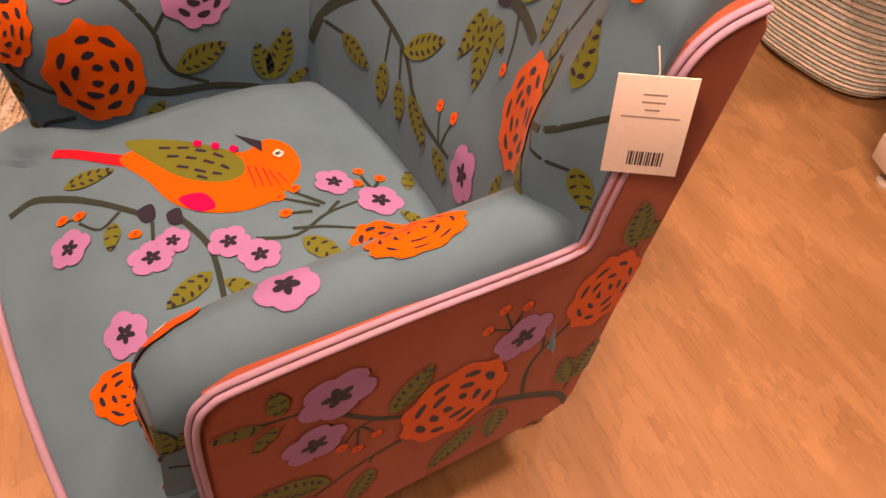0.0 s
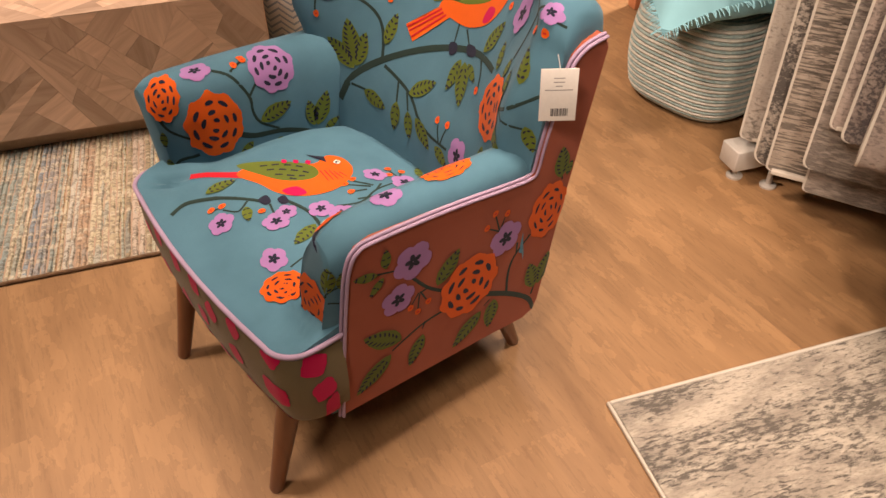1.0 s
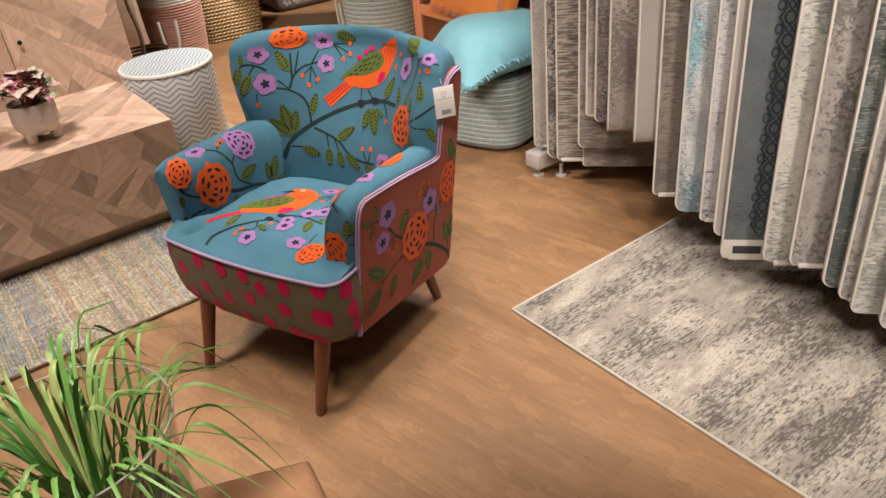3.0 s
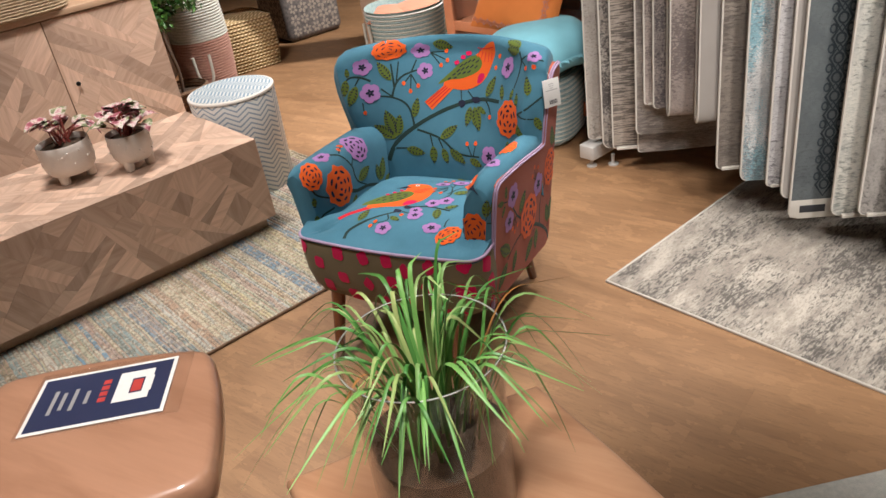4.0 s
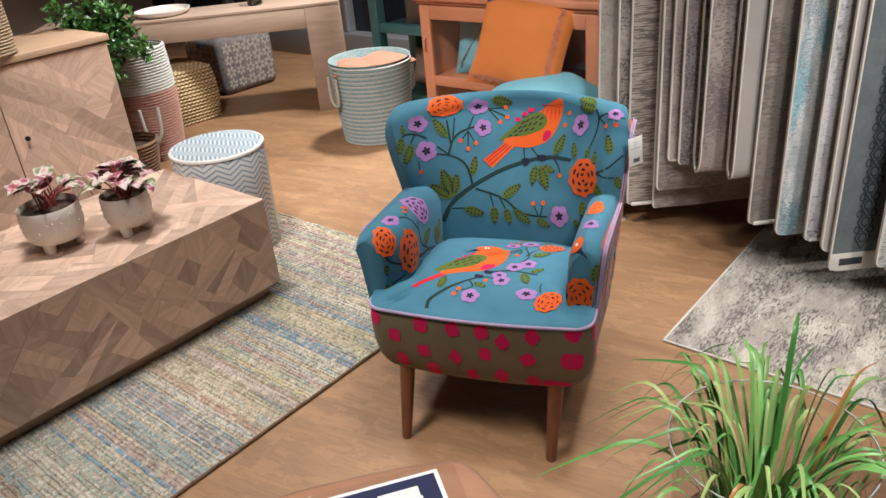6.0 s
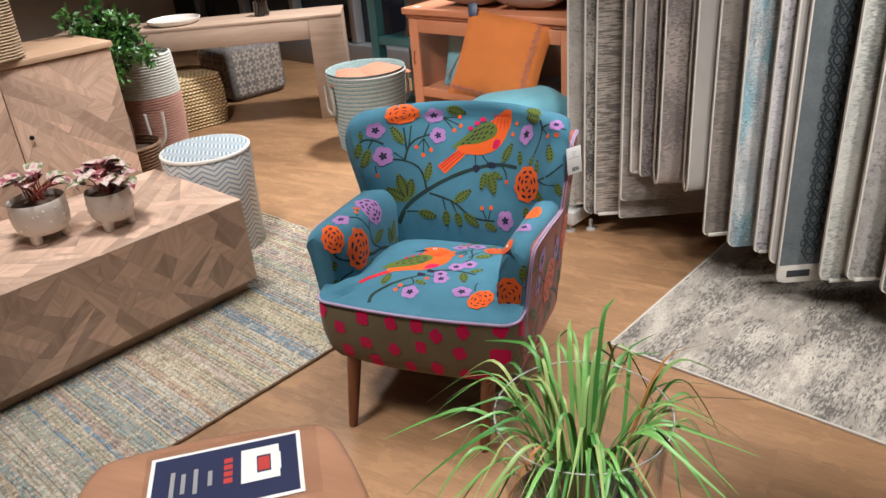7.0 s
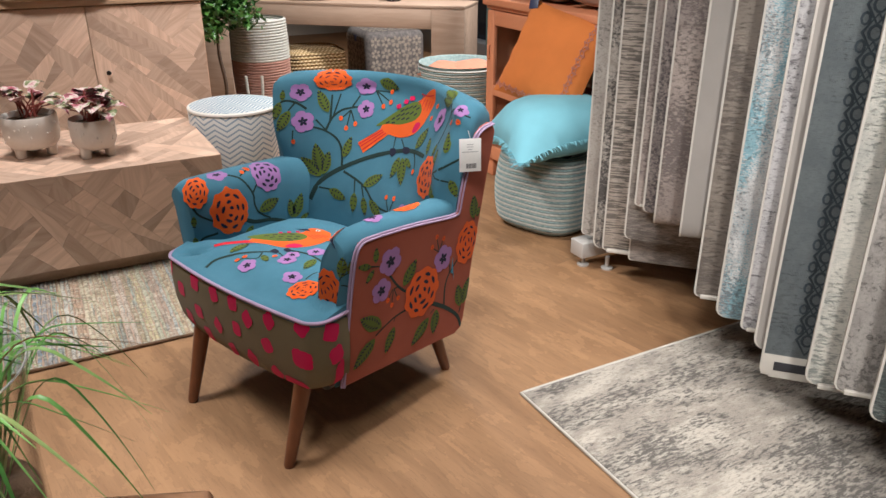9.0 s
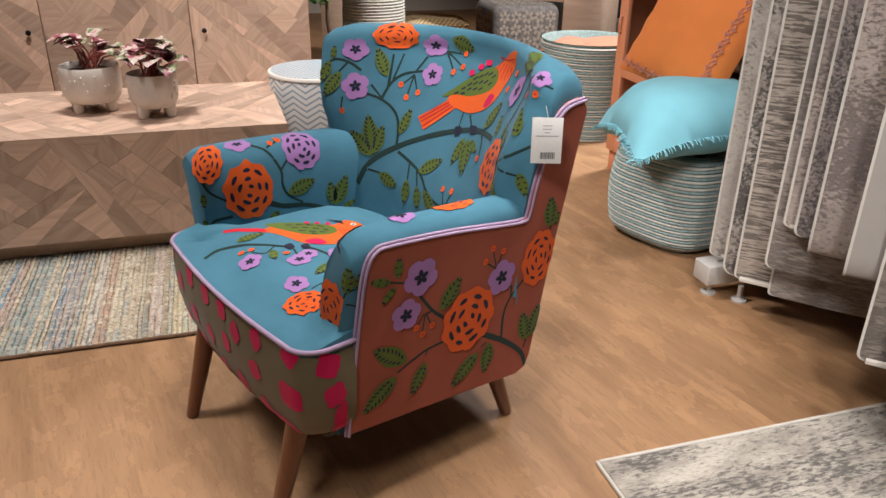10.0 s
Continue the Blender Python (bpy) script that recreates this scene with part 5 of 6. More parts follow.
# coffee table
table = thing("coffee_table", "low block coffee table clad in pale wood marquetry", "coffee table", grid(-1.401, -0.79))
part("body", box(-0.329, -0.777, 0.063, 0.329, 0.777, 0.407, 0.001), INLAY_BASE, table)
part("plinth", box(-0.29, -0.74, 0.009, 0.293, 0.75, 0.062, 0.003), INLAY_BASE, table, "recessed wooden plinth")
inlay(table, face_pose((0.329, -0.777, 0.063), (0, 1, 0), (0, 0, 1)), 1.554, 0.344, 0.0085, 3)
inlay(table, face_pose((-0.332, -0.78, 0.407), (1, 0, 0), (0, 1, 0)), 0.664, 1.56, 0.0085, 5)
inlay(table, face_pose((0.329, 0.777, 0.063), (-1, 0, 0), (0, 0, 1)), 0.658, 0.344, 0.009, 7)

# sideboard
board = thing("sideboard", "sideboard with pale wood marquetry doors and small black knobs", "sideboard", grid(-2.70, -0.62))
part("body", box(-0.235, -1.30, 0.06, 0.238, 0.875, 0.838, 0.002), INLAY_BASE, board)
part("top", box(-0.242, -1.312, 0.840, 0.268, 0.886, 0.870, 0.003), CAB_TOP, board, "plain wooden top")
part("plinth", box(-0.22, -1.28, 0.0, 0.20, 0.86, 0.059, 0.003), INLAY_BASE, board)
inlay(board, face_pose((0.236, 0.876, 0.06), (-1, 0, 0), (0, 0, 1)), 0.46, 0.778, 0.02, 31)
for k, (b0, b1, kb, seed) in enumerate(((-1.298, -0.949, -1.26, 11), (-0.945, -0.314, None, 12), (-0.310, 0.320, None, 13), (0.324, 0.873, 0.380, 14))):
    door = part("door", box(0.2385, b0, 0.064, 0.252, b1, 0.834, 0.001), INLAY_BASE, board)
    inlay(door, face_pose((0.252, b0 + 0.001, 0.065), (0, 1, 0), (0, 0, 1)), b1 - b0 - 0.002, 0.768, 0.016, seed)
    for kb2 in ({0: -1.0, 1: -0.37, 2: -0.254, 3: 0.380}[k],):
        if k in (1, 3):
            bm = bmesh.new()
            add_lathe(bm, [(0.004, 0), (0.004, 0.012), (0.011, 0.016), (0.012, 0.022), (0.008, 0.027)], 16)
            part("knob", bm, BLACK_METAL, door, "small black knob", matrix=face_pose((0.2545, kb2, 0.512 if k == 3 else 0.524), (0, 1, 0), (0, 0, 1)))

# woven tray leaning on the sideboard
tray = thing("woven_basket", "large pale seagrass basket standing on the sideboard", "basket", grid(-2.70, -0.42, 0.871))
bm = bmesh.new()
for i in range(26):
    z = 0.012 + 0.0135 * i
    add_lathe(bm, [(0.300 - 0.0002 * i, z - 0.007), (0.306, z), (0.300, z + 0.007)], 44, caps=False, square=2.5)
tagged(part("woven_wall", bm, SEAGRASS, tray), kind="stuff")
bm = bmesh.new()
add_lathe(bm, [(0.29, 0.0), (0.298, 0.004), (0.29, 0.34)], 44, square=2.5)
part("inner_wall", bm, SEAGRASS, tray)

# ---- drum stool ----
stool = thing("drum_stool", "white drum stool with blue-grey chevron inlay", "stool", pose(-1.425, 0.735, 0))
bm = bmesh.new()
add_lathe(bm, [(0.180, 0.0), (0.184, 0.004), (0.197, 0.455), (0.194, 0.462)], 64)
part("drum", bm, CHEVRON, stool)
bm = bmesh.new()
add_lathe(bm, [(0.190, 0.463), (0.1985, 0.465), (0.1985, 0.474), (0.196, 0.477), (0.188, 0.478)], 64)
part("rim", bm, WHITE_PAINT, stool, "plain white rim")
bm = bmesh.new()
add_lathe(bm, [(0.187, 0.470), (0.187, 0.4795)], 64)
part("top", bm, CHEVRON_TOP, stool)


# ---- planted pots on the table ----
def begonia_leaf(bm, base, tip_dir, size, rng, index=0):
    """A lopsided heart-shaped leaf, cupped and drooping."""
    d = Vector(tip_dir).normalized()
    side = d.cross(Vector((0, 0, 1))).normalized()
    up = side.cross(d)
    rows = []
    n = 7
    for i in range(n + 1):
        t = i / n
        half = size * 0.62 * math.sin(math.pi * min(t * 0.9 + 0.12, 1)) ** 0.8 * (1 - 0.3 * t)
        mid = Vector(base) + d * size * t + up * size * (0.25 * math.sin(t * 2.2) - 0.40 * t * t)
        row = []
        for k in (-1, -0.55, 0, 0.5, 0.9):
            w = half * k * (1.15 if k < 0 else 0.9) * (1 + rng.uniform(-0.1, 0.1))
            row.append(mid + side * w + up * (abs(k) ** 1.5 * size * 0.10 + rng.uniform(-0.003, 0.003)) - d * abs(k) * size * 0.10)
        rows.append(row)
    add_grid(bm, rows, index=index)


def footed_pot(x, y, r, h, seed, leaves, label):
    rng = random.Random(seed)
    pot = thing("plant_pot", label, "plant pot", pose(x, y, 0.4115))
    bm = bmesh.new()
    f = 0.032
    add_lathe(bm, [(r * 0.55, f), (r * 0.80, f + 0.004), (r * 0.94, f + 0.022), (r * 1.0, f + 0.05), (r * 1.0, h * 0.8), (r * 0.985, h - 0.004), (r * 0.965, h), (r * 0.93, h - 0.003), (r * 0.92, h - 0.03)], 48, caps=False)
    for k in range(18):
        a, z = rng.uniform(-2.6, 0.9), rng.uniform(f + 0.03, h - 0.02)
        rr = rng.uniform(0.003, 0.0055)
        bmesh.ops.create_icosphere(bm, subdivisions=2, radius=rr, matrix=Matrix.Translation((r * math.cos(a), r * math.sin(a), z)) @ Matrix.Diagonal((0.7, 0.7, 1, 1)))
    part("bowl", bm, CERAMIC, pot, "white glazed bowl with raised dots")
    for k in range(3):
        a = radians(-75 + 120 * k)
        bm = bmesh.new()
        add_lathe(bm, [(0.014, 0.0), (0.016, 0.003), (0.019, 0.045)], 12, centre=(r * 0.62 * math.cos(a), r * 0.62 * math.sin(a)), square=3)
        part("foot", bm, CERAMIC, pot)
    bm = bmesh.new()
    add_lathe(bm, [(r * 0.91, h - 0.04), (r * 0.915, h - 0.022), (r * 0.5, h - 0.012)], 24)
    part("soil", bm, SOIL, pot)
    plant = part("foliage", bmesh.new(), BEGONIA, pot)
    bm, stems = bmesh.new(), bmesh.new()
    for k in range(leaves):
        a = rng.uniform(0, 2 * math.pi)
        lean = rng.uniform(0.2, 1.0)
        root = Vector((rng.uniform(-0.3, 0.3) * r, rng.uniform(-0.3, 0.3) * r, h - 0.02))
        tip = Vector((math.cos(a) * r * 0.95 * lean, math.sin(a) * r * 0.95 * lean, h + 0.085 - 0.075 * lean ** 1.5 + rng.uniform(0, 0.02)))
        add_tube(stems, [root, (root + tip) / 2 + Vector((0, 0, 0.016)), tip], 0.0026, 6)
        begonia_leaf(bm, tip, (math.cos(a + rng.uniform(-0.6, 0.6)), math.sin(a + rng.uniform(-0.6, 0.6)), rng.uniform(-0.35, 0.5)), rng.uniform(0.05, 0.082), rng)
    bm.to_mesh(plant.data)
    bm.free()
    for f2 in plant.data.polygons:
        f2.use_smooth = True
    part("stalk", stems, BEGONIA_STEM, pot)
    return pot


footed_pot(-1.530, -0.085, 0.098, 0.155, 3, 20, "white footed bowl planted with a pink and cream begonia")
footed_pot(-1.340, 0.060, 0.080, 0.145, 8, 34, "smaller white footed bowl with a bushy pink begonia")


# ---- rope baskets and poufs ----
def rope_body(r_low, r_high, h, pitch, mats, square=0.0, bulge=0.0, hollow=True, every=2):
    """Stacked rope coils, two colours in turn; one mesh."""
    bm = bmesh.new()
    n = int(h / pitch)
    for i in range(n):
        t = (i + 0.5) / n
        r = r_low + (r_high - r_low) * t + bulge * math.sin(math.pi * t)
        if bulge:
            r -= 0.045 * max(1 - t / 0.16, 0) ** 2
        z = pitch * (i + 0.5)
        idx = 1 if i % every else 0
        add_lathe(bm, [(r - pitch * 0.5, z - pitch * 0.5), (r, z - pitch * 0.32), (r + pitch * 0.18, z), (r, z + pitch * 0.32), (r - pitch * 0.5, z + pitch * 0.5)], 48, index=idx, caps=False, square=square)
    return bm


pouf = thing("rope_pouf", "round pouf wound with white and seafoam rope", "pouf", pose(-0.235, 1.50, 0))
tagged(part("cover", rope_body(0.196, 0.196, 0.330, 0.0110, (ROPE_WHITE, ROPE_BLUE), 1.2, 0.022), (ROPE_WHITE, ROPE_BLUE), pouf), kind="stuff")
bm = bmesh.new()
for i in range(19):
    r = 0.194 - i * 0.0102
    z = 0.333 + 0.010 * (1 - (r / 0.194) ** 2)
    add_lathe(bm, [(r + 0.006, z - 0.005), (r + 0.004, z + 0.003), (r - 0.002, z + 0.004), (r - 0.006, z - 0.004)], 44, index=i % 2, caps=False, square=1.2)
add_lathe(bm, [(0.185, 0.05), (0.185, 0.325)], 24)
tagged(part("top", bm, (ROPE_BLUE, ROPE_WHITE), pouf), kind="stuff")
part("label", box(-0.04, -0.022, 0, 0.04, 0.022, 0.002, 0.0005), NAVY_INK, pouf, "dark woven label", matrix=pose(0.10, -0.10, 0.3405, 0, 0, 10))

hamper = thing("rope_basket", "tall seafoam and white rope basket with blush cushions inside", "basket", pose(-1.355, 2.225, 0))
tagged(part("wall", rope_body(0.205, 0.243, 0.475, 0.0125, (ROPE_WHITE, ROPE_BLUE)), (ROPE_WHITE, ROPE_BLUE), hamper), kind="stuff")
bm = bmesh.new()
add_lathe(bm, [(0.19, 0.01), (0.230, 0.470), (0.240, 0.477), (0.230, 0.462), (0.220, 0.36)], 40, caps=False)
part("lining", bm, ROPE_BLUE, hamper)
for a in (-130, 50):
    bm = bmesh.new()
    c, s = math.cos(radians(a)), math.sin(radians(a))
    t = Vector((-s, c, 0))
    base = Vector((c, s, 0))
    add_tube(bm, smooth_line([base * 0.252 - t * 0.05 + Vector((0, 0, 0.40)), base * 0.252 - t * 0.045 + Vector((0, 0, 0.27)), base * 0.246 + Vector((0, 0, 0.235)), base * 0.246 + t * 0.045 + Vector((0, 0, 0.27)), base * 0.252 + t * 0.05 + Vector((0, 0, 0.40))]), 0.009, 8)
    part("handle", bm, ROPE_WHITE, hamper, "cream cotton handle")


def cushion_mesh(w, h, d, n=22, pinch=0.06, seed=1):
    """A square cushion with pointed corners, filled middle and slight creases."""
    rng = random.Random(seed)
    bm = bmesh.new()
    sheets = []
    for side in (1, -1):
        rows = []
        for i in range(n + 1):
            row = []
            for j in range(n + 1):
                u, v = -1 + 2 * i / n, -1 + 2 * j / n
                edge = (1 - abs(u) ** 2.6) * (1 - abs(v) ** 2.6)
                x = u * w / 2 * (1 - pinch * (1 - abs(v) ** 2))
                y = v * h / 2 * (1 - pinch * (1 - abs(u) ** 2))
                z = side * d / 2 * max(edge, 0) ** 0.55
                crease = 0.004 * math.sin(u * 9 + v * 14 + seed) * (1 - edge) * (1 if edge > 0.02 else 0)
                row.append((x, y, z + side * crease))
            rows.append(row)
        sheets.append(rows)
    for rows, flip in zip(sheets, (False, True)):
        add_grid(bm, rows)
    bmesh.ops.remove_doubles(bm, verts=bm.verts, dist=0.0005)
    bmesh.ops.recalc_face_normals(bm, faces=bm.faces)
    return bm


def fringe(bm, w, h, rng, pinch=0.06, long=0.022, count=70):
    for side in range(4):
        for k in range(count):
            t = -1 + 2 * (k + rng.random()) / count
            inset = 1 - pinch * (1 - t * t)
            x, y, dx, dy = ((t * w / 2, h / 2 * inset, 0, 1), (t * w / 2, -h / 2 * inset, 0, -1), (w / 2 * inset, t * h / 2, 1, 0), (-w / 2 * inset, t * h / 2, -1, 0))[side]
            p = Vector((x, y, 0))
            q = p + Vector((dx, dy, 0)) * long + Vector((rng.uniform(-1, 1), rng.uniform(-1, 1), rng.uniform(-1, 0.6))) * 0.007
            add_tube(bm, [p, (p + q) / 2 + Vector((0, 0, 0.003)), q], [0.0018, 0.0014, 0.001], 4, caps=False)


for k, (x, y, t) in enumerate(((-1.40, 2.19, 20), (-1.30, 2.27, 70))):
    c = thing("blush_cushion", "blush pink cotton cushion lying in the rope basket", "cushion", pose(x, y, 0.412 + 0.012 * k, 4, 6 - 10 * k, t), group="cushions in the basket")
    part("cover", cushion_mesh(0.30, 0.30, 0.10, seed=30 + k), BLUSH_CLOTH, c)

aqua = thing("aqua_cushion", "aqua cotton cushion with a fringed edge lying on the rope pouf", "cushion", pose(-0.185, 1.41, 0.465, 6, -4, -35))


def sag(bm):
    """Lets a cushion's rim and corners hang over what it lies on."""
    for v in bm.verts:
        v.co.z -= 0.60 * max(math.hypot(v.co.x, v.co.y) - 0.17, 0.0) ** 1.25
    return bm


part("cover", sag(cushion_mesh(0.52, 0.50, 0.24, seed=2)), AQUA_CLOTH, aqua)
bm = bmesh.new()
fringe(bm, 0.52, 0.50, random.Random(2))
sag(bm)
part("fringe", bm, AQUA_CLOTH, aqua, "short aqua fringe")

M_ORANGE = face_pose((-0.270, 1.500, 0.698), (0.350, -0.035, -0.066), (0.05, 0.15, 0.358))
orange = thing("orange_cushion", "orange cotton cushion with pale embroidered border, leaning on the cabinet", "cushion", M_ORANGE)
part("cover", cushion_mesh(0.43, 0.41, 0.13, seed=5), ORANGE_CLOTH, orange)
bm = bmesh.new()


def ring_stitch(bm, u, v, r):
    """One small embroidered ring lying on the cushion's face."""
    pts = []
    for q in range(11):
        a = 2 * math.pi * q / 10
        x, y = u * 0.21 + r * math.cos(a), v * 0.20 + r * math.sin(a)
        edge = max((1 - min(abs(x / 0.215), 1) ** 2.6) * (1 - min(abs(y / 0.205), 1) ** 2.6), 0)
        pts.append((x, y, 0.065 * edge ** 0.55 + 0.0012))
    add_tube(bm, pts, 0.0014, 5, caps=False)


for k in range(22):
    t = -0.95 + 1.9 * k / 21
    ring_stitch(bm, 0.72, t, 0.0075)
    ring_stitch(bm, 0.77 if k % 2 else 0.67, t + 0.04, 0.003)
    ring_stitch(bm, t, -0.86, 0.006)
    ring_stitch(bm, t + 0.04, -0.91 if k % 2 else -0.81, 0.003)
part("embroidery", bm, ROSE_THREAD, orange, "pale pink embroidered border")
part("label", box(-0.022, -0.03, 0, 0.022, 0.03, 0.0015, 0.0004), NAVY_INK, orange, "dark swing label", matrix=pose(-0.188, 0.19, 0.025, 0, 0, 20))

# ---- orange glazed cabinet ----
cab = thing("orange_cabinet", "orange painted wooden cabinet with glazed doors", "cabinet", grid(-1.48, 1.43))
W, D, H = 1.02, 0.42, 0.86
# the back's grey-blue stands in for reflection on the glass doors
part("back_panel", box(0.0, D - 0.015, 0.09, W, D, H - 0.03, 0.002), CAB_BACK_SHEEN, cab, "inner back, coloured grey-blue for the panes' reflection")
for x in (0.0, W - 0.03):
    part("side_panel", box(x, 0.001, 0.09, x + 0.03, D - 0.016, H - 0.03, 0.003), ORANGE_PAINT, cab)
part("bottom_panel", box(0.031, 0.02, 0.10, W - 0.031, D - 0.016, 0.125, 0.002), ORANGE_PAINT, cab)
part("shelf", box(0.031, 0.03, 0.44, W - 0.031, D - 0.016, 0.46, 0.002), ORANGE_PAINT, cab)
bm = bmesh.new()
add_box(bm, -0.015, -0.015, H - 0.029, W + 0.015, D, H - 0.012, 0.004)
add_box(bm, -0.030, -0.032, H - 0.0118, W + 0.03, D, H + 0.022, 0.006)
part("top", bm, ORANGE_PAINT, cab, "moulded orange top")
for x in (0.0, W - 0.055):
    for y in (0.0, D - 0.055):
        part("foot", box(x, y, 0.0, x + 0.055, y + 0.055, 0.089, 0.004), ORANGE_PAINT, cab)
for x0 in (0.005, W / 2 + 0.002):
    x1 = x0 + W / 2 - 0.008
    door = part("door", box(x0, -0.021, 0.10, x0 + 0.062, 0.0, H - 0.034, 0.003), ORANGE_PAINT, cab, "glazed door")
    part("stile", box(x1 - 0.062, -0.021, 0.10, x1, 0.0, H - 0.034, 0.003), ORANGE_PAINT, door)
    for z0, z1 in ((0.10, 0.165), (0.425, 0.475), (H - 0.10, H - 0.034)):
        part("rail", box(x0 + 0.0625, -0.020, z0, x1 - 0.0625, -0.001, z1, 0.003), ORANGE_PAINT, door)
    for z0, z1 in ((0.165, 0.425), (0.475, H - 0.10)):
        pane = part("pane", box(x0 + 0.061, -0.012, z0, x1 - 0.061, -0.009, z1, 0), PANE, door, "clear glass pane", smooth=False)
        pane.visible_shadow = False
bm = bmesh.new()
add_tube(bm, [(0.033, -0.022, 0.60), (0.033, -0.034, 0.605), (0.033, -0.034, 0.66), (0.033, -0.022, 0.665)], 0.004, 8)
part("handle", bm, ORANGE_PAINT, cab, "slim orange pull")

shelfcush = thing("blue_cushion", "pale blue tufted cushion inside the glazed cabinet", "cushion", grid(-1.21, 1.60, 0.605) @ pose(0, 0, 0, 74, 0, 8))
part("cover", cushion_mesh(0.34, 0.30, 0.10, seed=9), AQUA_CLOTH, shelfcush)
bm = bmesh.new()
for k in range(22):
    t = k / 21
    for q in ((-0.12 + 0.12 * t, -0.10 + 0.2 * t), (0.0 + 0.10 * t, 0.10 - 0.2 * t)):
        bmesh.ops.create_icosphere(bm, subdivisions=1, radius=0.008, matrix=Matrix.Translation((q[0], q[1], 0.05)))
part("tufts", bm, ROPE_BLUE, shelfcush, "tufted zigzag line")
for k, (a, w) in enumerate(((-1.16, 0.36), (-0.80, 0.34))):
    c = thing("beige_cushion", "beige linen cushion lying on the orange cabinet", "cushion", grid(a, 1.62, 0.953) @ pose(0, 0, 0, 3, 2, 10 * k), group="cushions on the cabinet")
    part("cover", cushion_mesh(w, 0.34, 0.13, seed=12 + k), BEIGE_CLOTH, c)
part("price_card", box(-0.02, -0.015, 0, 0.02, 0.015, 0.001, 0), PAPER, tagged(thing("price_card_holder", "small white price card on the orange cabinet", "price card", grid(-1.43, 1.44, 0.8835))))

# ---- teal cabinet behind ----
teal = thing("teal_cabinet", "teal painted open wooden shelf unit with cushions", "shelf unit", grid(-2.38, 1.95))
for x in (0.0, 0.72):
    part("post", box(x, 0.0, 0.0, x + 0.07, 0.07, 1.5, 0.004), TEAL_PAINT, teal)
    part("post", box(x, 0.34, 0.0, x + 0.07, 0.41, 1.5, 0.004), TEAL_PAINT, teal)
for z in (0.10, 0.52, 1.0):
    part("rail", box(0.071, 0.005, z, 0.719, 0.065, z + 0.055, 0.004), TEAL_PAINT, teal)
    part("shelf", box(0.005, 0.071, z + 0.005, 0.785, 0.40, z + 0.03, 0.003), TEAL_PAINT, teal)
part("back_panel", box(0.005, 0.412, 0.02, 0.785, 0.43, 1.5, 0.003), TEAL_PAINT, teal)
for z, m in ((0.70, BEIGE_CLOTH), (0.25, BEIGE_CLOTH)):
    c = thing("linen_cushion", "beige linen cushion standing on a teal shelf", "cushion", grid(-2.0, 2.17, z + 0.02) @ pose(0, 0, 0, 76, 0, 4), group="cushions on the teal shelf")
    part("cover", cushion_mesh(0.46, 0.36 if z > 0.5 else 0.24, 0.12, seed=int(z * 30)), m, c)

# ---- console table with poufs under it ----
CONSOLE_TURN = -133.8
con = thing("console_table", "pale wooden console table with broad slab legs", "console table", grid(-2.64, 1.945) @ pose(0, 0, 0, 0, 0, CONSOLE_TURN))
part("top", box(0.0, -0.38, 0.686, 1.95, 0.0, 0.706, 0.002), CONSOLE_WOOD, con)
part("apron", box(0.227, -0.378, 0.555, 1.722, -0.002, 0.6855, 0.002), CONSOLE_WOOD, con)
for x in (0.0, 1.724):
    part("leg", box(x + 0.001, -0.379, 0.0, x + 0.226, -0.001, 0.6855, 0.002), CONSOLE_WOOD, con, "slab leg")
tr = thing("white_tray", "round white tray on the console table", "tray", con.matrix_world @ pose(1.15, -0.2, 0.7065))
bm = bmesh.new()
add_lathe(bm, [(0.14, 0.0), (0.17, 0.012), (0.178, 0.035), (0.172, 0.036), (0.16, 0.016), (0.02, 0.008)], 40)
part("dish", bm, CERAMIC, tr)
jar = thing("glass_jar", "small clear glass jar on the console table", "jar", con.matrix_world @ pose(0.55, -0.2, 0.7065))
bm = bmesh.new()
add_lathe(bm, [(0.045, 0.0), (0.05, 0.006), (0.05, 0.10), (0.046, 0.10), (0.046, 0.012), (0.01, 0.01)], 28)
part("body", bm, GLASS, jar)

weave = thing("woven_pouf", "square golden woven straw pouf on the floor", "pouf", pose(-2.93, 2.45, 0, 0, 0, -28))
bm = bmesh.new()
for i in range(16):
    z = 0.012 + 0.0225 * i
    q = 0.016 * math.sin(math.pi * (i + 0.5) / 16)
    add_lathe(bm, [(0.200 + q, z - 0.012), (0.210 + q, z), (0.200 + q, z + 0.012)], 40, caps=False, square=5)
add_lathe(bm, [(0.202, 0.0), (0.20, 0.355), (0.13, 0.385)], 40, square=5)
tagged(part("cover", bm, STRAW, weave), kind="stuff")

pp = thing("printed_pouf", "square pouf in dark and cream block-printed cotton", "pouf", pose(-3.02, 3.28, 0, 0, 0, -24))
part("cover", box(-0.25, -0.25, 0.002, 0.25, 0.25, 0.42, 0.06, 5), PRINT, pp)
bm = bmesh.new()


def printed_flower(bm, m, size):
    """Six rounded petals, printed a hair proud of the cloth."""
    for k in range(6):
        a = math.pi * k / 3
        ring = []
        for q in range(8):
            b = 2 * math.pi * q / 8
            x, y = 0.60 + 0.36 * math.cos(b), 0.25 * math.sin(b)
            ring.append(bm.verts.new(m @ Vector((size * (x * math.cos(a) - y * math.sin(a)), size * (x * math.sin(a) + y * math.cos(a)), 0))))
        bm.faces.new(ring)


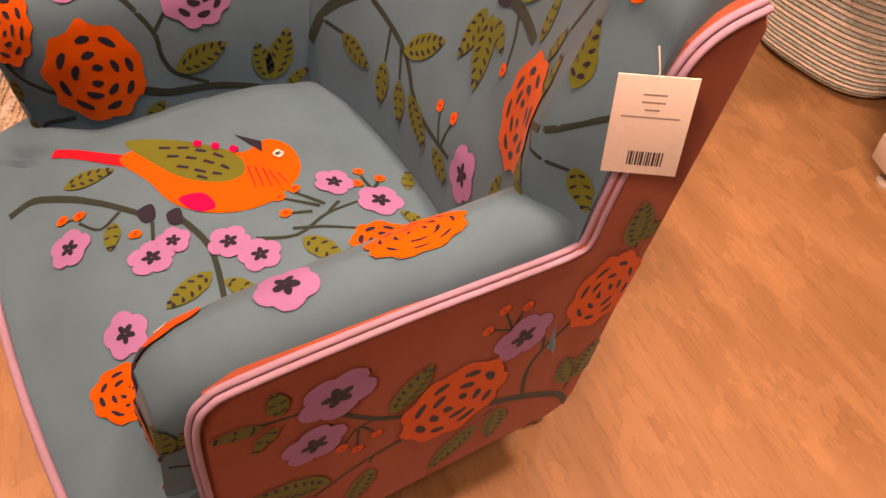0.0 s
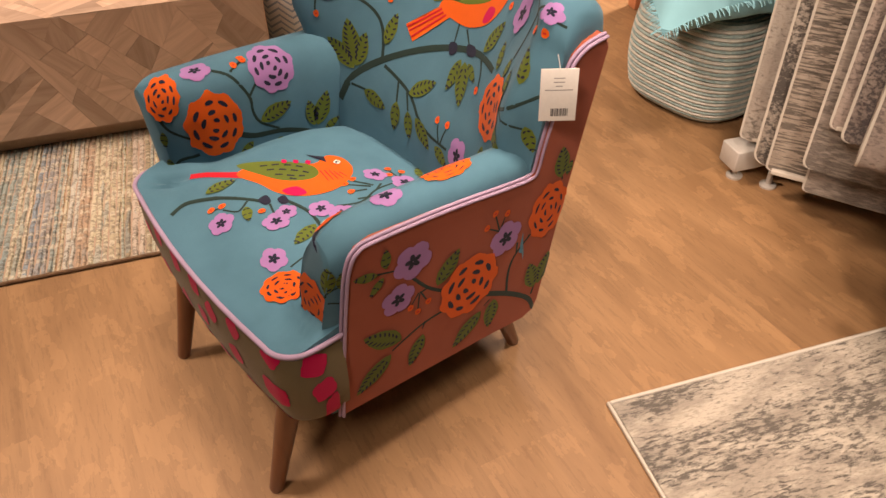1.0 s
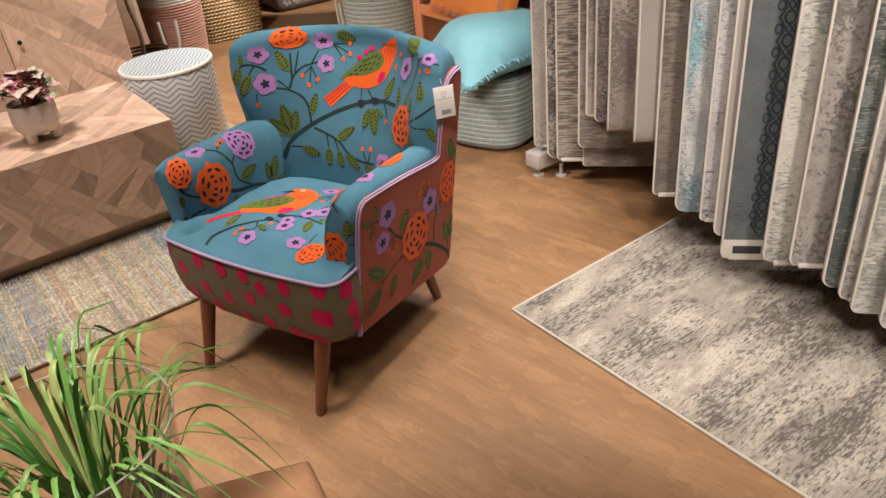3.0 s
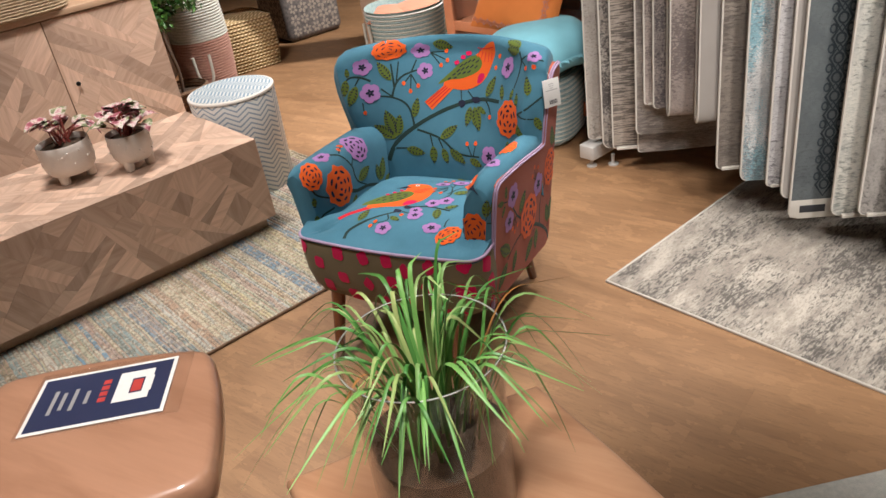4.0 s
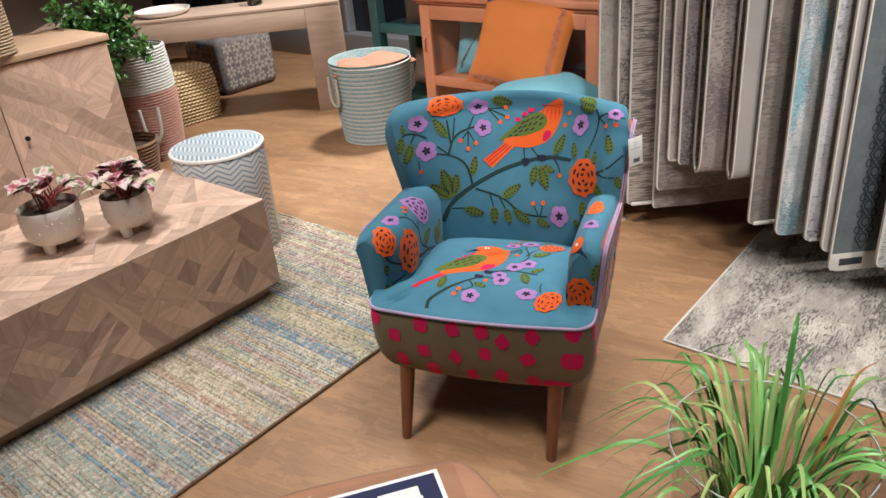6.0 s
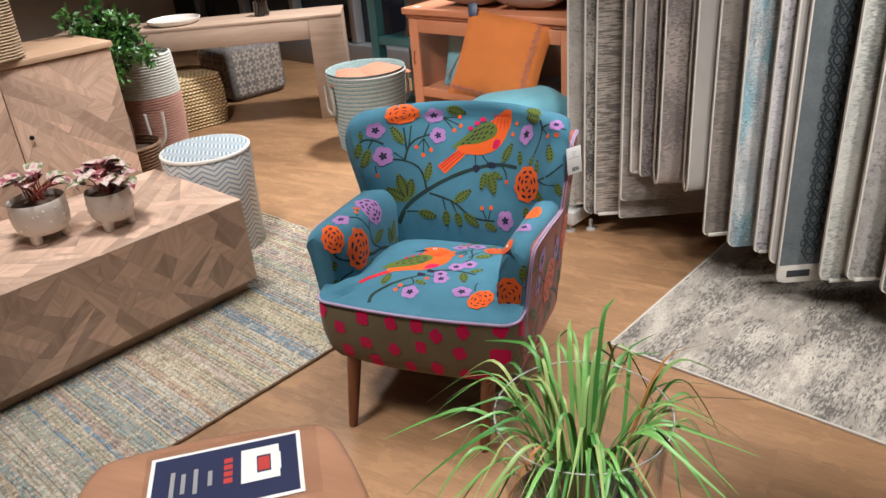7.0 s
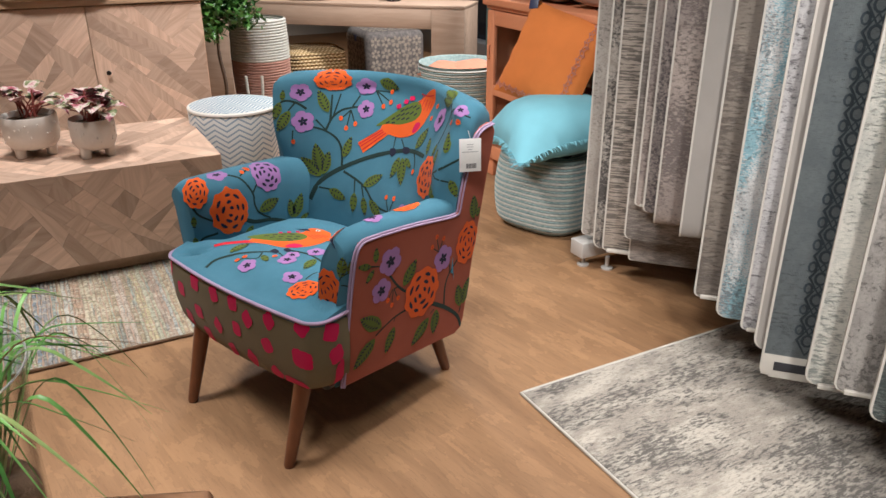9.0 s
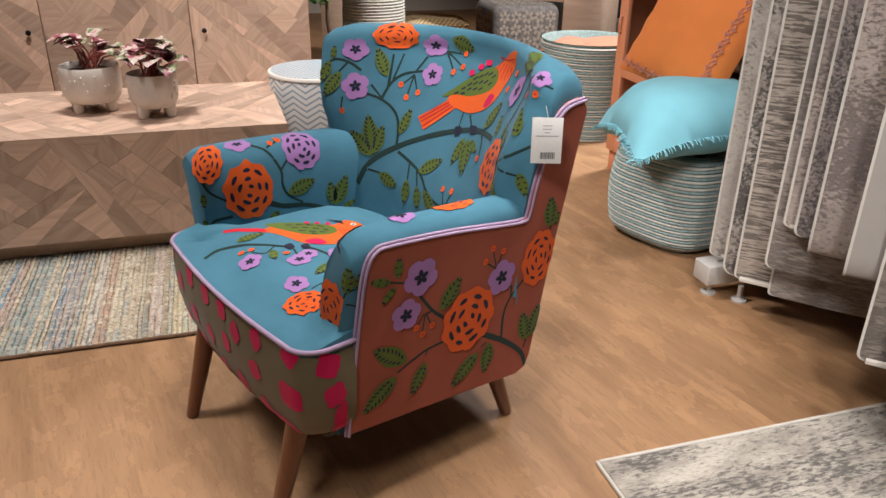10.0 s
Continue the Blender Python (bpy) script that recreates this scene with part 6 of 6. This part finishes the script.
rng = random.Random(61)
for turn in (0, 90, 180, 270, None):
    for i in range(5):
        for j in range(4 if turn is not None else 5):
            u = -0.172 + 0.086 * i
            if turn is None:
                m = pose(u, -0.172 + 0.086 * j, 0.4215, 0, 0, rng.uniform(0, 60))
            else:
                m = pose(0, 0, 0, 0, 0, turn) @ face_pose((u, -0.2515, 0.083 + 0.086 * j), (1, 0, 0), (0, 0, 1)) @ pose(0, 0, 0, 0, 0, rng.uniform(0, 60))
            printed_flower(bm, m, 0.047 * rng.uniform(0.85, 1.1))
tagged(part("flower_print", bm, PRINT_CREAM, pp, "cream printed flowers", smooth=False), kind="stuff")
part("label", box(-0.02, -0.257, 0.33, 0.03, -0.252, 0.38, 0.001), NAVY_INK, pp, "dark label")

hp = thing("blush_basket", "tall rope basket, cream above and blush below, with handles", "basket", pose(-2.62, 1.77, 0))
bm = bmesh.new()
n = 40
for i in range(n):
    t = (i + 0.5) / n
    r = 0.15 + 0.03 * math.sin(t * 2.4)
    z = 0.0165 * (i + 0.5)
    add_lathe(bm, [(r - 0.01, z - 0.0085), (r, z - 0.005), (r + 0.004, z), (r, z + 0.005), (r - 0.01, z + 0.0085)], 40, index=0 if t < 0.62 else 1, caps=False)
add_lathe(bm, [(0.14, 0.0), (0.14, 0.64)], 24, index=1)
tagged(part("wall", bm, (ROPE_PINK, ROPE_WHITE), hp), kind="stuff")
for q in (-0.05, 0.05):
    bm = bmesh.new()
    a = radians(-50)
    c, s = math.cos(a), math.sin(a)
    add_tube(bm, smooth_line([(0.21 * c - s * q, 0.21 * s + c * q, 0.34), (0.205 * c - s * q * 0.8, 0.205 * s + c * q * 0.8, 0.2), (0.2 * c, 0.2 * s, 0.13)]), 0.009, 8)
    part("handle", bm, ROPE_WHITE, hp, "cream cotton handle")

# little tree in a wicker basket
tree = thing("potted_tree", "small clipped tree with bushy green crown in a wicker basket", "potted tree", pose(-2.50, 1.40, 0))
bm = bmesh.new()
for i in range(11):
    z = 0.012 + 0.02 * i
    r = 0.125 + 0.0035 * i
    add_lathe(bm, [(r - 0.01, z - 0.011), (r + 0.004, z), (r - 0.01, z + 0.011)], 36, caps=False)
tagged(part("wicker_basket", bm, WICKER, tree, "brown wicker basket"), kind="stuff")
bm = bmesh.new()
add_lathe(bm, [(0.115, 0.0), (0.145, 0.17), (0.05, 0.18)], 28)
part("soil", bm, SOIL, tree)
bm = bmesh.new()
add_tube(bm, smooth_line([(0, 0, 0.16), (0.012, 0.01, 0.32), (-0.01, 0.0, 0.5), (0.0, 0.0, 0.68), (0.0, 0.0, 0.80)]), [0.011] * 17 + [0.009] * 16, 10)
rng = random.Random(21)
limbs = []
for k in range(26):
    a, e = rng.uniform(0, 2 * math.pi), rng.uniform(-0.3, 1.3)
    d = Vector((math.cos(a) * math.cos(e), math.sin(a) * math.cos(e), math.sin(e)))
    root = Vector((0, 0, rng.uniform(0.64, 0.80)))
    tip = root + d * rng.uniform(0.11, 0.24)
    add_tube(bm, [root, root.lerp(tip, 0.5) + Vector((0, 0, 0.01)), tip], [0.005, 0.0035, 0.002], 6)
    limbs.append((root, tip))
part("trunk", bm, BARK, tree)
bm = bmesh.new()
for k in range(2300):
    root, tip = rng.choice(limbs)
    p = root.lerp(tip, rng.uniform(0.35, 1.15)) + Vector((rng.gauss(0, 0.026), rng.gauss(0, 0.026), rng.gauss(0, 0.024)))
    d = Vector((rng.gauss(0, 1), rng.gauss(0, 1), rng.gauss(0.2, 0.7))).normalized()
    s = d.cross(Vector((rng.gauss(0, 1), rng.gauss(0, 1), 1.5))).normalized()
    L = rng.uniform(0.034, 0.060)
    w = L * 0.27
    upv = s.cross(d)
    v = [bm.verts.new(q) for q in (p, p + d * L * 0.4 + s * w + upv * 0.002, p + d * L, p + d * L * 0.4 - s * w + upv * 0.002, p + d * L * 0.45 - upv * 0.003)]
    bm.faces.new((v[0], v[1], v[4])), bm.faces.new((v[1], v[2], v[4])), bm.faces.new((v[2], v[3], v[4])), bm.faces.new((v[3], v[0], v[4]))
part("crown", bm, TREE_LEAF, tree, "dense dark green leaves", smooth=False)


# ---- hanging rugs ----
RUG_TURN = 47.0


def rack_line(a):
    """Depth of the rugs' front edges along the rack, which stands a little askew."""
    return 1.09 - 0.14 * a

rack = thing("rug_rack", "grey steel display rack that carries the hanging rugs", "display rack", grid(0, 0))
part("base", box(-0.345, 1.115, 0.05, -0.270, 2.2, 0.112, 0.004), METAL, rack, "grey steel base")
part("cross_beam", box(-0.269, 1.95, 0.048, 2.2, 1.99, 0.078, 0.004), METAL, rack, "grey steel beam")
part("top_beam", box(-0.30, 1.55, 2.08, 2.92, 1.62, 2.15, 0.004), METAL, rack)
for a in (-0.297, 2.85):
    part("post", box(a, 1.55, 0.116, a + 0.065, 1.62, 2.079, 0.004), METAL, rack)
for a, b in ((-0.315, 1.158), (-0.246, 1.219), (-0.31, 2.1), (2.1, 1.97)):
    bm = bmesh.new()
    add_lathe(bm, [(0.022, 0.0), (0.023, 0.006), (0.008, 0.010), (0.008, 0.05)], 16, centre=(a, b))
    part("levelling_foot", bm, METAL, rack, "round levelling foot")


def hanging_rug(a, zb, style, depth=0.95, fold=0.0, thick=0.010, seed=0, back="back", still=False, set_back=0.0):
    """A rug over a rail, seen along its front edge; fold: the gap of a U where it is doubled."""
    rng = random.Random(seed)
    top = 2.06
    ph, amp = rng.uniform(0, 6), rng.uniform(0.003, 0.008)
    lean = rng.uniform(-0.01, 0.012)
    wave, R = 0.010, rng.uniform(0.008, 0.036)
    if still:
        amp, lean, wave = 0.0, 0.0, 0.0
    prof = []
    n = 18
    drop = 1.1 * fold
    for i in range(n + 1):
        z = top + (zb + drop - top) * i / n
        prof.append((0.0, z))
    if not fold:
        prof = prof[:-1] + [(0.0, zb + q) for q in (0.045, 0.030, 0.018, 0.009, 0.003, 0.0)]
    if fold:
        for k in range(1, 10):
            t = math.pi * k / 10
            prof.append((fold / 2 - fold / 2 * math.cos(t), zb + drop - drop * math.sin(t)))
        for i in range(n + 1):
            prof.append((fold, zb + drop + (top - zb - drop) * i / n))
    bs = [0.0, 0.012, 0.05, 0.12, 0.25, 0.5, 0.75, depth]

    def skin(b0s, th, out):
        bm = bmesh.new()
        rows_f, rows_b = [], []
        for i, (pa, z) in enumerate(prof):
            q0, q1 = Vector(prof[max(i - 1, 0)]), Vector(prof[min(i + 1, len(prof) - 1)])
            t = (q1 - q0).normalized()
            nrm = Vector((-t.y, t.x))
            rf, rb = [], []
            for b in b0s:
                if not fold and z < zb + R:
                    b += (R - math.sqrt(max(R * R - (R - z + zb) ** 2, 0))) * max(1 - b / 0.25, 0)
                sway = amp * math.sin(z * 3.1 + ph) * (1 - 0.5 * b) + lean * (b + (2.0 - z) * 0.5) + wave * math.sin(b * 6 + ph) * (1 if z < 1.9 else 0)
                rf.append((pa + sway + nrm.x * th, b, z + nrm.y * th))
                rb.append((pa + sway - nrm.x * out, b, z - nrm.y * out))
            rows_f.append(rf)
            rows_b.append(rb)
        f = add_grid(bm, rows_f, index=0)
        g = add_grid(bm, rows_b, index=1)
        for j in (0, len(b0s) - 1):
            for i in range(len(prof) - 1):
                bm.faces.new((f[i][j], f[i + 1][j], g[i + 1][j], g[i][j]))
        for i in (0, len(prof) - 1):
            for j in range(len(b0s) - 1):
                bm.faces.new((f[i][j], f[i][j + 1], g[i][j + 1], g[i][j]))
        bmesh.ops.recalc_face_normals(bm, faces=bm.faces)
        return bm

    label = {"pale": "pale grey", "dotted": "dark dotted grey", "ribbed": "ribbed taupe", "taupe": "taupe", "blush": "blush grey", "plum": "plum speckled", "back": "plain grey-backed",
             "olive": "brown-grey", "ice": "ice blue and silver", "silver": "silver grey abstract", "slate": "slate blue bordered", "white": "ivory distressed", "stone": "stone grey", "forest": "dark green"}[style]
    ob = thing("hanging_rug", label + " woven rug hanging from the rack", "rug", grid(a, rack_line(a) + set_back, 0, -RUG_TURN), group="hanging rugs")
    face, rear = RUG_STYLES[style], RUG_STYLES[back]
    part("carpet", skin(bs, thick / 2, thick / 2), (face, rear), ob)
    part("binding", skin([-0.003, 0.0025], thick / 2 + 0.0006, thick / 2 + 0.0006), BIND, ob, "pale bound edge")
    if not fold:
        part("hem", box(-thick / 2 - 0.002 + lean * 1.0, R, zb - 0.004, thick / 2 + 0.002 + lean * 1.0, depth, zb + 0.008, 0.002), BIND, ob, "pale bottom hem")
    return ob


RUGS = [
    # a, height of the lower edge, style, fold
    (-0.305, 0.138, "pale", 0.0), (-0.218, 0.122, "dotted", 0.0), (-0.158, 0.131, "ribbed", 0.0), (-0.030, 0.233, "taupe", 0.0), (0.012, 0.370, "blush", 0.0),
    (0.058, 0.362, "plum", 0.0), (0.124, 0.360, "plum", 0.062), (0.252, 0.367, "blush", 0.050), (0.353, 0.198, "olive", 0.0), (0.454, 0.182, "ice", 0.0),
    (0.556, 0.195, "silver", 0.0), (0.612, 0.170, "back", 0.0), (0.650, 0.106, "slate", 0.0), (0.798, 0.162, "white", 0.0), (0.880, 0.198, "stone", 0.0), (0.980, 0.190, "forest", 0.0),
    (1.034, 0.175, "stone", 0.0), (1.072, 0.155, "white", 0.0), (1.15, 0.15, "silver", 0.0), (1.23, 0.17, "plum", 0.0), (1.31, 0.14, "taupe", 0.0), (1.41, 0.16, "slate", 0.0),
    (1.50, 0.15, "pale", 0.0), (1.60, 0.17, "forest", 0.0), (1.71, 0.15, "ribbed", 0.0), (1.83, 0.15, "stone", 0.0), (1.95, 0.15, "pale", 0.0),
]
for k, (a, zb, style, fold) in enumerate(RUGS):
    r = hanging_rug(a, zb, style, fold=fold, seed=40 + k, still=style == "slate", back="blush" if style == "plum" and fold else "back")
    if style == "slate" and k < 14:
        bm = bmesh.new()
        for i in range(30):
            z = 0.225 + 0.060 * i
            for dy, dz, ry, rz, sides in ((0, 0, 0.026, 0.042, 4), (0, 0, 0.013, 0.016, 10), (-0.024, 0.030, 0.009, 0.013, 8), (0.024, 0.030, 0.009, 0.013, 8)):
                pts = [(0.0, 0.098 + dy + ry * math.cos(2 * math.pi * q / sides), z + dz + rz * math.sin(2 * math.pi * q / sides)) for q in range(sides + 1)]
                add_tube(bm, pts, 0.0036, 4, caps=False)
        tagged(part("border_pattern", bm, SLATE_INK, r, "dark ornamental border", matrix=Matrix.Translation((0.0055, 0, 0)) @ Matrix.Diagonal((0.3, 1, 1, 1))), kind="stuff")
        part("end_margin", box(0.0056, 0.002, zb + 0.003, 0.0072, 0.70, zb + 0.066, 0.0005), BIND, r, "cream woven end")
        part("label", box(0.0076, 0.03, zb + 0.020, 0.0092, 0.11, zb + 0.046, 0.0005), INK, r, "black woven label")

hanging_rug(-0.08, 0.120, "taupe", depth=0.8, seed=91, set_back=0.07)

# ---- varnished stools and the glass vase in the foreground ----
def stool_top(pts, z, thick, bow=0.045, n=14):
    """A slab with bowed sides and a deep rounded edge. pts: four corners, anticlockwise."""
    bm = bmesh.new()
    loop = []
    c = sum((Vector(p) for p in pts), Vector((0, 0))) / len(pts)
    for i, p in enumerate(pts):
        q = Vector(pts[(i + 1) % len(pts)])
        p = Vector(p)
        out = Vector(((q - p).y, -(q - p).x)).normalized()
        for k in range(n):
            t = k / n
            loop.append(p.lerp(q, t) + out * bow * (q - p).length * 4 * t * (1 - t))
    # soften the corners
    if bow > 0.02:
        loop = [(loop[i - 1] + 2 * loop[i] + loop[(i + 1) % len(loop)]) / 4 for i in range(len(loop))]
    rows = []
    for f, dz in ((0.30, 0.0), (0.80, 0.0), (0.93, -0.0005), (0.965, -0.003), (0.985, -0.009), (1.0, -0.022), (0.995, -thick * 0.75), (0.97, -thick), (0.5, -thick)):
        rows.append([(c.x + (p.x - c.x) * f, c.y + (p.y - c.y) * f, z + dz) for p in loop])
    vs = add_grid(bm, rows, close_u=True)
    bm.faces.new(vs[0]), bm.faces.new(list(reversed(vs[-1])))
    bmesh.ops.recalc_face_normals(bm, faces=bm.faces)
    return bm


def wood_stool(pts, z, thick, material, label, bow=0.045):
    ob = thing("wooden_stool", label, "stool", pose(0, 0, 0))
    part("top", stool_top(pts, z, thick, bow), material, ob)
    c = sum((Vector(p) for p in pts), Vector((0, 0))) / 4
    for p in pts:
        q = c.lerp(Vector(p), 0.52)
        foot = c.lerp(Vector(p), 0.60)
        bm = bmesh.new()
        add_tube(bm, [(foot.x, foot.y, 0), (q.x, q.y, z - thick + 0.004)], [0.014, 0.021], 14)
        part("leg", bm, material, ob, "turned leg")
    return ob


wood_stool([(-0.045, -1.290), (0.115, -1.62), (0.455, -1.335), (0.250, -1.108)], 0.757, 0.055, WALNUT, "tall dark walnut stool with a rounded top")
wood_stool([(0.338, -1.126), (0.690, -1.357), (1.015, -0.991), (0.663, -0.760)], 0.505, 0.05, WALNUT_LIGHT, "lower varnished wooden stool carrying the glass vase", 0.012)

# the card in its clear sleeve
M_CARD = face_pose((0.117, -1.376, 0.7575), (0.294 - 0.117, -1.256 + 1.376, 0), (0.046 - 0.117, -1.272 + 1.376, 0))
card = thing("price_sheet", "navy printed price sheet in a clear plastic sleeve on the stool", "price sheet", M_CARD)
part("sleeve", box(-0.008, -0.006, 0.0, 0.238, 0.145, 0.0012, 0.0003), PANE, card, "clear plastic sleeve")
part("sheet", box(0.0, 0.0, 0.0014, 0.214, 0.132, 0.0022, 0), PAPER, card, "white-edged sheet")
part("print", box(0.006, 0.006, 0.0024, 0.208, 0.126, 0.0026, 0), NAVY_INK, card, "navy printed field")
bm = bmesh.new()
for x0, y0, x1, y1 in ((0.128, 0.040, 0.150, 0.110), (0.150, 0.092, 0.182, 0.110), (0.150, 0.040, 0.182, 0.056), (0.170, 0.056, 0.184, 0.092)):
    add_box(bm, x0, y0, 0.0027, x1, y1, 0.0030)
part("emblem", bm, PAPER, card, "white block emblem", smooth=False)
bm = bmesh.new()
add_box(bm, 0.152, 0.060, 0.0027, 0.168, 0.088, 0.0030)
for k in range(4):
    add_box(bm, 0.104, 0.048 + 0.014 * k, 0.0027, 0.116, 0.058 + 0.014 * k, 0.0030)
part("red_mark", bm, RED_INK, card, "red block mark", smooth=False)
bm = bmesh.new()
for k, (w, x) in enumerate(((0.03, 0.082), (0.05, 0.062), (0.04, 0.045), (0.055, 0.030))):
    add_box(bm, x, 0.066 - w / 2, 0.0027, x + 0.006, 0.066 + w / 2, 0.0030)
part("text_bars", bm, GREY_INK, card, "pale text bars", smooth=False)

# vase
VASE = (0.632, -1.066)
vase = thing("glass_vase", "clear cylindrical glass vase with soil and a green grass plant", "vase", pose(VASE[0], VASE[1], 0.5055))
bm = bmesh.new()
add_lathe(bm, [(0.095, 0.0), (0.106, 0.004), (0.110, 0.02), (0.110, 0.17), (0.113, 0.245), (0.1185, 0.295), (0.1225, 0.309), (0.1222, 0.3125), (0.1195, 0.3115), (0.1155, 0.295), (0.110, 0.245), (0.107, 0.17), (0.107, 0.018), (0.095, 0.010)], 72)
part("glass_wall", bm, VASE_GLASS, vase).visible_shadow = False
# thin ring in the whitish glass, standing in for light caught on the rim
bm = bmesh.new()
add_tube(bm, [(0.1212 * math.cos(radians(6 * k)), 0.1212 * math.sin(radians(6 * k)), 0.3118) for k in range(61)], 0.0013, 8, caps=False)
part("rim", bm, RIM_GLASS, vase, "rounded glass rim, its pale highlight put into the colour")
bm = bmesh.new()
add_lathe(bm, [(0.092, 0.0115), (0.1055, 0.02), (0.1055, 0.138), (0.09, 0.150), (0.02, 0.155)], 32)
part("soil", bm, SOIL, vase)
rng = random.Random(77)


def blade(bm, root, heading, reach, rise, droop, width, bend=1.25):
    """One narrow, folded blade that rises, arches over and hangs at its tip."""
    d = Vector((math.cos(heading), math.sin(heading), 0))
    s = Vector((-d.y, d.x, 0))
    rows = []
    n = 16
    tw, swing = rng.uniform(-0.9, 0.9), rng.uniform(-0.05, 0.05)
    for i in range(n + 1):
        t = i / n
        p = Vector(root) + d * reach * t ** bend + s * swing * t * t + Vector((0, 0, rise * math.sin(min(t * 2.5, 1.65)) - droop * max(t - 0.35, 0) ** 1.7))
        w = width * (0.62 + 0.38 * min(t * 4, 1)) * (1 - t ** 3) + 0.0003
        sv = (s * math.cos(tw * t) + Vector((0, 0, 1)) * math.sin(tw * t)) * w
        rows.append([p - sv, p + Vector((0, 0, -w * 0.5)), p + sv])
    add_grid(bm, rows)


grass = {"g": bmesh.new(), "p": bmesh.new(), "d": bmesh.new()}
for k in range(84):
    hd = rng.uniform(0, 2 * math.pi)
    rad = rng.uniform(0, 0.060)
    root = (rad * math.cos(hd), rad * math.sin(hd), 0.148)
    q = rng.random()
    kind = "d" if q > 0.98 else ("p" if q > 0.72 else "g")
    reach = rng.triangular(0.07, 0.265, 0.18)
    rise = rng.uniform(0.165, 0.235) - 0.10 * max(reach - 0.20, 0)
    blade(grass[kind], root, hd + rng.uniform(-0.5, 0.5), reach, rise, rng.uniform(0.05, 0.26), rng.uniform(0.0020, 0.0038))
for k in range(24):
    hd = rng.uniform(0, 2 * math.pi)
    root = (0.07 * math.cos(hd), 0.07 * math.sin(hd), 0.148)
    blade(grass["p" if rng.random() > 0.8 else "g"], root, hd + rng.uniform(-0.7, 0.7), rng.uniform(0.06, 0.19), rng.uniform(0.175, 0.215), rng.uniform(0.12, 0.40), rng.uniform(0.0020, 0.0032), 0.95)
for k in range(5):
    hd = rng.uniform(0, 2 * math.pi)
    blade(grass["p" if k % 3 == 0 else "g"], (0.02 * math.cos(hd), 0.02 * math.sin(hd), 0.148), hd, rng.uniform(0.02, 0.09), rng.uniform(0.24, 0.31), 0.02, 0.0034)
plant = thing("grass_plant", "green arching grass plant growing in the glass vase", "plant", pose(VASE[0], VASE[1], 0.5055))
tagged(part("blade_tuft", grass["g"], GRASS, plant, "arching green blades"), kind="stuff")
tagged(part("pale_blade_tuft", grass["p"], GRASS_PALE, plant, "yellow-green blades"), kind="stuff")
tagged(part("dry_blade_tuft", grass["d"], GRASS_DRY, plant, "dry orange-brown blades"), kind="stuff")

# cream rug under the stools
cream = thing("cream_rug", "thick cream wool rug with black brush-stroke marks", "rug", pose(1.385, -0.215, 0, 0, 0, 36))
part("carpet", box(-1.15, -0.9, 0.0, 0.0, 0.0, 0.030, 0.010, 3), ROPE_WHITE, cream, "cream wool carpet")
for x0, y0, x1, y1, t in ((-0.16, -0.075, -0.01, -0.05, 4), (-0.35, -0.20, -0.12, -0.17, -3), (-0.62, -0.12, -0.42, -0.095, 5)):
    part("stroke", box(x0, y0, 0.0295, x1, y1, 0.0315, 0.001, matrix=pose(0, 0, 0, 0, 0, t)), INK, cream, "black brush-stroke mark")

# ---- floor planks, last ----
PW, PL = 0.19, 1.25
rng = random.Random(9)
plank_mesh = bpy.data.meshes.new("plank")
hx, hy, c = PL / 2, PW / 2, 0.0
plank_mesh.from_pydata([(-hx, -hy, -0.004), (hx, -hy, -0.004), (hx, hy, -0.004), (-hx, hy, -0.004), (-hx + c, -hy + c, 0), (hx - c, -hy + c, 0), (hx - c, hy - c, 0), (-hx + c, hy - c, 0)], [],
                       [(4, 5, 6, 7), (0, 1, 5, 4), (1, 2, 6, 5), (2, 3, 7, 6), (3, 0, 4, 7)])
plank_mesh.materials.append(FLOOR_WOOD)
rest = []
turn = pose(0, 0, 0, 0, 0, PLANK_TURN)
for j in range(-32, 40):
    shift = rng.uniform(0, PL)
    for i in range(-6, 6):
        m = turn @ Matrix.Translation((i * PL + shift, j * PW, 0))
        p = m.translation
        near = -1.9 < p.x < 1.9 and -1.5 < p.y < 3.0
        if near:
            ob = new("plank", plank_mesh)
            ob.parent = floor
            ob.matrix_basis = m
        elif -7.5 < p.x < 6 and -5 < p.y < 7:
            rest.append(m)
verts, faces = [], []
for m in rest:
    base = len(verts)
    verts += [m @ v.co for v in plank_mesh.vertices]
    faces += [tuple(base + i for i in f.vertices) for f in plank_mesh.polygons]
me = bpy.data.meshes.new("far_planks")
me.from_pydata([tuple(v) for v in verts], [], faces)
me.materials.append(FLOOR_WOOD)
far = new("far_planks", me)
far.parent = floor
tagged(far, "light oak planks further off", kind="stuff")
